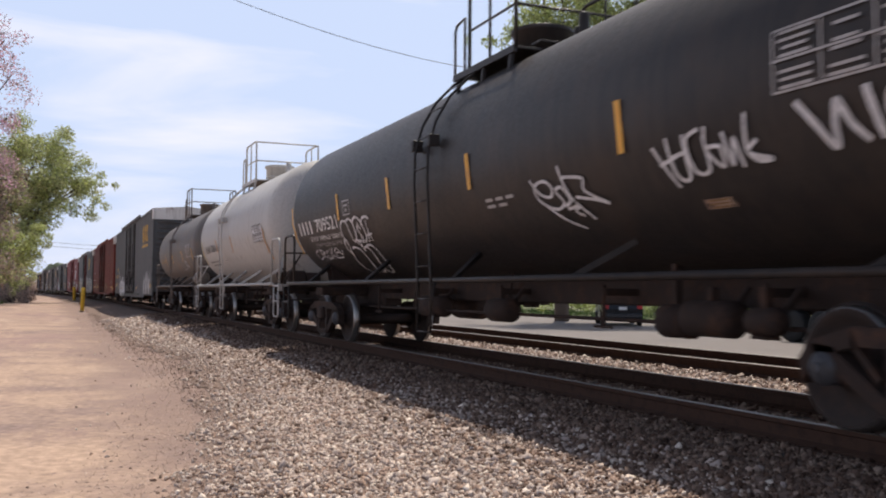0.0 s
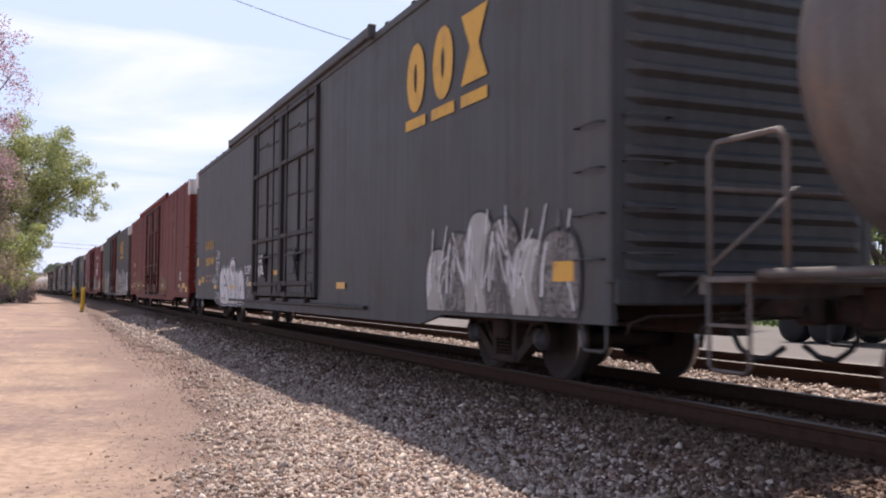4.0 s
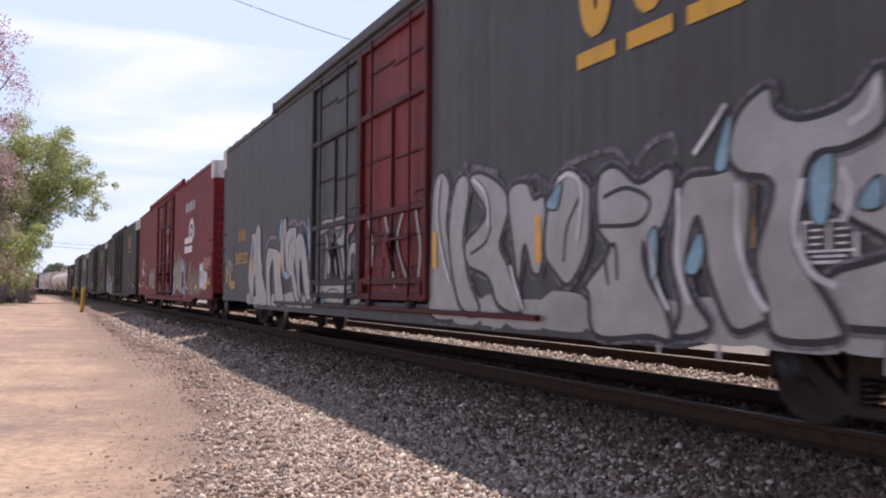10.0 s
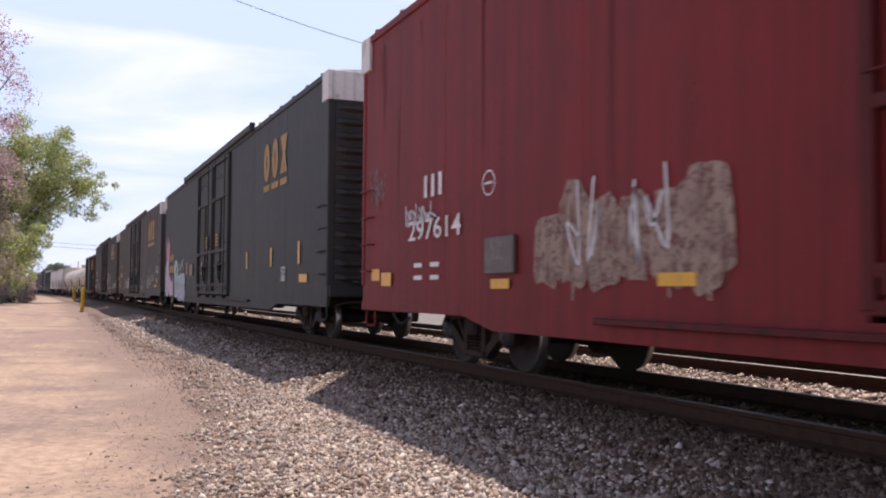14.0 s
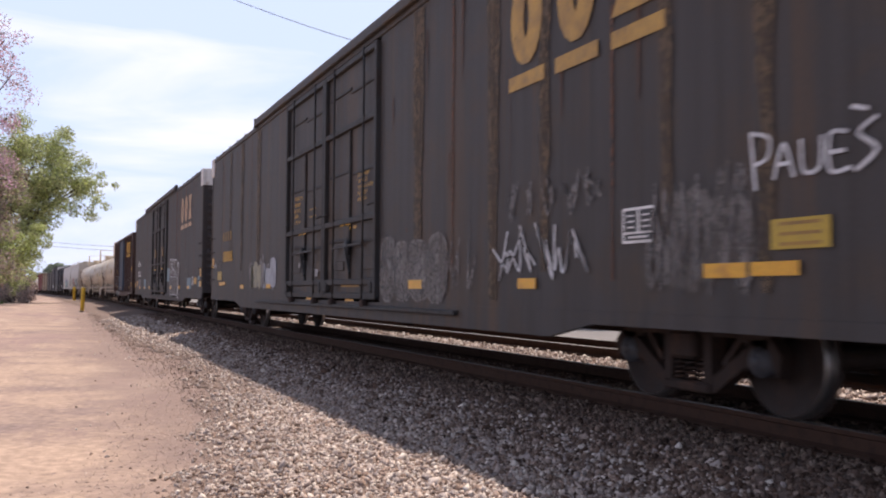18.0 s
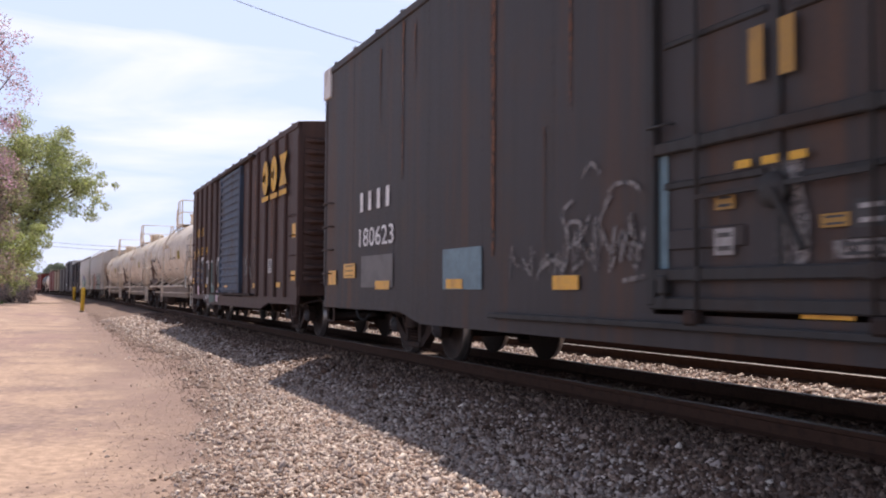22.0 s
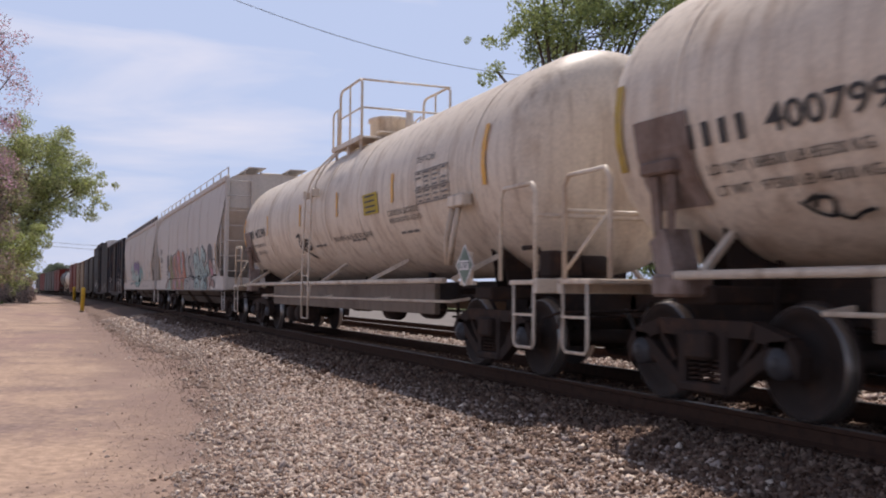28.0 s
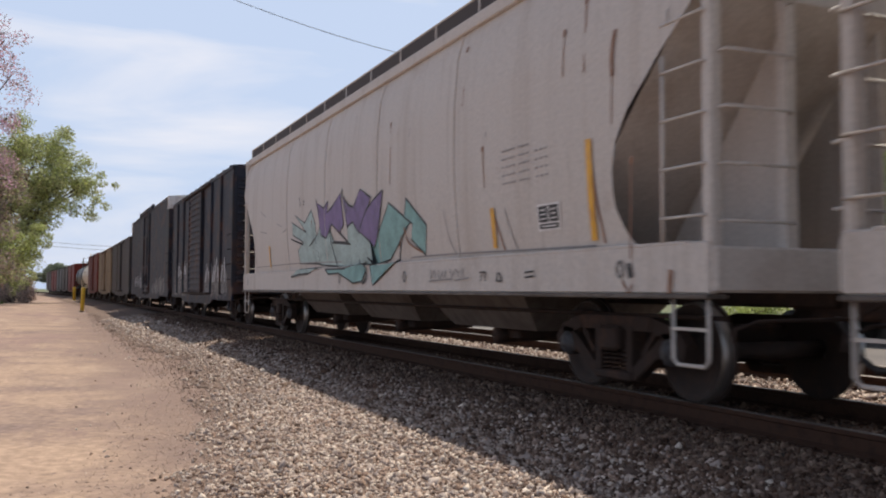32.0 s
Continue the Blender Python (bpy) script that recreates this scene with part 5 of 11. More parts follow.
    m.bar((0.6, k * 0.45, 0.9), (0.5, k * 0.45, zc - r + 0.25), 0.06)
    part("air_reservoir", m, M_STEEL, car)
    m = Mesh()
    m.tube([(-0.5, -k - 0.6, 0.70), (-0.5, k + 0.6, 0.70)], 0.022, 6)
    for i in range(5):
        y = -k + 1 + (2 * k - 2) * i / 4
        m.bar((-0.5, y, 0.7), (-0.45, y, zc - r + 0.1), 0.035)
    part("brake_pipe", m, M_STEEL, car)
    m = Mesh()
    m.lathe([(-0.25, 0.08), (-0.25, 0.17), (0.15, 0.17), (0.3, 0.05)], "y", (-0.5, -k * 0.45, 0.72), 14)
    m.bar((-0.5, -k * 0.45, 0.85), (-0.5, -k * 0.45, 1.3), 0.08)
    part("brake_cylinder", m, M_STEEL, car)
    if reservoir:
        m = Mesh()
        m.lathe([(-0.62, 0.02), (-0.58, 0.18), (-0.5, 0.24), (0.5, 0.24), (0.58, 0.18), (0.62, 0.02)], "y", (-1.22, -(k + 0.62), 1.40), 20)
        part("air_tank", m, trim_m, car, "small round-ended air tank on the end platform")
    m = Mesh()
    m.box((0, 0, 1.0), (0.34, 2 * k - 1.0, 0.30), 0.02)
    part("centre_sill", m, M_STEEL, car)
    for y, x, z0, rad, w in lumps:
        m = Mesh()
        m.lathe([(-w / 2, rad * 0.5), (-w / 2 + 0.05, rad), (w / 2 - 0.05, rad), (w / 2, rad * 0.5)], "y", (x, y, z0), 18)
        m.bar((x, y, z0), (x, y, 1.05), 0.08)
        m.bar((x, y - w * 0.3, z0), (x * 0.6, y - w * 0.3, 1.05), 0.05)
        part("brake_reservoir", m, M_STEEL, car)
    for i in range(5):
        y = -k * 0.62 + k * 1.24 * i / 4
        m = Mesh()
        m.bar((-0.62, y, 0.60), (-0.62, y, 1.08), 0.035)
        m.bar((-0.62, y - 0.16, 0.62), (-0.62, y + 0.18, 0.62), 0.03)
        m.bar((-0.62, y, 1.0), (0.5, y + 0.1, 1.0), 0.08)
        part("brake_lever", m, M_STEEL, car)
    if beam:
        # bolster pads against the shell, with their struts
        for s in (1,):
            yb = s * bogs[s > 0]
            d = Decal(round_side(r, zc), 0.02)
            d.rect(yb + s * 0.15, 2.10, 0.74, 0.82)
            d.done("bolster_pad", P_PAD, car, "grey-brown bolster pad on the shell")
            m = Mesh()
            m.box((-1.30, yb + s * 0.2, 2.08), (0.22, 0.46, 0.12), 0.02)
            for q in (-0.12, 0.12):
                m.bar((-1.32, yb + s * 0.2 + q, 2.02), (-1.22, yb + s * 0.3 + q * 0.7, 1.45), 0.07)
            m.bar((-1.18, yb + s * 0.3, 1.5), (-1.2, yb + s * 0.1, 1.06), 0.26)
            m.box((-1.2, yb + s * 0.1, 1.06), (0.3, 0.5, 0.2), 0.03)
            part("bolster_strut", m, P_PAD, car)
    draft_gear(car, half, k + po + 0.3)
    for s in (-1, 1):
        bogie(car, s * bogs[s > 0])
    return car


# ---- covered hoppers ----
def bay_cut(z):
    """How far the side sheet is cut back at the open end bay, at height z."""
    prof = [(1.40, 0.98), (1.5, 1.10), (1.75, 1.26), (2.0, 1.30), (2.3, 1.24), (2.6, 1.0), (3.0, 0.52), (3.3, 0.12), (3.4, 0.0), (5, 0.0)]
    for (a, p), (b, q) in zip(prof, prof[1:]):
        if a <= z <= b:
            return p + (q - p) * (z - a) / (b - a)
    return 0.0



def hopper_car(name, label, L, half, body_m, trim_m, bog, ztop=4.42, run_mesh=True, group="covered hoppers of the train", detail=True, slope0=1.7):
    """A covered hopper with sloped ends, side sill, roof walkway and outlet bays. L: over the end sills."""
    car = thing(name, label, "hopper car", group)
    hl = L / 2
    zs0, zs1, hw = 0.99, 1.40, 1.60
    # side sheets: slightly bulged, cut away at the end bays
    for s in (-1, 1):
        m = Mesh()
        m.smooth = True
        rows = [(1.40, 1.50), (1.5, 1.515), (1.6, 1.53), (1.75, 1.545), (1.9, 1.56), (2.1, 1.575), (2.35, 1.59), (2.6, 1.60), (2.8, 1.60), (3.0, 1.60), (3.15, 1.60), (3.3, 1.60), (3.4, 1.593), (3.9, 1.55), (4.25, 1.45)]
        n = 28
        for z, x in rows:
            e = hl - 0.10 - bay_cut(z)
            for i in range(n + 1):
                m.v.append((s * x, -e + 2 * e * i / n, z))
        for j in range(len(rows) - 1):
            for i in range(n):
                a = j * (n + 1) + i
                m.face([a, a + 1, a + n + 2, a + n + 1])
        part("side_sheet", m, body_m, car)
        k = 5
        for i in range(1, k):
            y = -hl + 1.9 + (L - 3.8) * i / k
            m = Mesh()
            m.tube([(s * (x + 0.004), y, z) for z, x in rows], 0.010, 5, caps=False)
            part("weld_seam", m, body_m, car)
        m = Mesh()
        m.box((s * 1.53, 0, (zs0 + zs1) / 2), (0.10, L - 0.1, zs1 - zs0), 0.015)
        part("side_sill", m, trim_m, car)
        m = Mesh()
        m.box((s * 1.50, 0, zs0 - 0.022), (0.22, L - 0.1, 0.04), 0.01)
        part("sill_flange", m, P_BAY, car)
        m = Mesh()
        m.box((s * 1.53, 0, zs1 - 0.004), (0.108, L - 0.6, 0.03), 0.006)
        part("sill_cap", m, trim_m, car)
        m = Mesh()
        m.box((s * 1.47, 0, 4.30), (0.10, L - 0.3, 0.16), 0.015)
        part("roof_chord", m, trim_m, car)
    m = Mesh()
    m.smooth = True
    n = 8
    for s in (-1, 1):
        y = s * (hl - 0.15)
        for i in range(n + 1):
            a = math.pi * i / n
            m.v.append((-1.46 * math.cos(a), y, 4.25 + 0.22 * math.sin(a)))
    for i in range(n):
        m.face([i, i + 1, n + 2 + i, n + 1 + i])
    part("roof", m, body_m, car)
    for s in (-1, 1):
        # end slope sheets
        m = Mesh()
        y0, y1 = s * (hl - 0.20), s * (hl - 2.3)
        m.poly([(-1.57, y0, 3.42), (1.57, y0, 3.42), (1.585, s * (hl - 1.14), 2.5), (-1.585, s * (hl - 1.14), 2.5)])
        m.poly([(-1.585, s * (hl - 1.14), 2.5), (1.585, s * (hl - 1.14), 2.5), (1.50, y1, 1.35), (-1.50, y1, 1.35)])
        m.poly([(-1.46, y0, 4.25), (1.46, y0, 4.25), (1.57, y0, 3.42), (-1.57, y0, 3.42)])
        m.poly([(-1.46, y0, 4.25)] + [(-1.46 * math.cos(math.pi * i / 8), y0, 4.25 + 0.22 * math.sin(math.pi * i / 8)) for i in range(1, 8)] + [(1.46, y0, 4.25)])
        part("slope_sheet", m, body_m, car)
        for x in (-0.5, 0.5):
            m = Mesh()
            m.prism([(s * (hl - 0.25), 1.15), (s * (hl - 2.0), 1.35), (s * (hl - 0.3), 3.4)], x - 0.02, x + 0.02)
            part("end_gusset", m, body_m, car)
        for q in (-1, 1):
            m = Mesh()
            m.box((q * 1.50, s * (hl - 0.10), 2.75), (0.12, 0.12, 3.2), 0.02)
            part("corner_post", m, trim_m, car)
            m = Mesh()
            m.bar((q * 0.75, s * (hl - 0.10), 1.2), (q * 0.75, s * (hl - 0.10), 4.25), 0.10)
            part("ladder_stile", m, trim_m, car)
        m = Mesh()
        m.box((0, s * (hl - 0.08), 1.18), (3.1, 0.16, 0.36), 0.02)
        part("end_sill", m, trim_m, car)
        if detail:
            for q in (-1, 1):
                for i in range(7):
                    z = 1.55 + 0.44 * i
                    m = Mesh()
                    m.tube([(q * 1.5, s * (hl - 0.02), z), (q * 1.5, s * (hl + 0.07), z), (q * 0.82, s * (hl + 0.07), z), (q * 0.82, s * (hl - 0.02), z)], 0.014, 5)
                    part("ladder_rung", m, trim_m, car)
            for q in (-1, 1):
                m = Mesh()
                m.tube([(q * 1.58, s * (hl - 0.62), 1.4), (q * 1.58, s * (hl - 0.62), 2.95)], 0.02, 6)
                for i in range(5):
                    z = 1.60 + 0.40 * i
                    m.tube([(q * 1.52, s * (hl - 0.1), z), (q * 1.6, s * (hl - 0.1), z), (q * 1.6, s * (hl - 0.62), z)], 0.014, 5)
                part("side_ladder", m, trim_m, car)
            sill_steps(car, 1.53, s * (hl - 0.33), trim_m, 1.0, 0.42, 0.44)
    # roof walkway
    for q in (-1, 1):
        m = Mesh()
        m.box((q * 0.62, 0, 4.62), (0.5, L - 0.2, 0.03))
        for i in range(int(L / 1.5)):
            y = -hl + 0.7 + 1.5 * i
            m.bar((q * 0.87, y, 4.35), (q * 0.87, y, 4.64), 0.04)
            m.bar((q * 0.4, y, 4.45), (q * 0.4, y, 4.62), 0.04)
        part("running_board", m, trim_m if not run_mesh else M_STEELGREY, car)
    if detail:
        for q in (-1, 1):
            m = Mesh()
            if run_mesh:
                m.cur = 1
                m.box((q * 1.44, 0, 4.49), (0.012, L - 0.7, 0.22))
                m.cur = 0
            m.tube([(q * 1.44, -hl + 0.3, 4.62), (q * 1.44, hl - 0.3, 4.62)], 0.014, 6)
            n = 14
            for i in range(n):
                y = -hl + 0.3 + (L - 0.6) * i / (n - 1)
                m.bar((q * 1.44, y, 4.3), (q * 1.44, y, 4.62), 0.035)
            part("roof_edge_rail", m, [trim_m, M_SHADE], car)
        for i in range(4):
            m = Mesh()
            m.box((0, -hl + L * (i + 0.5) / 4, 4.55), (0.6, 2.6, 0.1), 0.03)
            part("hatch_cover", m, trim_m, car)
    # outlet bays
    k = 3
    span = L - 7.2
    for i in range(k):
        y = -span / 2 + span * (i + 0.5) / k
        w = span / k * 0.49
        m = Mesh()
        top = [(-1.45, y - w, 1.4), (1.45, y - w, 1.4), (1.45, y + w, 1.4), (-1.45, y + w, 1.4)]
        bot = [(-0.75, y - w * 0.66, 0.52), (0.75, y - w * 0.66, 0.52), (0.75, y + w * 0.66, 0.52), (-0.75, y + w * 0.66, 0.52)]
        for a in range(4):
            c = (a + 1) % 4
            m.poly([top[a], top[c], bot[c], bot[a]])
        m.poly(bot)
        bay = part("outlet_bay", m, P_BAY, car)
        m = Mesh()
        m.box((0, y, 0.44), (1.1, 0.8, 0.12), 0.02)
        m.lathe([(-0.7, 0.03), (-0.7, 0.11), (-0.62, 0.11), (0.7, 0.06)], "x", (0, y, 0.42), 12)
        part("gate", m, M_STEEL, bay)
    m = Mesh()
    m.box((0, 0, 1.0), (0.33, L - 0.4, 0.26), 0.02)
    part("centre_sill", m, M_STEEL, car)
    m = Mesh()
    m.tube([(-1.0, -hl + 0.5, 0.78), (-1.0, hl - 0.5, 0.78)], 0.022, 6)
    m.lathe([(-0.5, 0.1), (-0.46, 0.19), (0.46, 0.19), (0.5, 0.1)], "x", (0, hl - 1.1, 1.45), 14)
    part("brake_pipe", m, M_STEEL, car)
    draft_gear(car, half, hl)
    for s in (-1, 1):
        bogie(car, s * bog)
    return car
# ---- the train ----
M_ENDWHITE = mat("dirty_white_end_paint", (0.66, 0.63, 0.60), 0.6, spots=(0.30, 0.20, 0.15), spot_scale=2.2, spot_at=(0.55, 0.7), streak=(0.4, 0.36, 0.33), bump=0.1)
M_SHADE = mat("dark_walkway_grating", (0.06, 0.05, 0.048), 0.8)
P_BEAM = paint("grimy_beam_paint", (0.21, 0.165, 0.13), (0.12, 0.08, 0.06), (0.11, 0.085, 0.065), 0.6, (0.5, 0.75), (0.5, 0.9))
P_PAD = paint("rust_browned_pad_paint", (0.30, 0.24, 0.215), (0.15, 0.09, 0.065), (0.13, 0.09, 0.07), 0.6, (0.45, 0.65))
M_STEELGREY = mat("galvanised_walkway", (0.30, 0.29, 0.28), 0.6, 0.3)
P_TANKBLACK = paint("black_tank_paint", (0.027, 0.0245, 0.0245), (0.048, 0.036, 0.03), (0.045, 0.037, 0.033), 0.45)
P_TANKGREY = paint("pale_grey_tank_paint", (0.47, 0.45, 0.425), (0.26, 0.19, 0.15), (0.16, 0.14, 0.12), 0.45, (0.66, 0.85), (0.55, 0.9))
P_TANKBROWN = paint("sooty_grey_tank_paint", (0.155, 0.140, 0.132), (0.21, 0.135, 0.09), (0.10, 0.082, 0.072), 0.5)
P_TANKWHITE = paint("cream_white_tank_paint", (0.70, 0.61, 0.505), (0.48, 0.37, 0.27), (0.28, 0.195, 0.135), 0.42, (0.56, 0.85), (0.50, 0.9), (0.36, 0.24, 0.155))
P_GREYBLUE = paint("dark_blue_grey_paint", (0.088, 0.091, 0.094), (0.07, 0.062, 0.058), (0.062, 0.060, 0.060), band=(0.105, 0.100, 0.096))
P_OXIDE = paint("oxide_red_paint", (0.185, 0.027, 0.018), (0.12, 0.026, 0.018), (0.075, 0.016, 0.012), band=(0.060, 0.014, 0.011))
P_OXIDE2 = paint("bright_oxide_door_paint", (0.20, 0.030, 0.021), (0.05, 0.018, 0.014), (0.035, 0.014, 0.011), 0.6, (0.50, 0.60), (0.48, 0.72))
P_MAROON = paint("maroon_red_paint", (0.20, 0.020, 0.022), (0.15, 0.020, 0.020), (0.115, 0.017, 0.017), band=(0.14, 0.02, 0.02))
P_GREENBLACK = paint("dark_green_grey_paint", (0.041, 0.044, 0.045), (0.065, 0.052, 0.042), (0.035, 0.033, 0.032), band=(0.062, 0.054, 0.044))
P_BROWNGREY = paint("weathered_brown_grey_paint", (0.066, 0.060, 0.058), (0.085, 0.062, 0.045), (0.048, 0.042, 0.039), band=(0.115, 0.070, 0.040))
P_BROWNGREY2 = paint("dark_brown_grey_paint", (0.056, 0.050, 0.051), (0.070, 0.050, 0.041), (0.045, 0.040, 0.039), band=(0.115, 0.055, 0.030))
P_BROWN = paint("tuscan_brown_paint", (0.078, 0.046, 0.040), (0.075, 0.043, 0.034), (0.05, 0.036, 0.032), band=(0.10, 0.055, 0.04))
P_BLUEDOOR = paint("faded_blue_door_paint", (0.075, 0.105, 0.155), (0.07, 0.06, 0.06), (0.04, 0.042, 0.05))
P_HOPPER = paint("pale_grey_hopper_paint", (0.55, 0.505, 0.465), (0.38, 0.30, 0.25), (0.38, 0.335, 0.295), 0.5, (0.62, 0.9), (0.55, 0.95), (0.42, 0.36, 0.31))
# darker paint for the outlet bays and the flange below the sill
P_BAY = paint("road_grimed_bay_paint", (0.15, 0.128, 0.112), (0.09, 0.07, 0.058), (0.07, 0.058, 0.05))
P_TAN = paint("tan_car_paint", (0.30, 0.21, 0.13))
P_DARKBLUE = paint("dark_navy_car_paint", (0.022, 0.026, 0.040))
P_REDDOOR = paint("bright_red_door_paint", (0.21, 0.028, 0.025), (0.12, 0.03, 0.03), (0.08, 0.02, 0.02))
P_BAR_OXIDE = paint("grimy_red_bar_paint", (0.075, 0.018, 0.014), (0.04, 0.016, 0.012), (0.02, 0.011, 0.009))
P_BAR_MAROON = paint("grimy_maroon_bar_paint", (0.105, 0.014, 0.014), (0.05, 0.014, 0.012), (0.03, 0.01, 0.01))
P_BAR_GREY = paint("grimy_grey_bar_paint", (0.045, 0.044, 0.044), (0.05, 0.032, 0.025), (0.025, 0.022, 0.02))
DOOR_BAR.update({P_OXIDE2.name: P_BAR_OXIDE, P_MAROON.name: P_BAR_MAROON, P_REDDOOR.name: P_BAR_MAROON, P_GREYBLUE.name: P_BAR_GREY, P_BROWNGREY.name: P_BAR_GREY, P_BROWNGREY2.name: P_BAR_GREY, P_GREENBLACK.name: P_BAR_GREY})
SC = 1.03
CARS = []


def placed(car, a, b, fl=None):
    """Puts a car into the train; a and b: its two ends along the train, before the train moves."""
    CARS.append((car, (a + b) / 2))
    return car


def rake(t):
    """How far the train has gone at t seconds."""
    return SC * (9.99511 * t + 0.5 * 0.002357 * (t - 16) ** 2)


def run_box(a, b, *args, **kw):
    a, b = a * SC, b * SC
    gap = kw.pop("gap", 1.0)
    return placed(boxcar(args[0], args[1], b - a, (b - a) / 2 + gap, *args[2:], **kw), a, b)


def run_tank(a, b, *args, **kw):
    a, b = a * SC, b * SC
    return placed(tank_car(args[0], args[1], (b - a) / 2 , (b - a) / 2 + kw.pop("over", 1.08), *args[2:], **kw), a, b)


def run_hop(a, b, *args, **kw):
    a, b = a * SC, b * SC
    return placed(hopper_car(args[0], args[1], b - a, (b - a) / 2 + 0.55, *args[2:], **kw), a, b)


DW = 2.98
t1 = run_tank(3.3, 19.0, "tank_car", "black tank car with white graffiti tags and yellow stripes", 1.48, 2.66, P_TANKBLACK, P_TANKBLACK, (6.95, 7.25), ladder_y=0.5, po=0.72, lumps=((0.0, -0.6, 0.75, 0.16, 0.6), (-4.3, -0.6, 0.76, 0.17, 0.7), (-5.1, -0.7, 0.76, 0.12, 0.4), (2.6, -0.5, 0.76, 0.17, 0.9)))
t2 = run_tank(21.6, 31.7, "tank_car", "pale grey tank car with soot streaks and side ladder", 1.50, 2.70, P_TANKGREY, P_TANKGREY, 4.0, ladder_y=0.68)
t3 = run_tank(34.0, 44.7, "tank_car", "sooty dark grey tank car with rust-brown top", 1.48, 2.68, P_TANKBROWN, P_TANKBROWN, 4.3, reservoir=True)
HB = 5.06
b4 = run_box(47.0, 72.1, "box_car", "dark blue-grey high box car with white bubble graffiti", HB, P_GREYBLUE, doors=[(DW / 2, DW, P_GREYBLUE), (-DW / 2, DW, P_GREYBLUE)], bog=9.8)
b5 = run_box(74.0, 99.3, "box_car", "rust-streaked oxide red high box car with pale graffiti", HB, P_OXIDE, doors=[(DW / 2, DW, P_OXIDE2), (-DW / 2, DW, P_OXIDE2)], bog=9.8)
b6 = run_box(101.25, 126.6, "box_car", "dark grey high box car, one red door, long graffiti", HB, P_GREYBLUE, doors=[(DW / 2, DW, P_GREYBLUE), (-DW / 2, DW, P_REDDOOR)], bog=9.8)
b7 = run_box(128.5, 153.8, "box_car", "maroon high box car with white emblem and graffiti", HB, P_MAROON, doors=[(DW / 2, DW, P_MAROON), (-DW / 2, DW, P_MAROON)], bog=9.8)
b8 = run_box(155.8, 181.15, "box_car", "dark green-black high box car with pink and blue graffiti", HB, P_GREENBLACK, doors=[(DW / 2, DW, P_GREENBLACK), (-DW / 2, DW, P_GREENBLACK)], bog=9.8)
b9 = run_box(183.15, 208.6, "box_car", "weathered brown-grey high box car with yellow emblem", HB, P_BROWNGREY, doors=[(DW / 2, DW, P_BROWNGREY), (-DW / 2, DW, P_BROWNGREY)], bog=9.8)
b10 = run_box(210.6, 236.0, "box_car", "dark brown-grey high box car with blue paint patch", HB, P_BROWNGREY2, doors=[(DW / 2, DW, P_BROWNGREY2), (-DW / 2, DW, P_BROWNGREY2)], bog=9.8)
b11 = run_box(238.0, 252.7, "box_car", "brown ribbed box car with faded blue door", 4.48, P_BROWN, doors=[(-0.15, 3.07, P_BLUEDOOR)], post=True, white_end=False, bog=5.6, gap=0.95, panel_w=1.0)
CHILLED = ((3.3, -0.8, 0.48, 0.24, 0.5), (4.2, -0.8, 0.48, 0.22, 0.5), (-2.3, -0.7, 0.66, 0.16, 0.5))
ta = run_tank(254.4, 269.3, "tank_car", "cream white liquid gas tank car with ladder", 1.37, 2.58, P_TANKWHITE, P_TANKWHITE, (6.5, 7.0), beam=True, po=0.7, lumps=CHILLED, reservoir=True, ladder_y=0.66, rings=(4.6, 2.75, -0.2, -2.4, -5.7))
tb = run_tank(271.5, 287.0, "tank_car", "cream white liquid gas tank car, rust-stained head", 1.38, 2.58, P_TANKWHITE, P_TANKWHITE, (6.9, 7.25), beam=True, po=0.7, lumps=CHILLED, ladder_y=0.65, rings=(7.2, 4.6, 2.2, -1.2, -5.7))
tc = run_tank(289.4, 304.5, "tank_car", "clean white liquid gas tank car with warning panel", 1.38, 2.58, P_TANKWHITE, P_TANKWHITE, (6.8, 7.16), beam=True, po=0.7, lumps=CHILLED, ladder_y=0.65, rings=(4.9, 2.9, -0.16, -2.2, -6.9))
h13 = run_hop(306.5, 324.5, "hopper_car", "pale grey covered hopper with multicoloured bubble graffiti", P_HOPPER, P_HOPPER, 7.2, run_mesh=False)
h14 = run_hop(325.65, 343.75, "hopper_car", "pale grey covered hopper with purple and teal graffiti", P_HOPPER, P_HOPPER, 7.2)
FAR = []
far_cars = [
    (345.4, 358.7, "dark ribbed box car with pale scrawls", 4.5, P_DARKBLUE, True),
    (360.3, 378.6, "dark navy tall box car with white end", 5.05, P_DARKBLUE, False),
    (380.4, 395.0, "dark weathered low box car", 4.35, P_BROWNGREY2, True),
    (396.8, 411.4, "tan box car, far down the line", 4.35, P_TAN, True),
    (413.2, 427.8, "brown box car, far down the line", 4.5, P_OXIDE, True),
]
for a, b, lab, h, pm, post in far_cars:
    far_box = run_box(a, b, "box_car", lab, h, pm, doors=[(0, 3.0, pm)], post=post, white_end=not post, bog=(b - a) * SC / 2 - 2.4, detail=a < 370, gap=0.85)
    FAR.append(far_box)
run_tank(430.0, 441.0, "tank_car", "white tank car, far down the line", 1.45, 2.65, P_TANKWHITE, P_TANKWHITE, 4.0)
run_tank(443.4, 454.4, "tank_car", "black tank car, far down the line", 1.45, 2.65, P_TANKBLACK, P_TANKBLACK, 4.0)
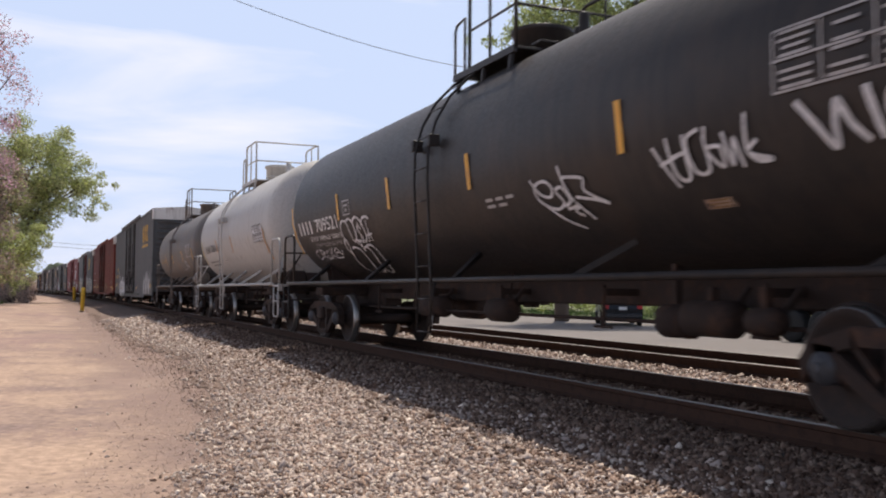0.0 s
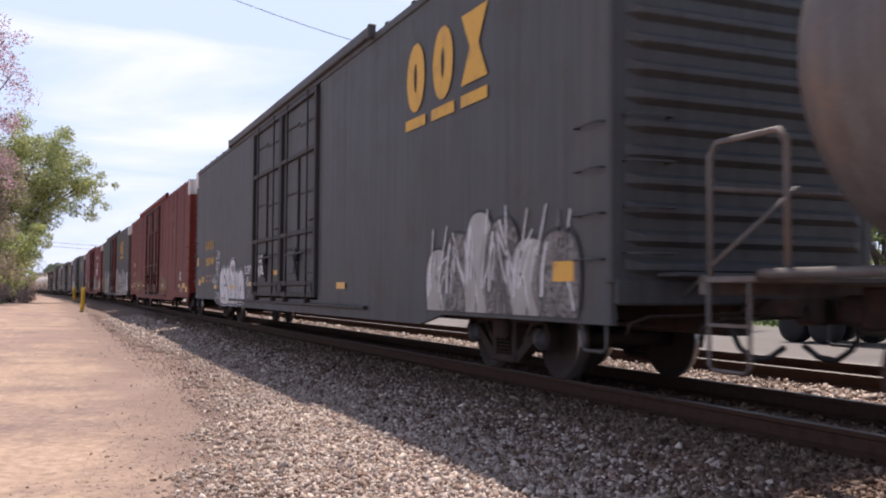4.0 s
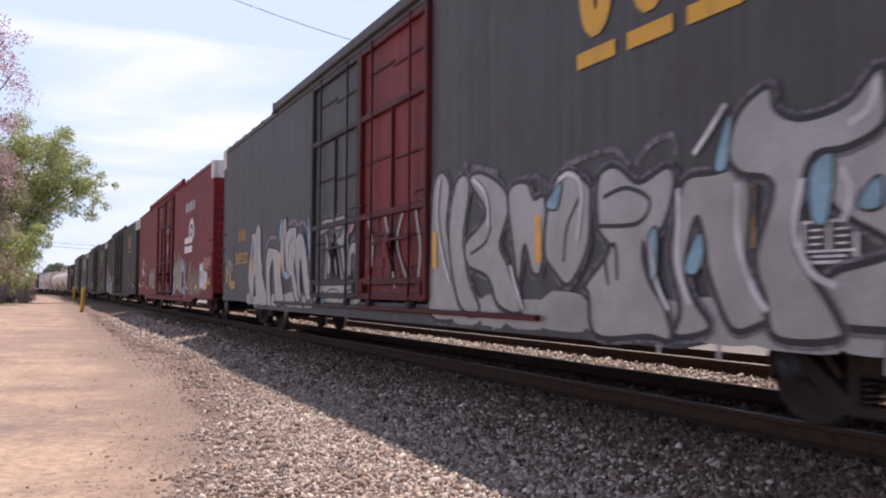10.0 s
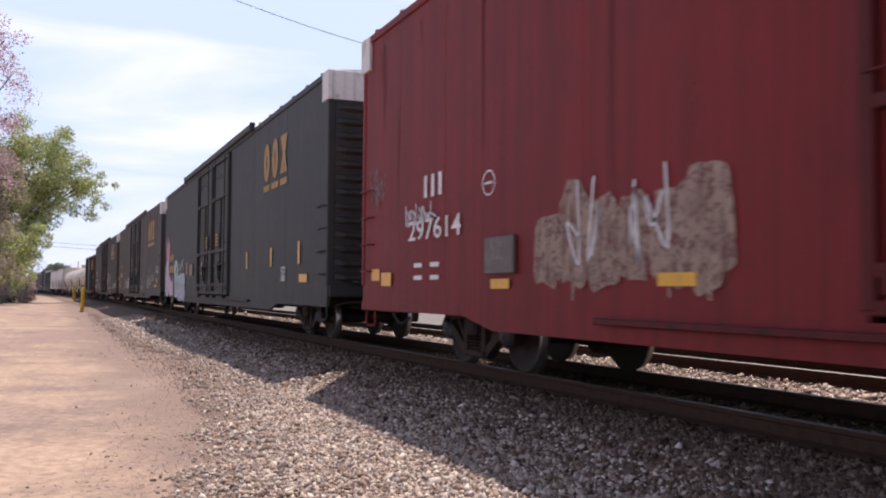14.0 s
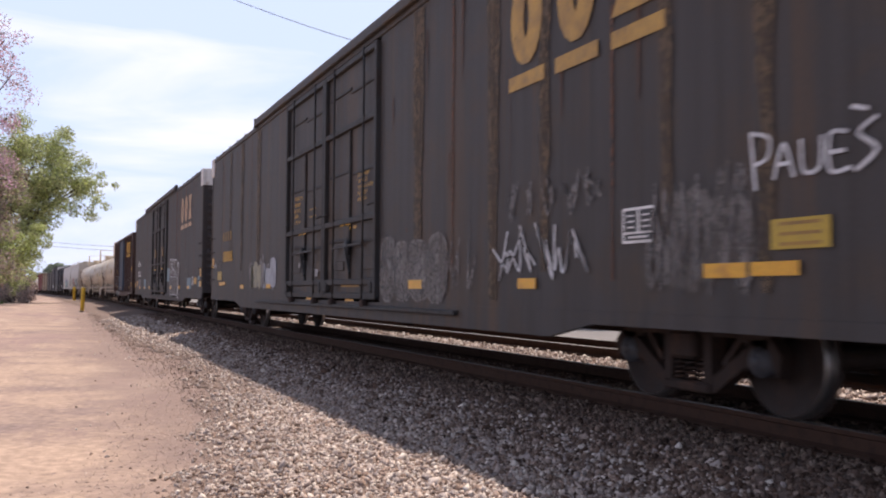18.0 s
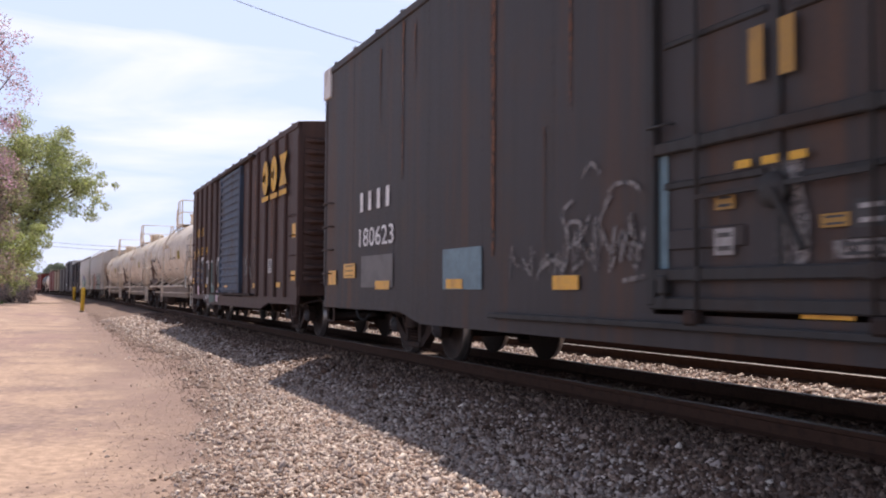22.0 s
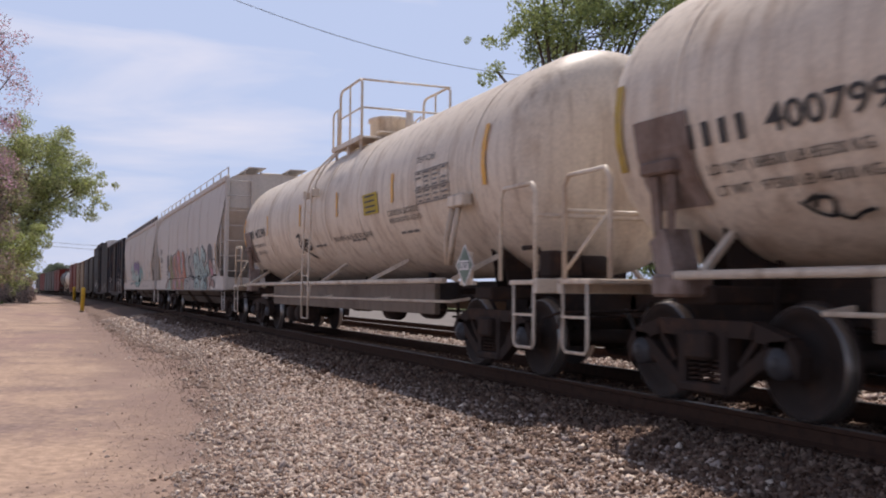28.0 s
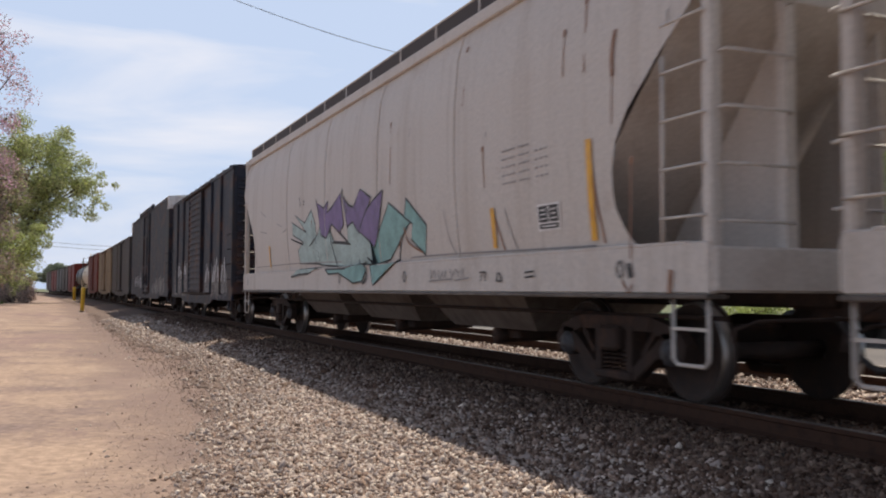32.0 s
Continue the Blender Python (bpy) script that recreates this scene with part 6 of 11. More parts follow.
for a, pm, lab in ((456.5, P_OXIDE, "red box car, far down the line"), (473.0, P_BROWNGREY, "brown-grey box car, far down the line"), (489.5, P_GREYBLUE, "grey box car, far down the line"),
                   (506.0, P_OXIDE, "red box car, far down the line"), (522.5, P_BROWNGREY2, "dark box car, far down the line")):
    run_box(a, a + 14.7, "box_car", lab, 4.5, pm, doors=[(0, 3.0, pm)], post=True, white_end=False, bog=5.2, detail=False, gap=0.85)


def car_pose(mid, t):
    y = mid - rake(t)
    return Matrix.Translation((CX + bend(y), y, 0)) @ Matrix.Rotation(lean(y), 4, "Z")
# ---- paint marks on the cars ----
def plain(name, col, spots=None, rough=0.6, wear=0.15):
    """Paint sprayed by hand: mottled, rubbed through in flecks and in runs; wear: how much of it is gone."""
    m = mat(name, col, rough, spots=spots or tuple(c * 0.6 for c in col), spot_scale=3.2, spot_at=(0.42, 0.74), fine=0.2, fine_scale=18, bump=0)
    n, k = m.node_tree.nodes, m.node_tree.links
    co, mp, mx, tr, mm = n.new("ShaderNodeTexCoord"), n.new("ShaderNodeMapping"), n.new("ShaderNodeMixShader"), n.new("ShaderNodeBsdfTransparent"), n.new("ShaderNodeMath")
    mp.inputs["Scale"].default_value = (3.0, 3.0, 0.5)
    k.new(co.outputs["Object"], mp.inputs["Vector"])
    gone = []
    for vec, scale, at in ((co.outputs["Object"], 13.0, (0.70 - wear * 0.4, 0.80 - wear * 0.3)), (mp.outputs[0], 2.4, (0.72 - wear * 0.4, 0.86 - wear * 0.3))):
        t, r = n.new("ShaderNodeTexNoise"), n.new("ShaderNodeMapRange")
        t.inputs["Scale"].default_value, t.inputs["Detail"].default_value, t.inputs["Roughness"].default_value = scale, 7, 0.72
        r.inputs[1].default_value, r.inputs[2].default_value = at
        r.inputs[4].default_value = 0.85
        k.new(vec, t.inputs["Vector"])
        k.new(t.outputs[0], r.inputs[0])
        gone.append(r.outputs[0])
    mm.operation = "MAXIMUM"
    k.new(gone[0], mm.inputs[0])
    k.new(gone[1], mm.inputs[1])
    k.new(mm.outputs[0], mx.inputs[0])
    k.new(n["Principled BSDF"].outputs[0], mx.inputs[1])
    k.new(tr.outputs[0], mx.inputs[2])
    k.new(mx.outputs[0], n["Material Output"].inputs["Surface"])
    return m


G_WHITE = plain("spray_white", (0.66, 0.65, 0.66))
G_SILVER = mat("spray_silver", (0.36, 0.345, 0.335), 0.45, 0.25, spots=(0.24, 0.225, 0.215), spot_scale=1.6, spot_at=(0.4, 0.75), fine=0.15, bump=0)
G_BLACK = plain("spray_black", (0.018, 0.018, 0.02))
G_SKY = plain("spray_pale_blue", (0.24, 0.42, 0.52))
G_PINK = plain("spray_pink", (0.55, 0.26, 0.30))
G_MAUVE = plain("spray_mauve", (0.26, 0.17, 0.24))
G_PURPLE = plain("spray_purple", (0.20, 0.14, 0.30))
G_TEAL = plain("spray_teal", (0.22, 0.42, 0.40))
G_MINT = plain("spray_mint", (0.38, 0.50, 0.48))
G_OLIVE = plain("spray_olive_green", (0.24, 0.24, 0.10))
G_TAN = plain("spray_over_tan", (0.33, 0.235, 0.18), (0.22, 0.12, 0.095), wear=0.55)
G_ORANGE = plain("spray_orange", (0.44, 0.15, 0.08))
G_CORAL = plain("spray_coral", (0.50, 0.20, 0.14))
G_ROSE = plain("spray_rose", (0.52, 0.25, 0.30))
G_CREAM = plain("faded_cream_paint", (0.42, 0.30, 0.20), (0.16, 0.06, 0.04), wear=0.6)
G_GHOST = plain("faded_white_paint", (0.24, 0.22, 0.21), (0.12, 0.1, 0.095), wear=0.6)
G_PATCHBLUE = plain("pale_blue_patch_paint", (0.16, 0.25, 0.29), (0.11, 0.17, 0.2))
G_BROWNSKIN = plain("spray_brown_pink", (0.34, 0.20, 0.17))
G_PATCHGREY = plain("grey_patch_paint", (0.15, 0.14, 0.135))
M_PLATE = mat("dull_steel_plate", (0.12, 0.10, 0.09), 0.6, 0.3, spots=(0.2, 0.18, 0.17), spot_scale=7)


def fit_text(car, name, body, surf, y0, y1, z0, z1, m, bold=0.0, lift=0.006, label=""):
    """A line of type filling the box from y0 (its start) to y1 and z0 to z1."""
    v, f = letters(body, 1.0, bold)
    xs, ys = [p[0] for p in v], [p[1] for p in v]
    ax, bx, ay, by = min(xs), max(xs), min(ys), max(ys)
    d = Decal(surf, lift)
    d.m.v = [surf(y0 + (y1 - y0) * (a - ax) / (bx - ax), z0 + (z1 - z0) * (b - ay) / (by - ay), lift) for a, b in v]
    for q in f:
        d.m.face(list(q))
    return d.done(name, m, car, label)


def blocks(car, surf, y0, y1, z0, z1, n, m, gap=0.28, name="marking_bar", lift=0.006, lean_=0.0):
    """Plain bars in place of lettering that names an owner, or that cannot be read."""
    step = (y1 - y0) / n
    for i in range(n):
        a, b = y0 + step * i, y0 + step * (i + 1 - gap)
        d = Decal(surf, lift)
        h, w, ym, zm = z1 - z0, abs(b - a), (a + b) / 2, (z0 + z1) / 2
        if h < 0.12:
            d.rect(ym, zm, w, h)
        else:
            d.rect(ym, zm, w * 0.62, h)
        d.done(name, m, car)


def emblem(car, surf, y0, y1, z0, z1, m):
    """Three tall plain shapes over three bars."""
    step = (y1 - y0) / 3
    h = z1 - z0
    for i in range(3):
        y = y0 + step * (i + 0.46)
        w = abs(step) * 0.78
        d = Decal(surf, 0.006)
        zc, hh = z0 + h * 0.62, h * 0.76
        if i < 2:
            d.stroke([(y + w * 0.26 * math.cos(a), zc + hh * 0.40 * math.sin(a)) for a in (math.tau * k / 18 for k in range(19))], w * 0.36)
        else:
            d.poly([(y - w / 2, zc + hh / 2), (y + w / 2, zc + hh / 2), (y + w * 0.16, zc), (y - w * 0.16, zc)])
            d.poly([(y - w * 0.16, zc), (y + w * 0.16, zc), (y + w / 2, zc - hh / 2), (y - w / 2, zc - hh / 2)])
        d.done("emblem_shape", m, car)
        d = Decal(surf, 0.006)
        d.rect(y, z0 + h * 0.07, w, h * 0.13)
        d.done("emblem_bar", m, car)


def reflector(car, surf, y0, y1, z0, z1, m=None):
    d = Decal(surf, 0.015)
    d.rect((y0 + y1) / 2, (z0 + z1) / 2, abs(y1 - y0), z1 - z0)
    d.done("reflector", m or M_REFLECT, car, "yellow reflective tape")


def notice(car, surf, y0, y1, z0, z1, m=None, ink=None, rows=3, name="notice_panel"):
    d = Decal(surf, 0.008)
    d.rect((y0 + y1) / 2, (z0 + z1) / 2, abs(y1 - y0), z1 - z0)
    p = d.done(name, m or M_REFLECT, car)
    d = Decal(surf, 0.010)
    for i in range(rows):
        d.rect((y0 + y1) / 2, z0 + (z1 - z0) * (i + 0.5) / rows, abs(y1 - y0) * 0.7, (z1 - z0) / rows * 0.35)
    d.done("lettering", ink or M_YELDIM, p)


def stencil_box(car, surf, y0, y1, z0, z1):
    """A black panel with a white frame and small white lines."""
    ym, w = (y0 + y1) / 2, abs(y1 - y0)
    d = Decal(surf, 0.007)
    d.rect(ym, (z0 + z1) / 2, w, z1 - z0)
    p = d.done("stencil_panel", M_WHITE, car, "black test panel framed in white")
    d = Decal(surf, 0.009)
    h = z1 - z0
    d.rect(ym + w * 0.235, z0 + h * 0.62, w * 0.40, h * 0.60)
    d.rect(ym - w * 0.235, z0 + h * 0.62, w * 0.40, h * 0.60)
    d.rect(ym, z0 + h * 0.17, w * 0.86, h * 0.18)
    d.done("stencil_field", M_BLACK, p)
    d = Decal(surf, 0.011)
    for i in range(3):
        for s in (-1, 1):
            d.rect(ym + s * w * 0.23, z0 + h * (0.45 + 0.16 * i), w * 0.22, h * 0.05)
    d.rect(ym, z0 + h * 0.17, w * 0.6, h * 0.06)
    d.done("stencil_print", M_WHITE, p)


def table_panel(car, surf, y0, y1, z0, z1, cols, rows, m, ground=None):
    w, h, ym = abs(y1 - y0), z1 - z0, (y0 + y1) / 2
    if ground:
        d = Decal(surf, 0.005)
        d.rect(ym, (z0 + z1) / 2, w, h)
        d.done("table_ground", ground, car)
    d = Decal(surf, 0.009)
    t = 0.018
    for i in range(cols + 1):
        d.rect(y0 + (y1 - y0) * i / cols, (z0 + z1) / 2, t, h)
    for i in (0, rows // 2, rows):
        d.rect(ym, z0 + h * i / rows, w, t)
    p = d.done("data_table", m, car, "stencilled data table")
    d = Decal(surf, 0.009)
    rnd = random.Random(cols * rows)
    for j in range(rows):
        for i in range(cols):
            if rnd.random() < 0.85:
                d.rect(y0 + (y1 - y0) * (i + 0.5) / cols, z0 + h * (j + 0.5) / rows, w / cols * rnd.uniform(0.45, 0.75), h / rows * 0.42)
    d.done("table_print", m, p)


def smooth_line(pts, n=6):
    out = []
    for i in range(len(pts) - 1):
        p0, p1, p2, p3 = (Vector(pts[max(0, min(len(pts) - 1, i + k))]) for k in (-1, 0, 1, 2))
        for k in range(n):
            t = k / n
            out.append(tuple(0.5 * (2 * p1 + (p2 - p0) * t + (2 * p0 - 5 * p1 + 4 * p2 - p3) * t * t + (3 * p1 - p0 - 3 * p2 + p3) * t ** 3)))
    out.append(tuple(pts[-1]))
    return out


def tag_line(car, surf, y0, y1, z0, z1, m, seed, n=5, w=0.035, name="graffiti_tag"):
    """A scrawled signature of n looped strokes."""
    rnd = random.Random(seed)
    d = Decal(surf, 0.010)
    step = (y1 - y0) / n
    for i in range(n):
        a = y0 + step * i
        pts = [(a + step * rnd.uniform(-0.1, 1.1), z0 + (z1 - z0) * q) for q in (rnd.uniform(0.75, 1), rnd.uniform(0, 0.2), rnd.uniform(0.45, 0.75), rnd.uniform(0.1, 0.4), rnd.uniform(0.6, 0.95), rnd.uniform(0, 0.3))]
        d.stroke(smooth_line(pts[: rnd.choice((4, 5, 6))], 5), w)
    return d.done(name, m, car, "sprayed scrawl")


def bubbles(car, surf, y0, y1, z0, z1, n, fill, edge, seed, low=0.7, ew=0.07, extra=(), name="graffiti_letter", glow=None):
    """A row of rounded bubble letters with a dark or light outline."""
    rnd = random.Random(seed)
    step = (y1 - y0) / n
    fills = fill if isinstance(fill, (list, tuple)) else [fill]
    if glow:
        d = Decal(surf, 0.004)
        for i in range(n * 2):
            y = y0 + step * (i + 0.5) / 2
            d.blob(y, (z0 + z1) / 2, abs(step) * 1.2, (z1 - z0) * rnd.uniform(0.98, 1.12), 14, 0.7, i * 0.00012, 0.04, rnd)
        d.done("graffiti_ground", glow, car)
    for i in range(n):
        y = y0 + step * (i + 0.5)
        h = (z1 - z0) * rnd.uniform(low, 1.0)
        zc, w = z0 + h / 2, abs(step) * rnd.uniform(1.02, 1.2)
        tilt = rnd.uniform(-0.12, 0.12)
        st = rnd.getstate()
        lift = 0.0055 + 0.0009 * i
        d = Decal(surf, lift)
        d.blob(y, zc, w + ew, h + ew, 18, 0.72, 0, 0.05, rnd, tilt)
        base = d.done("graffiti_outline", edge, car)
        rnd.setstate(st)
        d = Decal(surf, lift + 0.0022)
        d.blob(y, zc, w - ew, h - ew, 18, 0.72, 0, 0.05, rnd, tilt)
        d.done(name, fills[i % len(fills)], base)
        d = Decal(surf, lift + 0.0034)
        k = rnd.random()
        if k < 0.65:
            d.blob(y + rnd.uniform(-0.1, 0.1) * w, zc + rnd.uniform(0.0, 0.2) * h, w * 0.2, h * 0.16, 10, 0.9, 0, 0.1, rnd)
        d.stroke(smooth_line([(y + w * rnd.uniform(-0.3, 0.3), zc - h * 0.45), (y + w * rnd.uniform(-0.15, 0.15), zc - h * 0.15), (y + w * rnd.uniform(-0.35, 0.35), zc + h * 0.02)], 4), ew * 0.8)
        if extra:
            d.done("graffiti_line", edge, base)
            d = Decal(surf, lift + 0.0042)
            d.blob(y + rnd.uniform(-0.25, 0.25) * w, zc + rnd.uniform(-0.3, 0.3) * h, w * 0.3, h * 0.22, 10, 0.8, 0, 0.15, rnd)
            d.done("graffiti_accent", rnd.choice(extra), base)
        else:
            d.done("graffiti_line", edge, base)


def splash(car, surf, y0, y1, z0, z1, m, seed, n=9, wob=0.25, drip=True, name="paint_patch"):
    """Worn patches of paint with ragged tops and drips."""
    rnd = random.Random(seed)
    step = (y1 - y0) / n
    d = Decal(surf, 0.0045)
    for i in range(n):
        y, h = y0 + step * (i + 0.5), (z1 - z0) * rnd.uniform(0.55, 1.0)
        d.blob(y, z0 + h / 2, abs(step) * rnd.uniform(0.9, 1.25), h, 14, 0.6, (i % 3) * 0.0004, wob, rnd)
        if drip and rnd.random() < 0.5:
            d.stroke([(y, z0 + h * 0.3), (y + rnd.uniform(-.02, .02), z0 - rnd.uniform(0, 0.12))], 0.05)
    d.done(name, m, car)


def hump(y0, y1, z0, z1, g=0.0, n=16):
    """Outline of one bubble letter: straight foot, round head; y0 > y1."""
    a, b = y0 + g, y1 - g
    zs, top, yc, h = z0 + (z1 - z0) * 0.4, z1 + g, (a + b) / 2, (a - b) / 2
    arc = [(yc + h * math.copysign(abs(math.cos(q)) ** 0.75, math.cos(q)), zs + (top - zs) * math.sin(q) ** 0.75) for q in (math.pi * i / n for i in range(n + 1))]
    return [(a - 0.10 * h, z0 - g * 0.5)] + arc + [(b + 0.10 * h, z0 - g * 0.5)]


def throwup(car, surf, humps, fill, edge, halo, seed, ew=0.05, accents=(), shine=None, eyes=True):
    """Overlapping bubble letters with outline and halo."""
    rnd = random.Random(seed)
    for i, (y0, y1, z0, z1) in enumerate(humps):
        lift = 0.004 + 0.0012 * (i % 6) + 0.0003 * (i // 6)
        if halo:
            d = Decal(surf, 0.0028 + 0.0002 * (i % 4))
            d.poly(hump(y0, y1, z0, z1, ew * 1.8))
            d.done("graffiti_halo", halo, car)
        d = Decal(surf, lift)
        d.poly(hump(y0, y1, z0, z1, ew * 0.5))
        base = d.done("graffiti_outline", edge, car)
        d = Decal(surf, lift + 0.0006)
        d.poly(hump(y0, y1, z0, z1, -ew * 0.5))
        d.done("graffiti_letter", fill[i % len(fill)] if isinstance(fill, (list, tuple)) else fill, base)
        w, h, ym = y0 - y1, z1 - z0, (y0 + y1) / 2
        d = Decal(surf, lift + 0.0011)
        a = rnd.uniform(-0.2, 0.2) * w
        d.stroke(smooth_line([(ym + a + 0.1 * w, z0 + h * 0.55), (ym + a, z0 + h * 0.45), (ym + a - 0.12 * w, z0 + h * 0.2), (ym + a - 0.10 * w, z0)], 5), ew * 0.8)
        if eyes and rnd.random() < 0.7:
            d.blob(ym + a + 0.15 * w, z0 + h * 0.62, 0.12, 0.08, 9, 0.9, 0, 0.2, rnd)
        d.done("graffiti_line", edge, base)
        if accents:
            d = Decal(surf, lift + 0.0014)
            d.stroke(smooth_line([(ym - 0.25 * w, z0 + h * rnd.uniform(0.6, 0.8)), (ym - 0.15 * w, z0 + h * 0.4), (ym - 0.3 * w, z0 + h * 0.12)], 5), w * 0.16)
            d.done("graffiti_accent", accents[i % len(accents)], base)
        if shine:
            d = Decal(surf, lift + 0.0016)
            d.stroke(smooth_line([(y0 - 0.10 * w, z0 + h * 0.25), (y0 - 0.13 * w, z0 + h * 0.6), (y0 - 0.22 * w, z0 + h * 0.85)], 5), 0.05)
            d.stroke(smooth_line([(ym + a - 0.16 * w, z0 + h * 0.1), (ym + a - 0.02 * w, z0 + h * 0.5)], 3), 0.035)
            d.done("graffiti_shine", shine, base)


def scrawl(car, surf, y0, y1, z0, z1, m, lines, w=0.035, lift=0.011):
    """A sprayed tag, rust or scuff mark, or shade line; each line is a run of points on a ten by ten grid over the box.
    """
    d = Decal(surf, lift)
    for ln in lines:
        pts = [tuple(float(c) for c in q.split(",")) for q in ln.split()]
        d.stroke(smooth_line([(y0 + (y1 - y0) * a / 10, z0 + (z1 - z0) * b / 10) for a, b in pts], 6), w)
    return d.done("graffiti_tag", m, car, "sprayed scrawl")


def clip_band(pts, lo, hi):
    """The part of an outline between two heights."""
    for sign, lim in ((1, lo), (-1, hi)):
        out = []
        for (a, b), (c, d) in zip(pts, pts[1:] + pts[:1]):
            ib, id_ = sign * (b - lim) >= 0, sign * (d - lim) >= 0
            if ib:
                out.append((a, b))
            if ib != id_:
                out.append((a + (c - a) * (lim - b) / (d - b), lim))
        pts = out
        if len(pts) < 3:
            return []
    return pts


def glyph(car, surf, y0, y1, z0, z1, fill, edge, outline, order, ew, halo, *lines, sharp=False):
    """One sprayed letter or shape, drawn on a ten by ten grid over its box, with outline, halo and inner lines."""
    def spread(text):
        return [(y0 + (y1 - y0) * float(a) / 10, z0 + (z1 - z0) * float(b) / 10) for a, b in (q.split(",") for q in text.split())]

    raw = spread(outline)
    loop = raw + raw[:1] if sharp else smooth_line(raw[-2:] + raw + raw[:2], 5)[10:-5]
    lift = 0.004 + 0.0022 * order
    bands = ((1.0, 1.414), (1.421, 1.6), (1.6, 1.85), (1.85, 2.15), (2.15, 2.6), (2.6, 3.6)) if surf is hop_side else ((0, 6),)
    d = Decal(surf, lift)
    for lo, hi in bands:
        piece = clip_band(loop[:-1], lo, hi)
        if piece:
            d.poly(piece)
    base = d.done("graffiti_letter", fill, car)
    runs = [[]]
    for q in loop:
        if surf is hop_side and q[1] < 1.02:
            runs.append([])
        else:
            runs[-1].append(q)
    shift = 0.055 if surf is hop_side else 0.0
    if halo:
        d = Decal(surf, lift - 0.0008)
        for run in runs:
            d.stroke([(a + shift, b + shift * 0.4) for a, b in run], ew * (2.6 if shift else 2.2))
        d.done("graffiti_halo", halo, base)
    d = Decal(surf, lift + 0.0007)
    for run in runs:
        d.stroke(run, ew)
    d.done("graffiti_outline", edge, base)
    if lines:
        d = Decal(surf, lift + 0.0011)
        for text in lines:
            d.stroke(smooth_line(spread(text), 6), ew * 0.85)
        d.done("graffiti_line", edge, base)
    return base


def two_tone(name, low, high, z0, z1):
    """Spray paint that fades from one colour to another with height."""
    m = plain(name, low)
    n, k = m.node_tree.nodes, m.node_tree.links
    b = n["Principled BSDF"]
    co, sp, r, x = n.new("ShaderNodeTexCoord"), n.new("ShaderNodeSeparateXYZ"), n.new("ShaderNodeMapRange"), n.new("ShaderNodeMixRGB")
    t = n.new("ShaderNodeTexNoise")
    t.inputs["Scale"].default_value = 1.7
    add = n.new("ShaderNodeMath")
    k.new(co.outputs["Object"], sp.inputs[0])
    k.new(co.outputs["Object"], t.inputs["Vector"])
    k.new(sp.outputs[2], add.inputs[0])
    k.new(t.outputs[0], add.inputs[1])
    k.new(add.outputs[0], r.inputs[0])
    r.inputs[1].default_value, r.inputs[2].default_value = z0 + 0.5, z1 + 0.5
    k.new(r.outputs[0], x.inputs[0])
    k.new(b.inputs["Base Color"].links[0].from_socket, x.inputs[1])
    x.inputs[2].default_value = (*high, 1)
    k.new(x.outputs[0], b.inputs["Base Color"])
    return m


G_ICE = plain("spray_ice_white", (0.42, 0.48, 0.52))
G_POWDER = plain("spray_powder_blue", (0.40, 0.44, 0.54))
G_BLUSH = plain("spray_blush", (0.58, 0.38, 0.42), (0.5, 0.42, 0.48))
G_ROSEDEEP = plain("spray_deep_rose", (0.40, 0.10, 0.13))
G_ROSEWHITE = plain("spray_rose_white", (0.50, 0.32, 0.32), (0.36, 0.16, 0.16), wear=0.5)
G_DRAB = plain("spray_dull_brown_grey", (0.085, 0.078, 0.072), (0.11, 0.062, 0.045), wear=0.5)
G_PALE = plain("spray_pale_blue_grey", (0.40, 0.42, 0.46), (0.30, 0.27, 0.29), wear=0.42)
G_LIME = plain("spray_yellow_green", (0.33, 0.33, 0.17), (0.24, 0.22, 0.12), wear=0.42)
G_MAUVEGREY = plain("spray_mauve_grey", (0.20, 0.165, 0.20), (0.12, 0.11, 0.12), wear=0.6)
G_SOOT = plain("spray_soot_grey", (0.075, 0.072, 0.078), (0.12, 0.115, 0.12), wear=0.4)
G_LILAC = plain("spray_pale_lilac", (0.42, 0.37, 0.45))
G_HOP = plain("spray_grey_white", (0.42, 0.40, 0.38))
G_HOPWHITE = plain("spray_soft_white", (0.60, 0.57, 0.55))
G_DUSK = plain("spray_dusky_brown", (0.22, 0.13, 0.12), (0.34, 0.17, 0.13))
G_SEALILAC = two_tone("spray_sea_green_over_lilac", (0.44, 0.38, 0.48), (0.27, 0.46, 0.48), 0.8, 1.25)
FS = flat_side(1.577)


# dark blue-grey box car
for y0, y1, z0, z1 in ((12.46, 12.19, 1.79, 2.07), (12.11, 11.68, 1.14, 1.33), (8.92, 8.46, 1.03, 1.15), (6.07, 5.62, 1.03, 1.13), (3.47, 3.01, 1.09, 1.20), (0.69, 0.22, 1.34, 1.44), (-4.3, -4.8, 1.03, 1.14), (-11.9, -12.3, 1.1, 1.3)):
    reflector(b4, FS, y0, y1, z0, z1)
notice(b4, FS, 11.54, 10.94, 1.22, 1.42, M_REFLECT_OLD)
blocks(b4, FS, 10.72, 9.02, 2.27, 2.54, 4, M_YEL, 0.42)
fit_text(b4, "car_number", "180749", FS, 10.68, 9.08, 1.75, 2.01, M_YEL, 0.01)
blocks(b4, FS, 10.58, 9.20, 1.40, 1.46, 2, M_YELDIM, 0.5)
blocks(b4, FS, 10.58, 9.20, 1.25, 1.31, 2, M_YELDIM, 0.5)
emblem(b4, FS, -7.6, -10.5, 3.25, 4.40, M_YEL)
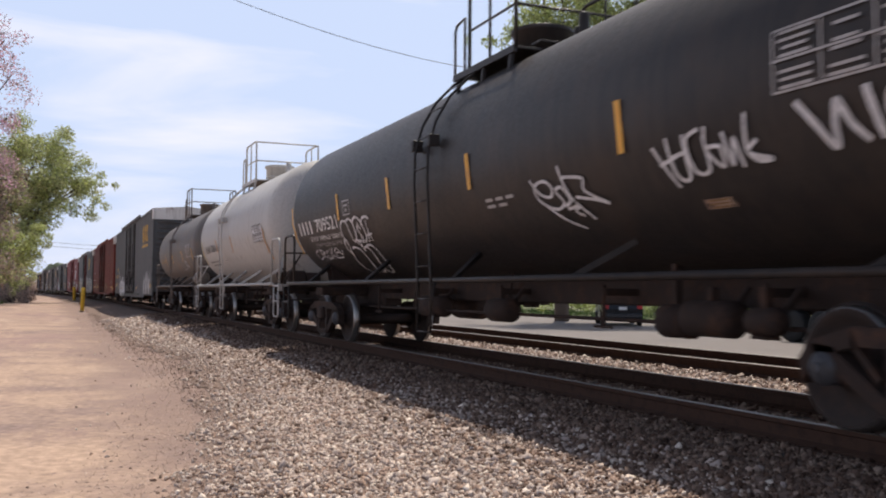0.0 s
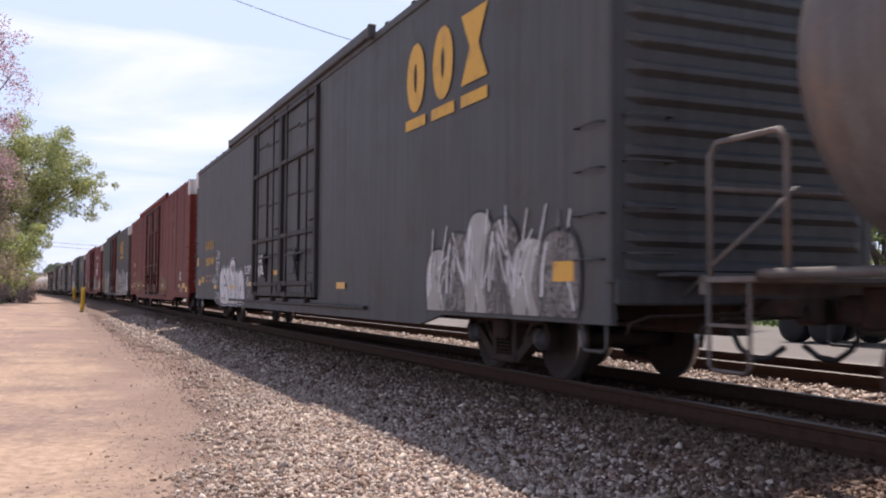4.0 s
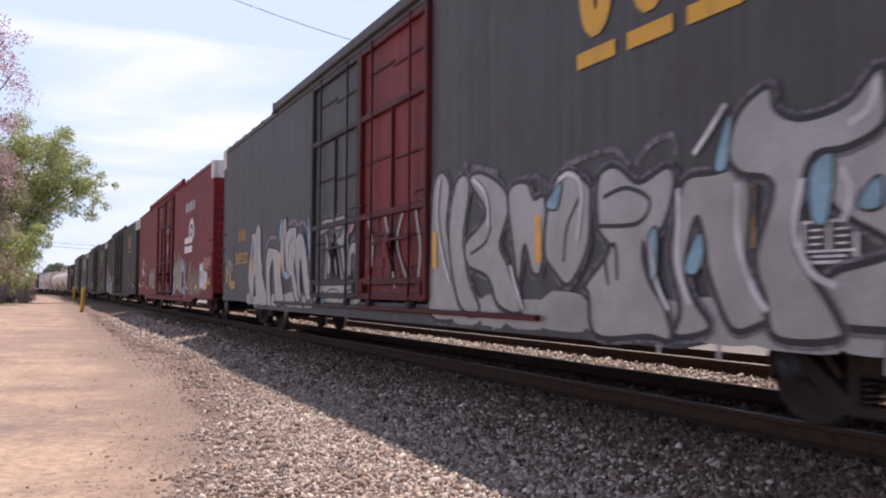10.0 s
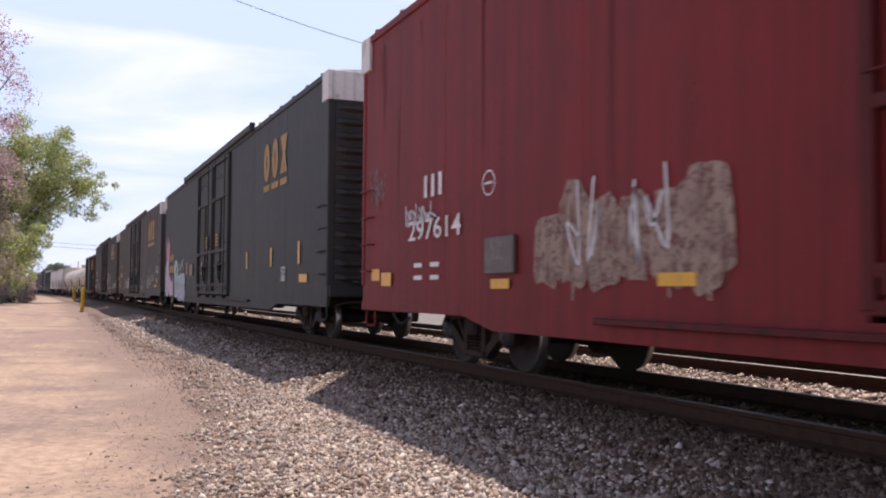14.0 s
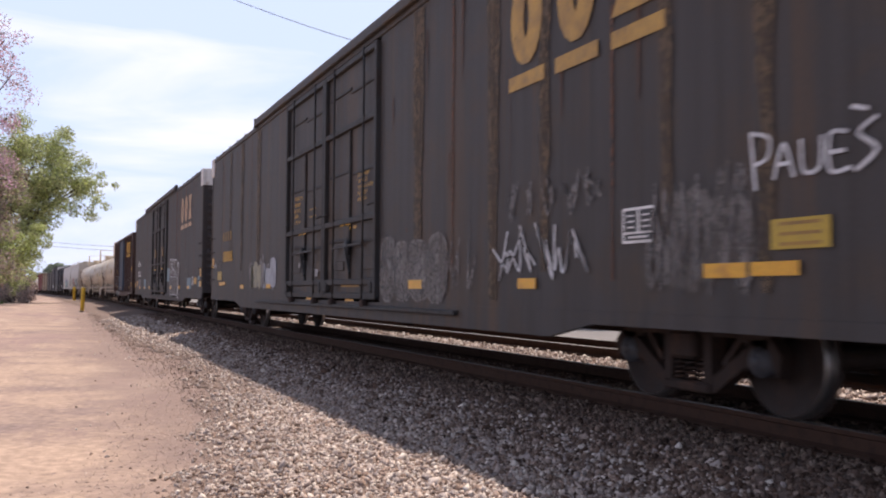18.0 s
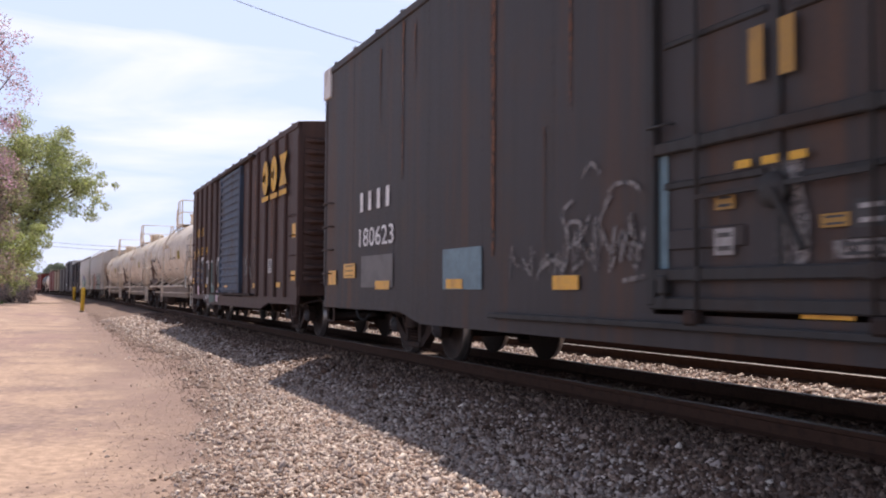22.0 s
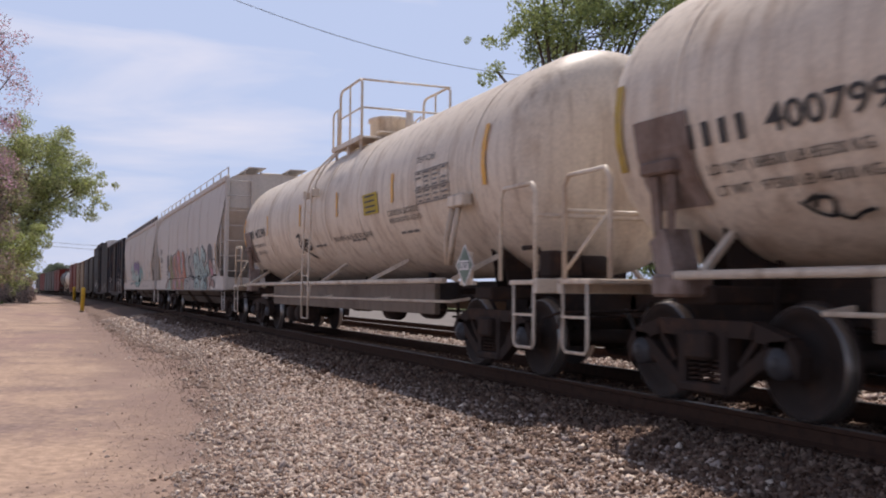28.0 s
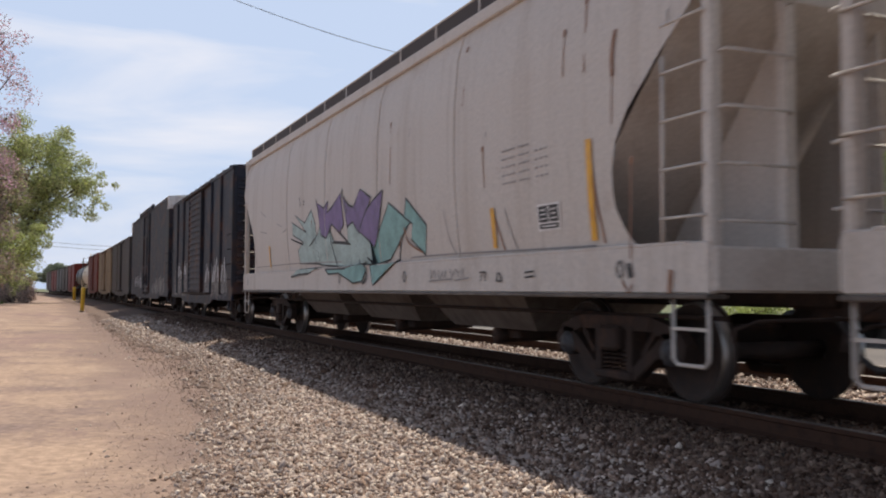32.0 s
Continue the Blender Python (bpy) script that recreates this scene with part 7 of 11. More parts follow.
scrawl(b4, FS, 8.62, 8.0, 1.05, 2.2, G_WHITE, ("0,8 1,6.6 5,6.8 10,6.6 9.6,9.4 7.4,7.6 4.6,10 3.4,7.8 0,8", "1,5 1,3.6 3.6,3.4 4.4,5 3,6.4 1,5 4.2,4.8", "9,6 6.4,5.8 6,4 8.6,3.4 9.6,4.4 8,6 10,6.4", "2,3 3,1 5,0 6,2.6 7.4,3 5,1"), 0.035)
scrawl(b4, FS, 9.25, 8.6, 1.08, 1.5, G_WHITE, ("0,3 1,7 2,3", "3,8 2.6,2 4,6 4.6,2 5.4,7", "6,9 7,7 6,5 5.4,7 6,9", "6.4,5 7,2 8,5 9,2 9.6,6"), 0.03)
scrawl(b4, FS, 8.6, 7.85, 0.72, 0.95, G_WHITE, ("0,9 2,8 1,4 0,1 2,1", "4,8 3,4 4,1 5,5 4,8", "6,9 6,1", "7,8 9,8 9,2 7,1 7,8"), 0.03)
fit_text(b4, "graffiti_tag", "SLOPPY", FS, 4.09, 3.15, 1.40, 1.62, G_WHITE, 0.02, 0.01, "sprayed word")
fit_text(b4, "graffiti_tag", "AS", FS, 3.9, 3.58, 1.10, 1.34, G_WHITE, 0.02, 0.01, "sprayed word")
throwup(b4, FS, [(y + 0.42, y - 0.42, 0.74, 1.75 + 0.2 * math.sin(y * 2.3)) for y in (-8.9 - 0.62 * i for i in range(6))], (G_SILVER, G_GHOST), G_BLACK, None, 40, 0.04, (G_GHOST,), G_WHITE, False)
tag_line(b4, FS, -8.5, -12.3, 0.95, 1.95, G_WHITE, 41, 9, 0.03)

# oxide red box car
G_RUSTY = plain("rust_orange_over_cream", (0.30, 0.13, 0.06), (0.15, 0.035, 0.02), wear=0.7)
for y0, y1, z0, z1 in ((12.3, 11.92, 1.13, 1.26), (10.05, 9.59, 1.12, 1.25), (7.45, 6.98, 1.14, 1.27), (4.46, 3.99, 1.14, 1.25), (1.93, 1.49, 0.81, 0.92), (-1.4, -1.85, 1.11, 1.2), (-4.48, -4.75, 1.12, 1.23), (-12.27, -12.74, 0.90, 1.11)):
    reflector(b5, FS, y0, y1, z0, z1)
notice(b5, FS, 11.69, 11.06, 1.04, 1.25)
blocks(b5, FS, 10.55, 9.75, 2.32, 2.57, 3, M_WHITE, 0.35)
fit_text(b5, "car_number", "243", FS, 10.79, 10.33, 1.72, 1.99, M_WHITE, 0.01)
fit_text(b5, "car_number", "543", FS, 9.94, 9.48, 1.72, 1.99, M_WHITE, 0.01)
splash(b5, FS, 9.2, 4.9, 0.80, 1.70, G_RUSTY, 21, 22, 0.15)
splash(b5, FS, 8.6, 5.2, 0.95, 1.55, G_CREAM, 27, 13, 0.35)
splash(b5, FS, -3.4, -6.5, 0.85, 1.72, G_RUSTY, 22, 18, 0.15)
splash(b5, FS, -3.6, -6.2, 0.95, 1.6, G_CREAM, 28, 10, 0.35)
tag_line(b5, FS, 11.9, 11.4, 2.25, 2.45, G_GHOST, 32, 5, 0.02)
stencil_box(b5, FS, -10.49, -10.93, 1.36, 1.68)
blocks(b5, FS, 10.6, 9.5, 1.30, 1.36, 2, M_WHITE, 0.5)
blocks(b5, FS, 10.6, 9.5, 1.10, 1.16, 2, M_WHITE, 0.5)
splash(b5, FS, -10.6, -11.4, 0.88, 1.25, plain("chalky_white_smear", (0.30, 0.17, 0.15), (0.2, 0.05, 0.04)), 25, 4, 0.4)
notice(b5, FS, -11.4, -12.05, 1.05, 1.24)
reflector(b5, FS, -10.17, -10.59, 1.10, 1.20)
G_WORN = plain("worn_pink_lettering", (0.27, 0.11, 0.09), (0.19, 0.04, 0.03), wear=0.6)
d = Decal(FS, 0.006)
d.stroke([(-8.2 + 0.62 * math.cos(a), 2.92 + 0.55 * math.sin(a)) for a in (math.pi * k / 14 for k in range(15))], 0.13)
d.stroke([(-8.75, 2.9), (-8.78, 1.7)], 0.05)
d.done("worn_emblem", G_WORN, b5, "worn pale emblem arc with drips")
blocks(b5, FS, -6.61, -9.05, 3.86, 4.18, 7, G_WORN, 0.25)

# dark grey box car with a red door
for y0, y1, z0, z1 in ((-3.09, -3.24, 1.3, 1.77), (-5.89, -6.03, 1.3, 1.79), (-9.03, -9.15, 1.32, 1.78), (8.91, 8.75, 1.39, 1.87), (5.76, 5.62, 1.34, 1.82), (12.4, 12.25, 1.2, 1.7), (11.9, 11.75, 1.1, 1.5), (-12.05, -12.15, 1.1, 1.6)):
    reflector(b6, FS, y0, y1, z0, z1)
emblem(b6, FS, -6.66, -9.17, 3.12, 4.30, M_YEL)
blocks(b6, FS, 10.61, 9.6, 2.28, 2.58, 3, M_YEL, 0.4)
fit_text(b6, "car_number", "243122", FS, 11.09, 9.39, 1.68, 1.98, M_YEL, 0.01)
splash(b6, FS, 9.4, 3.0, 0.64, 1.0, G_SILVER, 64, 9, 0.1)
splash(b6, FS, -3.0, -12.2, 0.60, 1.0, G_SILVER, 65, 12, 0.1)
stencil_box(b6, FS, -9.59, -10.06, 1.19, 1.48)
tag_line(b6, FS, 12.5, 11.4, 1.3, 2.0, G_WHITE, 67, 5, 0.025)
notice(b6, FS, 11.7, 11.1, 1.02, 1.24, M_REFLECT_OLD)

# maroon box car
for y0, y1, z0, z1 in ((-4.3, -4.8, 1.03, 1.15), (-6.93, -7.47, 1.01, 1.13), (-9.31, -9.81, 1.01, 1.14), (-11.51, -12.0, 1.02, 1.23), (12.5, 12.12, 1.15, 1.33), (12.05, 11.61, 1.07, 1.27), (8.25, 7.79, 1.03, 1.14), (5.1, 4.6, 1.05, 1.16)):
    reflector(b7, FS, y0, y1, z0, z1)
notice(b7, FS, -12.17, -12.62, 1.17, 1.36)
blocks(b7, FS, -6.61, -9.05, 3.86, 4.18, 7, M_WHITE, 0.25)
d = Decal(FS, 0.006)
d.rect(-7.45, 2.47, 2.0, 0.24).rect(-7.45, 2.80, 2.0, 0.22)
d.done("emblem_bar", M_WHITE, b7, "white emblem bars")
for r0, nm in ((0.66, "emblem_arc"), (0.33, "emblem_arc")):
    d = Decal(FS, 0.007)
    zc = 2.92 if r0 > 0.5 else 2.86
    d.stroke([(-8.22 + r0 * 0.95 * math.cos(a), zc + (0.55 if r0 > 0.5 else 0.28) * math.sin(a)) for a in (math.pi * k / 14 for k in range(15))], 0.20 if r0 > 0.5 else 0.17)
    d.done(nm, M_WHITE, b7)
blocks(b7, FS, 10.37, 9.62, 2.25, 2.55, 3, M_WHITE, 0.3)
fit_text(b7, "car_number", "297614", FS, 10.92, 9.11, 1.69, 1.97, M_WHITE, 0.012)

splash(b7, FS, -7.4, -10.4, 0.78, 2.05, G_TAN, 73, 7, 0.10)
splash(b7, FS, -10.3, -12.0, 1.0, 1.9, G_WHITE, 74, 4, 0.18)
bubbles(b7, FS, -11.2, -12.7, 1.62, 2.15, 4, G_ORANGE, plain("spray_dark_maroon", (0.10, 0.018, 0.02)), 75, 0.8, 0.04)
splash(b7, FS, 7.2, 4.2, 1.04, 2.1, G_TAN, 76, 6, 0.16)
tag_line(b7, FS, 6.6, 5.0, 1.2, 2.1, G_WHITE, 77, 4, 0.035)
stencil_box(b7, FS, -10.29, -10.74, 1.37, 1.64)
m = Mesh()
m.box((-1.60, 8.0, 1.405), (0.05, 0.72, 0.42), 0.012)
part("placard_board", m, M_PLATE, b7, "dull grey steel placard board")
tag_line(b7, FS, 11.0, 9.9, 1.9, 2.2, G_WHITE, 78, 5, 0.03)
fit_text(b7, "lettering", "BEFORE MOVING CAR", flat_side(1.60), -0.5, -2.0, 3.42, 3.50, M_WHITE)
fit_text(b7, "lettering", "CLOSE AND LOCK DOORS", flat_side(1.60), -0.5, -2.2, 3.56, 3.64, M_WHITE)
blocks(b7, FS, 10.7, 9.5, 1.32, 1.38, 2, M_WHITE, 0.5)
blocks(b7, FS, 10.7, 9.5, 1.15, 1.21, 2, M_WHITE, 0.5)
tag_line(b7, FS, 12.7, 11.9, 2.2, 3.0, G_GHOST, 81, 4, 0.025)
d = Decal(FS, 0.006)
d.stroke([(8.33 + 0.16 * math.cos(a), 2.25 + 0.14 * math.sin(a)) for a in (math.tau * k / 18 for k in range(19))], 0.02)
d.rect(8.33, 2.25, 0.2, 0.03)
d.done("oval_mark", M_WHITE, b7)

# dark green-black box car
for y0, y1, z0, z1 in ((-11.04, -11.67, 1.16, 1.32), (-8.34, -8.5, 1.53, 1.96), (-10.92, -11.07, 1.53, 1.99), (5.84, 5.69, 1.53, 1.99), (12.6, 12.45, 1.5, 1.95), (-5.5, -5.65, 1.53, 1.96), (2.2, 2.05, 1.5, 1.9)):
    reflector(b8, FS, y0, y1, z0, z1)
emblem(b8, FS, -7.4, -10.0, 3.30, 4.40, M_YELDIM)
blocks(b8, FS, 11.02, 9.76, 2.17, 2.44, 4, M_YEL, 0.4)
fit_text(b8, "car_number", "180583", FS, 11.16, 9.55, 1.69, 1.98, M_YEL, 0.01)
m = Mesh()
m.box((-1.60, 4.5, 1.69), (0.05, 0.62, 0.40), 0.012)
part("placard_board", m, mat("bare_plywood_board", (0.26, 0.2, 0.17), 0.8, spots=(0.36, 0.3, 0.27), spot_scale=6), b8, "weathered bare placard board")
d = Decal(FS, 0.006)
d.stroke([(3.75 + 0.17 * math.cos(a), 1.53 + 0.15 * math.sin(a)) for a in (math.tau * k / 16 for k in range(17))], 0.018)
d.done("chalk_ring", G_GHOST, b8)
stencil_box(b8, FS, -9.4, -9.8, 1.2, 1.5)
for y in (0.9, -1.0):
    notice(b8, flat_side(1.61), y + 0.3, y - 0.3, 2.3, 2.7, plain("door_panel_black", (0.03, 0.035, 0.035)), M_YEL, 4)

# weathered brown-grey box car
for y0, y1, z0, z1 in ((-10.67, -11.15, 1.11, 1.22), (-11.19, -11.66, 1.12, 1.22), (12.82, 12.54, 1.67, 1.96), (11.52, 11.04, 1.12, 1.22), (10.98, 10.51, 1.13, 1.23), (1.31, 0.84, 0.82, 0.94), (-1.28, -1.75, 0.82, 0.93), (-4.3, -4.8, 1.03, 1.15), (-7.6, -8.0, 1.03, 1.14), (8.2, 7.75, 1.03, 1.13), (5.0, 4.55, 1.04, 1.14)):
    reflector(b9, FS, y0, y1, z0, z1)
notice(b9, FS, -11.39, -11.93, 1.30, 1.51, M_REFLECT_OLD)
notice(b9, FS, 11.86, 11.17, 1.28, 1.53, M_REFLECT_OLD)
emblem(b9, FS, -7.29, -10.34, 3.18, 4.40, plain("weathered_gold_lettering", (0.46, 0.27, 0.06), (0.26, 0.15, 0.05)))
blocks(b9, FS, 11.0, 9.5, 2.40, 2.66, 4, M_YELDIM, 0.42)
fit_text(b9, "car_number", "180888", FS, 11.0, 9.5, 1.80, 2.10, M_YEL, 0.01)
stencil_box(b9, FS, -9.57, -10.05, 1.42, 1.73)
G_FAINT = plain("faint_rubbed_paint", (0.135, 0.12, 0.11), (0.08, 0.068, 0.06), wear=0.6)
splash(b9, FS, -9.9, -11.2, 1.04, 1.95, G_FAINT, 91, 7, 0.25)
tag_line(b9, FS, -9.9, -11.3, 1.0, 1.95, G_GHOST, 191, 6, 0.035)
bubbles(b9, FS, -3.1, -5.6, 0.85, 1.85, 4, G_FAINT, G_GHOST, 93, 0.75, 0.03)
tag_line(b9, FS, -3.2, -6.6, 0.95, 1.7, G_GHOST, 193, 9, 0.03)
tag_line(b9, FS, -7.0, -9.0, 1.1, 1.72, G_WHITE, 94, 6, 0.03)
tag_line(b9, FS, -7.4, -9.2, 1.75, 2.2, G_GHOST, 95, 5, 0.03)
scrawl(b9, FS, -11.2, -12.35, 1.62, 2.2, G_WHITE, ("0,9 0.4,2", "0,9 1.6,8 1.4,5.6 0.2,5", "2,3 2.8,7 3.6,3", "2.2,4.6 3.4,4.6", "4.2,7 4.4,3.4 5.6,3.6 5.8,7", "7.6,7 6.4,7 6.4,3 7.8,3", "6.4,5 7.4,5", "9.6,8 8.4,6.6 9.6,4.6 8.2,2.6", "8,9.6 9,9"), 0.03)
splash(b9, FS, 7.0, 4.1, 1.05, 2.05, G_GHOST, 97, 5, 0.12)
splash(b9, FS, 5.6, 4.1, 1.05, 1.85, plain("ghost_blue_white", (0.36, 0.37, 0.40)), 98, 3, 0.12)
splash(b9, FS, 6.9, 5.6, 1.05, 1.8, plain("ghost_straw", (0.30, 0.27, 0.17)), 99, 3, 0.12)
tag_line(b9, FS, 11.95, 11.15, 1.64, 2.0, G_GHOST, 100, 4, 0.04)
tag_line(b9, FS, 12.6, 12.1, 1.64, 1.8, G_WHITE, 101, 5, 0.03)
for i, w in enumerate(("MOVING CAR", "BEFORE", "ALL DOORS", "BULKHEADS", "CLOSE AND LOCK")):
    fit_text(b9, "lettering", w, flat_side(1.60), 2.28, 2.28 - 0.042 * len(w) - 0.08, 2.34 + 0.12 * i, 2.41 + 0.12 * i, M_YEL)
for i, w in enumerate(("ARE OPEN", "ALL DOORS", "THIS CAR UNLESS", "OR UNLOAD", "DO NOT LOAD")):
    fit_text(b9, "lettering", w, flat_side(1.61), -2.0, -2.0 - 0.045 * len(w) - 0.1, 2.45 + 0.1 * i, 2.51 + 0.1 * i, M_YEL)
for y in (1.5, -1.4):
    blocks(b9, flat_side(1.61), y + 0.4, y - 0.3, 2.1, 2.16, 2, M_YEL, 0.3)

# dark brown-grey box car
for y0, y1, z0, z1 in ((-12.72, -13.0, 1.45, 1.74), (-12.65, -13.02, 1.1, 1.31), (-4.31, -4.83, 1.02, 1.14), (-7.04, -7.54, 1.02, 1.14), (12.72, 12.25, 1.1, 1.35), (10.11, 9.47, 1.02, 1.15), (7.33, 6.82, 1.03, 1.15), (4.62, 4.13, 1.02, 1.16), (1.3, 0.85, 0.83, 0.94), (-1.3, -1.8, 0.83, 0.94), (-9.6, -10.2, 1.03, 1.13)):
    reflector(b10, FS, y0, y1, z0, z1)
notice(b10, FS, -11.3, -11.93, 1.2, 1.42)
notice(b10, FS, 11.82, 11.17, 1.21, 1.45)
emblem(b10, FS, -7.4, -10.54, 3.31, 4.47, plain("cream_orange_lettering", (0.52, 0.34, 0.20), (0.30, 0.17, 0.09)))
blocks(b10, FS, 10.98, 9.3, 2.27, 2.58, 4, M_WHITE, 0.42)
fit_text(b10, "car_number", "180623", FS, 10.96, 9.32, 1.70, 2.0, M_WHITE, 0.01)
for y0, y1, z0, z1 in ((-9.48, -10.52, 1.02, 1.42), (-12.24, -12.62, 1.1, 1.47), (-3.15, -4.06, 1.34, 1.9), (7.46, 6.3, 1.02, 1.53), (2.95, 2.75, 1.0, 2.2)):
    d = Decal(FS, 0.0045)
    d.rect((y0 + y1) / 2, (z0 + z1) / 2, abs(y1 - y0), z1 - z0)
    d.done("paint_patch", G_PATCHBLUE, b10, "pale blue patch of paint")
d = Decal(FS, 0.0045)
d.rect(10.1, 1.3, 1.5, 0.5)
d.done("paint_patch", G_PATCHGREY, b10)
tag_line(b10, FS, 4.2, 3.0, 1.18, 1.72, G_GHOST, 104, 4, 0.04)
tag_line(b10, FS, 5.6, 4.4, 1.1, 1.5, G_GHOST, 105, 4, 0.025)
for y in (1.5, -1.5):
    blocks(b10, flat_side(1.61), y + 0.3, y - 0.3, 2.5, 2.9, 2, M_YELDIM, 0.2)
    blocks(b10, flat_side(1.61), y + 0.4, y - 0.4, 1.9, 1.96, 3, M_YEL, 0.4)
stencil_box(b10, FS, -10.75, -11.15, 1.15, 1.45)

# brown ribbed box car with a blue door
FR = flat_side(1.577)
for y0, y1, z0, z1 in ((-7.2, -7.5, 2.09, 2.38), (-7.15, -7.5, 1.2, 1.4), (-3.2, -3.68, 1.05, 1.16), (-5.75, -6.16, 1.06, 1.17), (2.08, 1.62, 1.08, 1.19), (4.6, 4.15, 1.07, 1.18), (7.3, 7.0, 1.2, 1.4)):
    reflector(b11, FR, y0, y1, z0, z1)
reflector(b11, flat_side(1.63), 0.6, 0.1, 1.0, 1.12)
emblem(b11, flat_side(1.64), -4.3, -7.0, 3.05, 3.95, M_YEL)
blocks(b11, FR, 6.47, 5.85, 2.77, 3.05, 2, M_YEL, 0.3)
blocks(b11, FR, 5.55, 4.95, 2.77, 3.05, 2, M_YEL, 0.3)
for ch, y0, y1 in (("14", 6.36, 5.97), ("27", 5.54, 5.10), ("44", 4.68, 4.17)):
    fit_text(b11, "car_number", ch, FR, y0, y1, 2.12, 2.40, M_YEL, 0.015)
M_NAVY = plain("dark_blue_stencil_panel", (0.022, 0.028, 0.065))
for y0, y1, z0, z1, body in ((6.48, 5.72, 1.54, 1.80, "LD LMT"), (6.48, 5.72, 1.22, 1.48, "LT WT"), (5.58, 4.98, 1.50, 1.74, "155800"), (5.58, 4.98, 1.19, 1.44, "61200")):
    d = Decal(FR, 0.0145)
    d.rect((y0 + y1) / 2, (z0 + z1) / 2, y0 - y1, z1 - z0)
    d.done("stencil_panel", M_NAVY, b11, "dark blue stencil panel")
    fit_text(b11, "stencil_line", body, FR, y0 - 0.08, y1 + 0.1, z0 + 0.07, z1 - 0.08, M_YELDIM, 0.01, 0.019)
reflector(b11, FR, 7.0, 6.74, 2.03, 2.36)
stencil_box(b11, FR, -4.85, -5.25, 1.4, 1.7)
G_DKGREEN = plain("spray_dark_green", (0.07, 0.14, 0.125))
fit_text(b11, "graffiti_tag", "HUNT", FR, 6.46, 5.9, 1.82, 1.98, G_GHOST, 0.02, 0.01)
tag_line(b11, FR, -1.9, -2.9, 1.25, 2.0, G_GHOST, 113, 3, 0.06)
for y0, y1, gm in ((-0.2, -0.55, G_GHOST), (-0.7, -1.2, M_WHITE)):
    notice(b11, flat_side(1.59), y0, y1, 0.92, 1.02, gm, M_WHITEDIM, 2)

# tanks
S1 = round_side(1.48, 2.66)
for y, a, b in ((8.18, 1.74, 2.73), (4.9, 2.26, 2.73), (2.2, 2.25, 2.73), (-0.77, 2.26, 2.7), (-4.09, 2.26, 2.74)):
    reflector(t1, S1, y + 0.05, y - 0.05, a, b)
blocks(t1, S1, 7.82, 6.7, 2.12, 2.38, 4, M_WHITE, 0.35)
fit_text(t1, "car_number", "709521", S1, 6.53, 5.08, 2.13, 2.38, M_WHITE, 0.01)
fit_text(t1, "load_limit", "LD LMT  204300 LB  92600 KG", S1, 7.14, 5.0, 1.96, 2.05, M_WHITE)
fit_text(t1, "light_weight", "LT WT  81700 LB  37100 KG", S1, 7.0, 4.9, 1.82, 1.90, M_WHITEDIM)
scrawl(t1, S1, 7.3, 5.5, 1.48, 1.84, G_WHITE, ("1.4,8 0,6 0.4,2 1.6,3", "2,8 2.2,1", "2.2,8 3.4,6 2.4,4.6 3.8,1", "4.4,7 3.8,3 5,2 5.4,6 4.4,7", "6,8 5.8,1", "7,8 5.8,4.6 7.2,1", "8.6,8 7.2,6 7.4,2 8.8,2 9,5 7.4,5", "8.4,8 9.2,4 10,6"), 0.028)
d = Decal(S1, 0.009)
d.rect(4.38, 2.57, 0.40, 0.025).rect(4.38, 2.33, 0.40, 0.025).rect(4.57, 2.45, 0.025, 0.26).rect(4.19, 2.45, 0.025, 0.26).rect(4.38, 2.49, 0.26, 0.04).rect(4.38, 2.41, 0.1, 0.06)
d.done("plate_mark", M_WHITEDIM, t1)
scrawl(t1, S1, -2.3, -3.65, 1.55, 2.36, G_WHITE, ("0,8 1,6 2.4,5.4 3,6.6 2,7.6 0.4,7 0.6,5 2.6,3.6 4,4.4 3.4,6 4.4,6.4 5,4.6 4,3.8", "1,4.6 3,2 5,0.4", "4.6,9 5,6 5.4,4.4", "5,7.6 7.6,7 7.4,5.4 9.8,3.4 8.6,4 6,4.8", "5.6,4 7,1.6", "4.2,3.4 6,3.6 5,3 5.8,2.2"), 0.035)
scrawl(t1, S1, -4.55, -5.95, 1.82, 2.34, G_WHITE, ("0,8 0.6,5 1.4,1", "0.4,5 2,6", "1.4,9 1.6,3 2.6,2 3,6 1.8,6", "3,9 2.8,3", "4.4,9.4 3.2,8 3.4,3 4.6,3 4.8,8", "5,9.4 4.8,6 5.8,3 6,6 5,6.4", "6.4,8 6.6,3 7.2,7 7.4,2.6", "8.4,10 8,5 8.6,3 9.6,3 8,4.4 8.8,6"), 0.036)
scrawl(t1, S1, -6.25, -7.5, 1.95, 2.36, G_WHITE, ("0,9 1,5 2,0.6 2.4,5 2.8,8 3.4,4 4.2,1", "4.8,9 5.2,1", "8,9 6.4,8 6,4 7,1 8.6,2", "9,9 9.2,1"), 0.06)
table_panel(t1, S1, -6.05, -7.4, 2.42, 2.86, 3, 8, M_WHITEDIM)
notice(t1, S1, -4.94, -5.29, 1.62, 1.72, G_TAN)
blocks(t1, S1, -1.1, -1.9, 2.06, 2.10, 3, M_WHITEDIM, 0.3)
blocks(t1, S1, -1.1, -1.7, 1.98, 2.02, 2, M_WHITEDIM, 0.3)
S2 = round_side(1.50, 2.70)
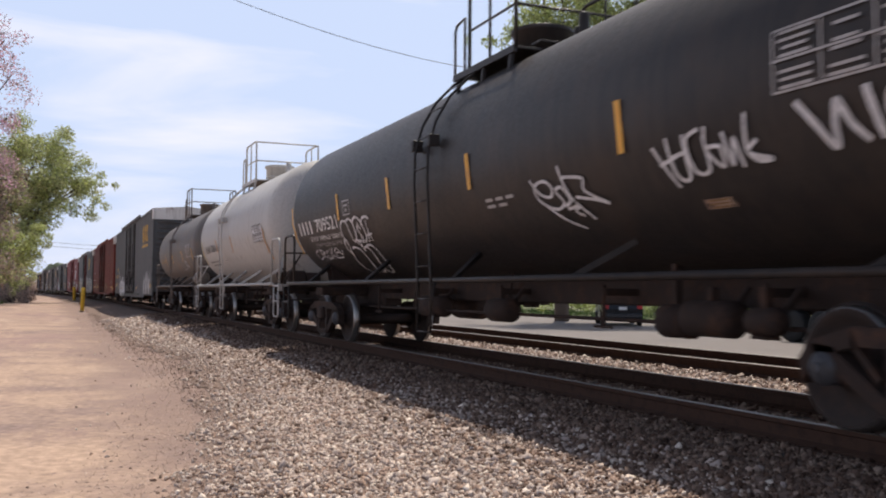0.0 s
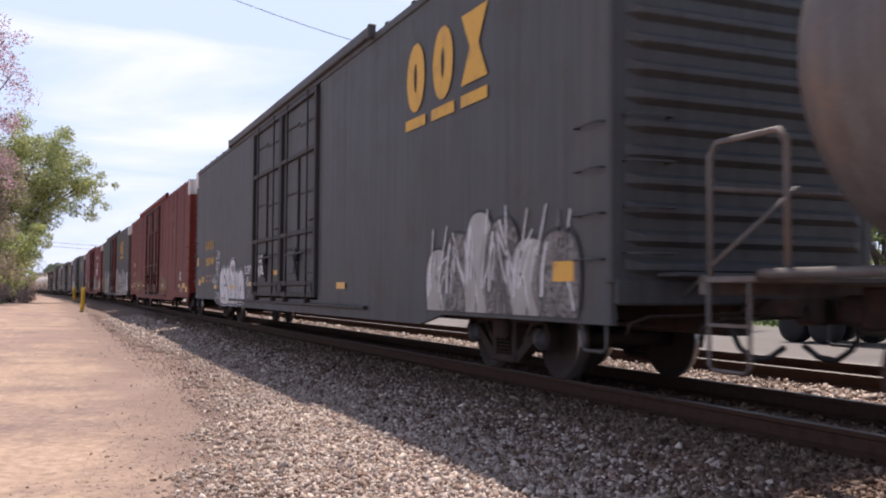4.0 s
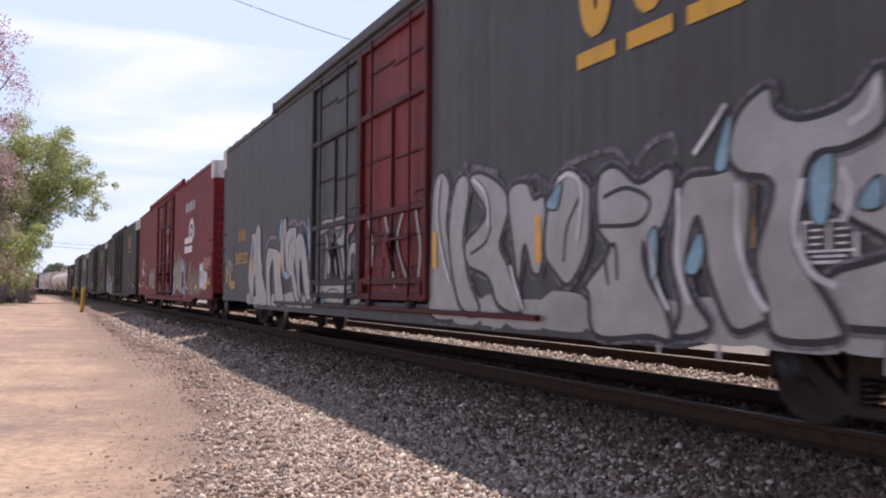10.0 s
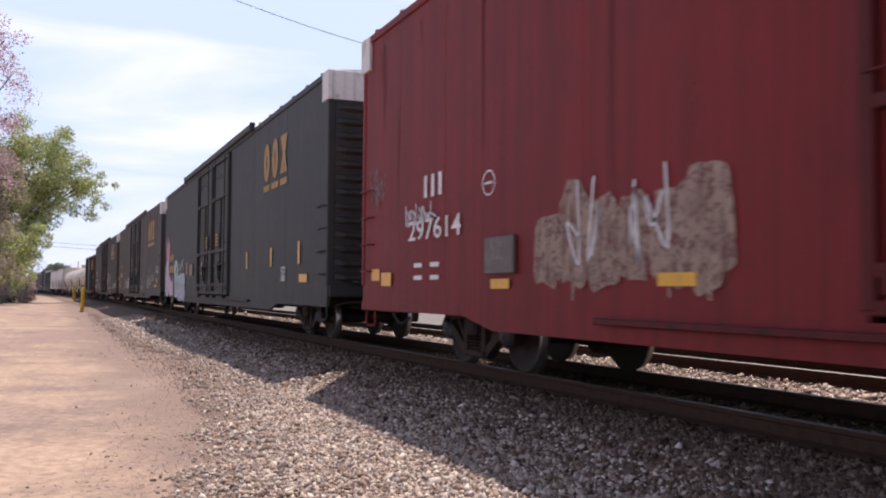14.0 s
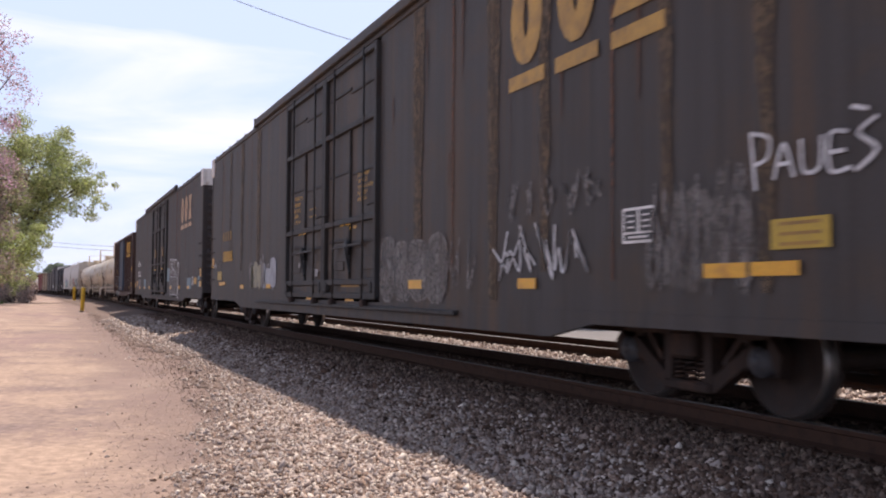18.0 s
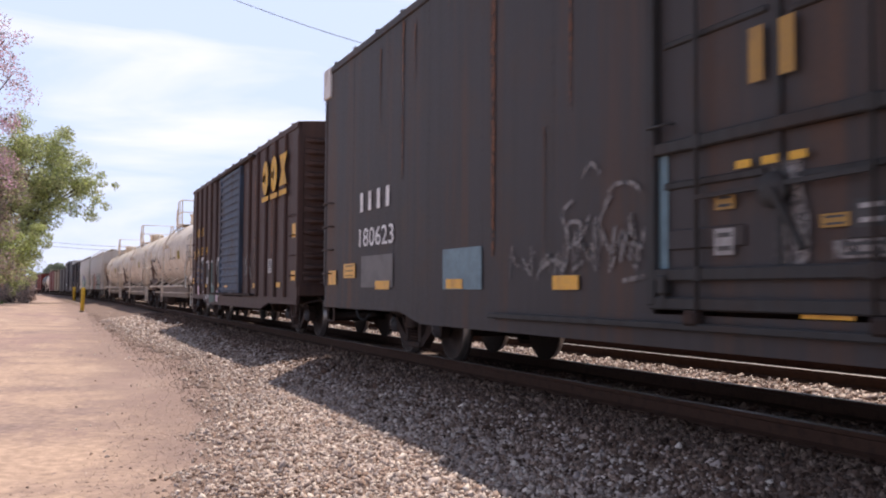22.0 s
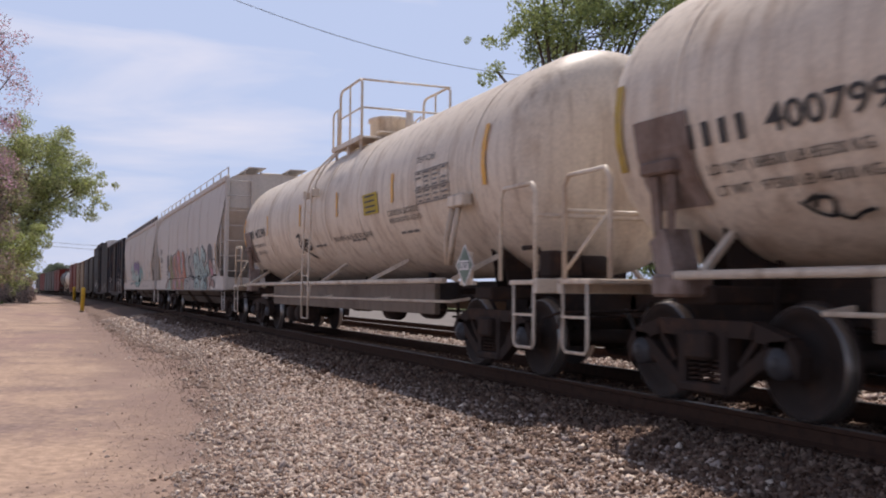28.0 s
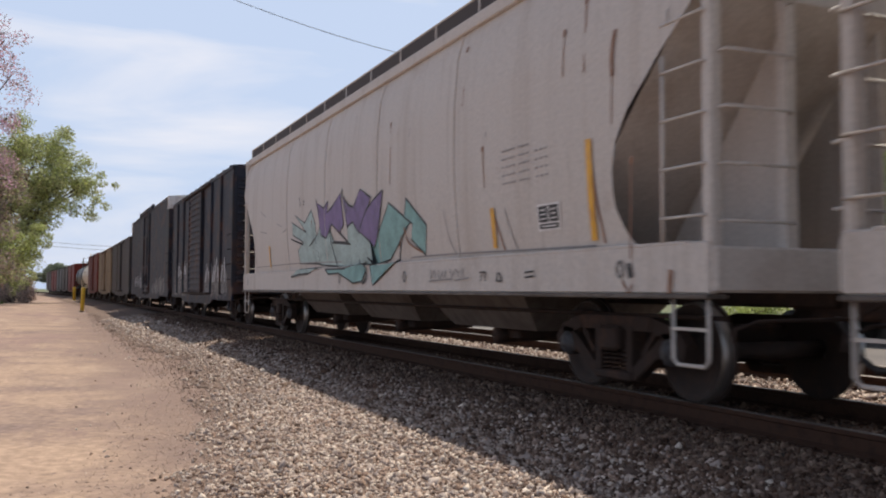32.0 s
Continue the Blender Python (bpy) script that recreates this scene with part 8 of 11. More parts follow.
for y, a, b in ((2.18, 2.13, 2.55), (-0.3, 2.06, 2.54), (-4.75, 1.7, 2.5), (4.95, 1.8, 2.6)):
    reflector(t2, S2, y + 0.05, y - 0.05, a, b, mat("faded_orange_stripe", (0.50, 0.24, 0.06), 0.5, bump=0) if y < 3 else M_REFLECT_OLD)
blocks(t2, S2, 4.29, 3.4, 2.18, 2.40, 4, M_BLACK, 0.35)
fit_text(t2, "car_number", "202861", S2, 3.3, 2.38, 2.20, 2.42, M_BLACK, 0.01)
blocks(t2, S2, 4.26, 2.5, 1.84, 1.89, 4, M_GREYTXT := plain("grey_lettering", (0.2, 0.19, 0.18)), 0.2)
blocks(t2, S2, 4.0, 2.5, 1.72, 1.77, 3, M_GREYTXT, 0.2)
table_panel(t2, S2, -3.47, -4.6, 2.2, 2.62, 4, 7, M_GREYTXT, G_WHITE)
notice(t2, S2, 1.62, 1.05, 2.52, 2.78, M_WHITE, M_GREYTXT, 4)
notice(t2, S2, 1.65, 1.14, 1.83, 1.9, M_WHITE, M_GREYTXT, 1)
S3 = round_side(1.48, 2.68)
for y in (2.93, 0.62, -2.45, -5.18):
    reflector(t3, S3, y + 0.05, y - 0.05, 2.08, 2.53)
blocks(t3, S3, 4.83, 4.05, 2.16, 2.36, 4, M_YELDIM, 0.35)
fit_text(t3, "car_number", "19501", S3, 3.9, 3.06, 2.17, 2.37, M_YELDIM, 0.01)
table_panel(t3, S3, -3.63, -4.87, 2.22, 2.68, 4, 8, M_WHITEDIM)
stencil_box(t3, S3, -2.67, -3.3, 1.80, 2.08)
blocks(t3, S3, -1.6, -2.5, 1.72, 1.76, 5, M_WHITEDIM, 0.2)
for tk, S, num, yn, zn in ((ta, round_side(1.37, 2.58), "400929", 7.2, 2.36), (tb, round_side(1.38, 2.58), "400799", 7.1, 2.18), (tc, round_side(1.38, 2.58), "402248", 7.32, 2.32)):
    blocks(tk, S, yn, yn - 0.82, zn, zn + 0.20, 4, M_BLACK, 0.35)
    fit_text(tk, "car_number", num, S, yn - 0.95, yn - 2.1, zn, zn + 0.21, M_BLACK, 0.01)
    fit_text(tk, "load_limit", "LD LMT 188500 LB 85500 KG", S, yn - 0.2, yn - 1.85, zn - 0.24, zn - 0.15, M_BLACK)
    fit_text(tk, "light_weight", "LT WT   97500 LB 44200 KG", S, yn - 0.2, yn - 1.85, zn - 0.43, zn - 0.34, M_BLACK)
    for y, a, b in ((4.95, 2.33, 2.79), (1.75, 2.35, 2.8), (-1.0, 2.36, 2.8), (-4.0, 2.36, 2.8), (-7.3, 2.3, 3.05), ({"400929": 7.6, "400799": 8.02, "402248": 7.72}[num], 2.1, 2.9)):
        reflector(tk, S, y + 0.055, y - 0.055, a, b, M_REFLECT if tk is tc else M_REFLECT_OLD)
    reg = 1.90 if tk is tc else 2.30
    if tk is not tb:
        fit_text(tk, "lettering", "REGULATING VALVES VENTING NORMAL", S, -0.45, -2.7, reg, reg + 0.09, M_BLACK)
    y0 = -5.0 if tk is tc else -6.07
    table_panel(tk, S, y0, y0 - 1.2, 2.25, 2.70, 4, 7, M_GREYTXT)
    if tk is tc:
        fit_text(tk, "lettering", "TEST CAR", S, -5.0, -5.7, 2.83, 2.92, M_BLACK)
    fit_text(tk, "lettering", "CARBON DIOXIDE", S, -3.7 if tk is tc else -6.05, -5.0 if tk is tc else -7.1, 2.16 if tk is tc else 3.06, 2.25 if tk is tc else 3.15, M_BLACK)
    fit_text(tk, "lettering", "REFRIGERATED LIQUID", S, -3.7 if tk is tc else -6.05, -5.05 if tk is tc else -7.3, 2.03 if tk is tc else 2.93, 2.12 if tk is tc else 3.02, M_BLACK)
    notice(tk, S, -2.55 if tk is tc else -3.3, -3.3 if tk is tc else -4.0, 2.26, 2.6, plain("yellow_notice", (0.48, 0.36, 0.02)), M_BLACK, 4)
    for i in range(3):
        blocks(tk, S, 1.0 - 2.5 * i, 0.2 - 2.5 * i, 1.85, 1.89, 3, M_GREYTXT, 0.2)
    # placard in its holder
    yp = -7.0
    m = Mesh()
    m.box((-1.47, yp, 1.30), (0.03, 0.34, 0.36), 0.01)
    m.bar((-1.45, yp - 0.2, 1.1), (-1.45, yp + 0.2, 1.1), 0.05)
    hold = part("placard_holder", m, P_TANKWHITE, tk)
    d = Decal(flat_side(1.50), 0.0)
    d.poly([(yp, 1.05), (yp + 0.27, 1.32), (yp, 1.59), (yp - 0.27, 1.32)])
    d.done("placard", M_WHITE, hold, "white-edged green diamond placard")
    d = Decal(flat_side(1.503), 0.0)
    d.poly([(yp, 1.09), (yp + 0.23, 1.32), (yp, 1.55), (yp - 0.23, 1.32)])
    d.done("placard_field", plain("placard_green", (0.15, 0.21, 0.165)), hold)
    d = Decal(flat_side(1.506), 0.0)
    d.rect(yp, 1.32, 0.28, 0.12)
    d.done("placard_band", M_WHITE, hold)
    fit_text(tk, "placard_number", "2187", flat_side(1.509), yp + 0.12, yp - 0.12, 1.28, 1.36, M_BLACK, 0.01, 0.0)
    m = Mesh()
    m.box((-1.40, -6.6, 2.16), (0.14, 0.5, 0.16), 0.02)
    m.tube([(-1.40, -6.4, 2.1), (-1.44, -6.3, 1.7), (-1.40, -6.2, 1.35)], 0.04, 6)
    m.tube([(-1.40, -6.6, 2.1), (-1.44, -6.5, 1.7), (-1.40, -6.3, 1.35)], 0.04, 6)
    part("valve_box", m, P_TANKWHITE, tk)
scrawl(ta, round_side(1.37, 2.58), 4.15, 3.05, 1.48, 2.52, plain("spray_brown_black", (0.10, 0.05, 0.05)), ("1,8 1.4,10", "2.6,8 2.8,10", "4,8 4.4,9.6", "0.6,6 1,7.8 4.4,8", "4.4,8 5,6 6.4,7 7,5 6,3.6", "0,6 2,5 4.4,5.6 5,4 3.4,3", "5,6.4 6,5.6 5.4,4.6 4.8,5.4", "3,3 5,1.4 6.4,2", "3.4,1 5,0.4 6,1.4", "7,3 8.4,3.4 8,2.2 7,3"), 0.05)
scrawl(tb, round_side(1.38, 2.58), 6.1, 5.5, 1.42, 1.66, G_BLACK, ("0,8 2,3 4,2 5,8 3,9 2,6", "4,3 6,0 8,2 10,3", "1,8 3,10"), 0.035)
scrawl(tc, round_side(1.38, 2.58), 2.25, 1.3, 1.58, 2.2, G_BLACK, ("0,9 3,9.6 1,6 5,3", "1,6 0.6,5", "3,8 3.6,5 4.4,7 5,5 6,7.6", "6.4,7 6,5 7.4,4 9,4.6 9,7 7.4,7.6 6.4,7", "7,6 8.4,6.4 7.4,5 8.6,5", "5,3.4 7,1.6 9,0.6"), 0.05)


# covered hoppers: the side bulges a little
def hop_side(y, z, lift):
    rows = [(0.9, 1.585), (1.415, 1.585), (1.42, 1.505), (1.9, 1.56), (2.6, 1.60), (3.3, 1.60), (3.9, 1.55), (4.25, 1.45)]
    x = 1.60
    for (a, p), (b, q) in zip(rows, rows[1:]):
        if a <= z <= b:
            x = p + (q - p) * (z - a) / (b - a)
            break
    return (-x - lift - 0.004, y, z)


o13, o14 = 0.36, 0.31

for y in (-8.08, 7.45):
    reflector(h13, hop_side, y + 0.05 + o13, y - 0.05 + o13, 1.5, 2.42)
reflector(h13, hop_side, 3.9 + o13, 3.75 + o13, 1.52, 2.0)
blocks(h13, hop_side, 7.1 + o13, 6.35 + o13, 2.56, 2.80, 4, M_BLACK, 0.35)
fit_text(h13, "car_number", "66691", hop_side, 7.1 + o13, 6.35 + o13, 2.20, 2.42, M_BLACK, 0.01)
blocks(h13, hop_side, 7.1 + o13, 6.4 + o13, 1.98, 2.02, 4, M_GREYTXT, 0.2)
blocks(h13, hop_side, 7.1 + o13, 6.5 + o13, 1.82, 1.86, 3, M_GREYTXT, 0.2)
for y, a, b in ((-5.8, 1.49, 1.95), (-7.9, 1.48, 2.43), (5.9, 1.5, 2.0)):
    reflector(h14, hop_side, y + 0.05 + o14, y - 0.05 + o14, a, b, M_REFLECT)
stencil_box(h14, hop_side, -6.84 + o14, -7.3 + o14, 1.62, 1.90)
M_FAINT = plain("faded_stencil_paint", (0.30, 0.28, 0.27))
for i in range(5):
    for y, w, k in ((-6.1, 0.34, 4), (-6.5, 0.26, 3), (-6.86, 0.3, 3))[: 3 - i // 4]:
        blocks(h14, hop_side, y + o14, y - w + o14, 2.18 + 0.09 * i, 2.204 + 0.09 * i, k, M_FAINT, 0.5)
# white bubble letters on the blue-grey box car
glyph(b4, FS, 5.03, 4.15, 0.66, 1.54, G_WHITE, G_BLACK, "0.9,0 0.7,4.7 0,8.1 1.8,9.4 4.3,10 7,9.4 8.8,8 9.4,5.7 10,3.5 10,0.5", 0, 0.04, G_ICE, "3.2,1.4 3.9,3.2 5.2,4.7 4.2,4.8 3.6,4.2")
glyph(b4, FS, 7.91, 6.31, 0.60, 1.65, G_WHITE, G_BLACK, "1.6,0 0.6,2.9 0,6.1 0.7,8.4 2.8,9.9 4.7,10 6.4,9 6.9,7.4 6.7,5.3 8,4.7 9.4,2.9 10,0.2", 1, 0.04, G_ICE, "3.9,5.2 5.9,4.9 8,4.9 9.2,3.2 9.9,1.1", "3.8,8.4 4.5,7.5 5.6,7 6.7,6", "4.1,8 5.4,7.3 6.3,6.2")
glyph(b4, FS, 6.95, 6.03, 0.62, 1.64, G_WHITE, G_BLACK, "1.2,6.5 0.7,8.4 0,9.2 2.1,9.7 4.3,10 7.2,9 8.6,7.5 8.3,6.1 9.9,4.5 10,0.1 7,0 6.3,2.2 4.2,4.3", 2, 0.04, G_ICE, "5,6.8 5.4,6.2")
glyph(b4, FS, 5.47, 4.97, 0.65, 1.53, G_WHITE, G_BLACK, "0,0 0.8,6.7 1.8,9.2 3.8,10 7.2,9.7 9.6,8.4 10,6 10,0.1", 3, 0.04, G_ICE, "4.4,0.8 5,4.8 4.2,6.7 2.4,6.2 2.6,5.1")
glyph(b4, FS, 6.35, 5.38, 0.63, 1.84, G_WHITE, G_BLACK, "0.8,5.3 0,6.8 0.7,8.5 2.7,9.7 5.9,10 8.2,9.8 9.9,8.8 10,7.4 9.5,5 9.1,0.2 3.7,0 4.3,1.8 2.5,3.7", 4, 0.04, G_ICE, "1.2,6.1 3.2,5.7 4.4,5 5.4,3.2 4.3,1.6")
scrawl(b4, FS, 6.06, 5.46, 1.45, 1.70, G_BLACK, ("0,2.4 1,10 1.7,5.2 3,9.6 3.2,2.8", "5.7,9.2 4.2,6 3.8,2.8 5.7,2.4 5.7,5.6 4.2,5.6", "6.3,0 7.3,10 8.7,2 10,10",), 0.022, 0.026)
scrawl(b4, FS, 7.49, 5.21, 0.68, 1.33, G_BLACK, ("0,0.8 0.8,1.5 1.7,1.2 0.3,0.3", "2,0 2.3,2.5 2.5,0 2.8,2.5", "3.1,2 3.2,0.3 3.8,1.1", "9.2,8.6 9.7,8.8", "9.4,9.8 10,10",), 0.025, 0.026)
scrawl(b4, FS, 4.00, 3.02, 0.82, 1.01, G_GHOST, ("0,8.9 0.3,0.5 1.5,0.5 1.8,9.5", "4,8.9 2.8,7.4 2.7,4.7 3.9,3.2 3.7,0 2.4,0", "4.7,8.9 4.7,0.5 5.8,1.1 6.2,9.5", "6.8,0 7.6,9.5 8.2,1.1", "8.9,10 9,1.6 10,2.1",), 0.05, 0.011)
scrawl(b4, FS, 2.15, 1.55, 1.31, 1.81, G_WHITE, ("0.5,10 1.5,6.8 2.7,9.2 3.3,6.8 4.7,9.8", "5.3,6.4 5.3,9.8 6.5,9.4 6.2,8 6.7,6", "10,9.6 8.3,9.4 8.2,7.6 9.5,7.4", "0.2,0 0,4.6 2.3,0.4 2.2,5.2", "5.2,5.2 3.5,4.2 3.7,2.2 5,2 5.7,3.8 5.2,5.2", "6.5,3.2 8.3,4 7.5,5.4 6.3,3.6 7,1.4 8.7,1.8", "9.5,6 9.7,1.4",), 0.05, 0.05)
# white outlined letters on the black tank
scrawl(t1, S1, 5.13, 3.29, 1.04, 2.25, G_WHITE, ("0.5,4.6 0.1,5.5 0.2,6.4 0.8,7 1.3,6.9 1.1,6 0.8,5 0,3.1 0,1.2 0.8,0.2 1.7,0.1 2.8,1.1 3.6,2.7 3.9,4.1 3.7,5.2 2.4,5.7 1.8,5.5", "0.8,7.1 1,8.5 1.5,9.5 2.4,9.9 3.2,9.5 3.5,8.3 3.4,6.8", "3.3,9.7 4,10 4.6,9.9 5.2,9.2 5.1,7.9 4.5,6.9 3.6,6.5", "5.2,9.5 5.8,9.9 6.7,10 7.5,9.4 7.9,8.4 7.6,7 6.6,6.2", "7.4,8.7 8.2,9.6 9.2,9.8 10,9.5", "4.3,6.1 4.8,6.6 5.2,6.4 4.8,5.6", "4.8,4.9 5.5,5.5 6.4,5 6.2,3.3 5,1.2 3.6,0.2 3,1.2", "5.8,5.4 6.6,5.7 7.6,5.6 8.1,4.6 7.9,2.9 6.6,0.6 5.3,0 5.1,1.3",), 0.045, 0.011)
scrawl(t1, S1, 4.15, 3.39, 1.78, 2.17, G_WHITE, ("3.8,6.7 2.6,8.5 1.3,6.2 2.4,4.6 3,2.3 1.6,0.5 0,2.1", "2.9,9.5 1.7,0.3", "8.9,10 8.2,4.9 5.9,0.3", "8.2,4.9 8.3,0", "6.1,3.3 10,3.8",), 0.03, 0.011)
# tall tag, date and rounded figure on the green-black box car
glyph(b8, FS, 12.47, 11.27, 2.07, 3.29, G_PINK, G_ROSEDEEP, "0.8,9.7 3.1,6.1 4.8,7.3 4.3,10 7.4,7.7 10,6.8 9.7,3 9.3,0.5 5.8,0 3,0.8 0.7,4 0,7.7", 0, 0.03, None, "3.8,6.6 3,4.3 3.8,1.6 6.2,1.1 7.3,3.2 6.5,5.5 3.8,6.6")
glyph(b8, FS, 12.69, 11.30, 0.72, 2.20, G_POWDER, G_WHITE, "0.4,6.6 2.2,9.3 4.7,10 7.8,9 9.9,6.6 10,3.9 8.8,1.2 5.8,0 2.7,0.5 0,2.6", 1, 0.03, None)
glyph(b8, FS, 12.31, 11.53, 1.05, 1.97, G_BLUSH, G_PINK, "0.1,6.5 3.6,10 7.9,8.6 10,5 7.8,0.8 3.6,0 0,2.8", 2, 0.03, None)
glyph(b8, FS, 11.31, 9.92, 0.78, 1.56, G_BLUSH, G_PINK, "0,0.3 0.4,9.1 2.1,9.9 3.8,7.2 6.3,6.7 8.2,8.1 9.1,10 9.4,1.3 10,0", 0, 0.03, None, "5.7,0 5.3,5.5 6.8,6.3")
glyph(b8, FS, 9.48, 8.23, 0.74, 2.15, G_SEALILAC, G_WHITE, "1.3,0.1 1,3.5 0,8.2 1.1,9.4 3.3,10 6.8,9.2 8.9,7.9 9.4,6.5 8.5,5.7 9.5,4.4 10,2.3 9.4,0.2 6.5,0", 3, 0.055, G_BLACK)
glyph(b8, FS, 8.42, 7.60, 0.60, 1.53, G_SEALILAC, G_WHITE, "0,9.2 2.7,10 6.6,9.5 8.9,7.8 9.8,5.4 10,1.9 9.5,0.1 5.4,0 1.8,1.5 0.5,6", 4, 0.055, G_BLACK)
glyph(b8, FS, 7.84, 6.87, 0.61, 1.64, G_SEALILAC, G_WHITE, "0,8.3 2.4,9.6 4.2,10 6,9.4 7.9,8 7.6,6.3 5.2,5.6 7.5,4.3 9.4,2.6 10,1.3 7.7,0 5.4,0.5 2.9,1.7 2.2,3.9 3,4.8 0.3,6.1", 5, 0.055, G_BLACK)
glyph(b8, FS, 7.13, 6.19, 0.61, 1.60, G_SEALILAC, G_WHITE, "0,8.3 2.3,9.7 5.2,10 7.2,9.3 8.8,7.8 8.9,6.5 6.6,5.8 8.2,4.5 9.6,3.2 10,2.1 7.2,0 4.9,0.2 2.8,1.3 0.5,4.4 2.2,4.8 3.5,5.7 1.3,7", 6, 0.055, G_BLACK)
glyph(b8, FS, 8.91, 8.64, 1.56, 1.96, G_BLACK, G_WHITE, "1.5,10 7.4,9.8 10,3.7 4.1,0 0,5", 7, 0.025, None)
glyph(b8, FS, 8.91, 8.64, 0.94, 1.39, G_BLACK, G_WHITE, "0,10 6.7,9.1 10,4 5.6,0 0.7,2.9", 7, 0.025, None)
glyph(b8, FS, 8.21, 7.95, 0.97, 1.32, G_BLACK, G_WHITE, "0,10 6.5,9.1 10,4 7.3,0 1.5,2.6", 8, 0.025, None)
scrawl(b8, FS, 8.10, 6.64, 1.43, 2.10, G_WHITE, ("0.4,7.5 1.2,8.2 1.4,6.7 0.6,5.5 0,4.6 1,5.1 2.2,4.5", "3.9,8.2 3.1,7.3 3.2,5.4 4,4.8 4.7,6.7 3.9,8.2", "4.9,8.5 6.1,10 5.7,7.3 3.9,4.8 3.7,3.9", "8.8,10 7.2,10 7,8.1 8.1,7.6 8.5,6 7.8,4.9 6.8,5.4", "1.5,0 3.1,2.2 4.4,3.1", "6.5,0.4 8.2,2.4 10,3",), 0.035, 0.011)
# faded bubble letters on the brown-grey box car
glyph(b10, FS, -4.08, -4.75, 0.81, 2.24, G_DRAB, G_WHITE, "2.5,0.2 1.6,4.3 0,6.6 0.7,9.8 7.3,10 7.9,8.5 9.3,6.3 7.8,4.6 8.7,2.4 10,0", 0, 0.045, None)
glyph(b10, FS, -4.60, -5.20, 0.85, 2.23, G_DRAB, G_WHITE, "0,6.3 1.8,9.3 6.3,10 10,9.2 9.3,7.8 5.7,6.8", 1, 0.045, None, "4.3,7.4 3.5,8.4 6.2,8.6 6.2,7.8", "0,4.9 4.3,4.9 8,3.4 9.7,1.7 9.2,0")
glyph(b10, FS, -5.10, -5.76, 1.76, 2.22, G_DRAB, G_WHITE, "0,0.9 1.1,7.4 4.7,10 8.3,9.3 10,5.9 8.2,2.4 2.7,0", 2, 0.045, None)
glyph(b10, FS, -5.03, -5.87, 0.82, 1.79, G_DRAB, G_WHITE, "0,9.9 7.6,10 8.6,8.8 6.8,6.5 9.2,4.9 10,1.5 10,0.1 2,0 1.5,3.9 0.4,6.5", 3, 0.045, None)
glyph(b10, FS, -5.74, -6.74, 0.78, 2.20, G_DRAB, G_WHITE, "1.5,0.6 0,3.7 0.1,6.8 0.7,9.2 2.9,10 6.5,9.9 8.7,8.7 9.6,7 9.2,4.5 10,2.4 8.6,0.2 4.7,0", 4, 0.045, None, "4.1,6.8 5.3,6.3 5.5,5.4 4.3,4.9 3,5.8 4.1,6.8")
glyph(b10, FS, -6.70, -7.37, 1.01, 2.05, G_DRAB, G_WHITE, "2.5,0 0.1,4.4 0,7.4 2.2,9.4 6.1,10 9.3,9.1 10,7.2 9.1,5.5 6,3.3 3.6,1", 5, 0.045, None, "4.5,7.9 5.5,7.5 5.1,6.2 4.2,6.5")
glyph(b10, FS, -6.78, -7.16, 0.65, 0.97, G_DRAB, G_WHITE, "0,6.6 4.7,10 8.9,6.9 10,2.5 5.5,0 1.1,2.2", 6, 0.045, None)
scrawl(b10, FS, -8.90, -9.27, 1.44, 2.07, G_GHOST, ("1.6,9.5 6.5,10 10,8.9 9.5,7.6 6.2,7.8", "6.2,6.5 2.2,6.3 0,4.1 1.6,1 5.9,0 9.7,2.2 10,5.7 6.2,6.5", "1.6,1.6 3.5,5.1 5.7,2.5 7.3,5.4 9.7,0.5", "5.7,2.5 5.9,1.1",), 0.02, 0.011)
# angular letters on the maroon box car
glyph(b7, FS, -3.02, -3.77, 0.82, 1.96, G_PALE, G_BLACK, "0,0 1.1,3.9 4.9,5.3 0.3,6.4 1.2,8.7 5.2,9.7 8.9,10 10,8 7.3,6.1 9.3,3.7 9.7,0.8 6.3,0.1", 0, 0.022, G_ROSEWHITE, "2,7.4 5.1,7.7 7.3,6.1", "3.3,1.3 6.4,3.2 8.7,2.7")
glyph(b7, FS, -4.03, -5.35, 0.97, 2.47, G_LIME, G_BLACK, "0,1.7 0.5,7 2,7.7 3.8,7.7 4.9,10 6.7,8.1 6.4,5.6 9.2,6 10,5.3 8.5,3.9 6.6,3.2 6.3,1.6 3.3,1.3 1.1,0", 1, 0.022, G_ROSEWHITE, "2.3,4.1 3.4,5.4 5.5,5.5 5.5,8.9", "1.5,2.1 3,3.4 5.4,3.9", "3.9,1.3 4.7,3.9 7.9,5")
glyph(b7, FS, -3.74, -4.05, 0.88, 2.33, G_LIME, G_BLACK, "1.6,0 1,2.1 0,6.6 4.8,10 10,7.6 8.1,5 9.4,2.4 7.7,0.6", 2, 0.022, G_ROSEWHITE, "3.9,2.1 3.5,5.1 5.2,7.7")
glyph(b7, FS, -4.93, -5.76, 0.87, 2.28, G_PALE, G_BLACK, "0,1.3 0.6,3.8 4.1,5.2 5.5,8.4 7.8,10 9.4,8.8 9.8,6.9 10,3.5 9.2,2.6 9.9,1.3 7.5,1.9 5.2,1.3 4.2,0 1.4,0.6", 3, 0.022, G_ROSEWHITE, "6.3,3.9 6.7,6.7 7.8,8.9 8.3,6.7", "5.4,5.2 8.9,5.3", "1.6,3 5.3,3.3 8.7,2.8")
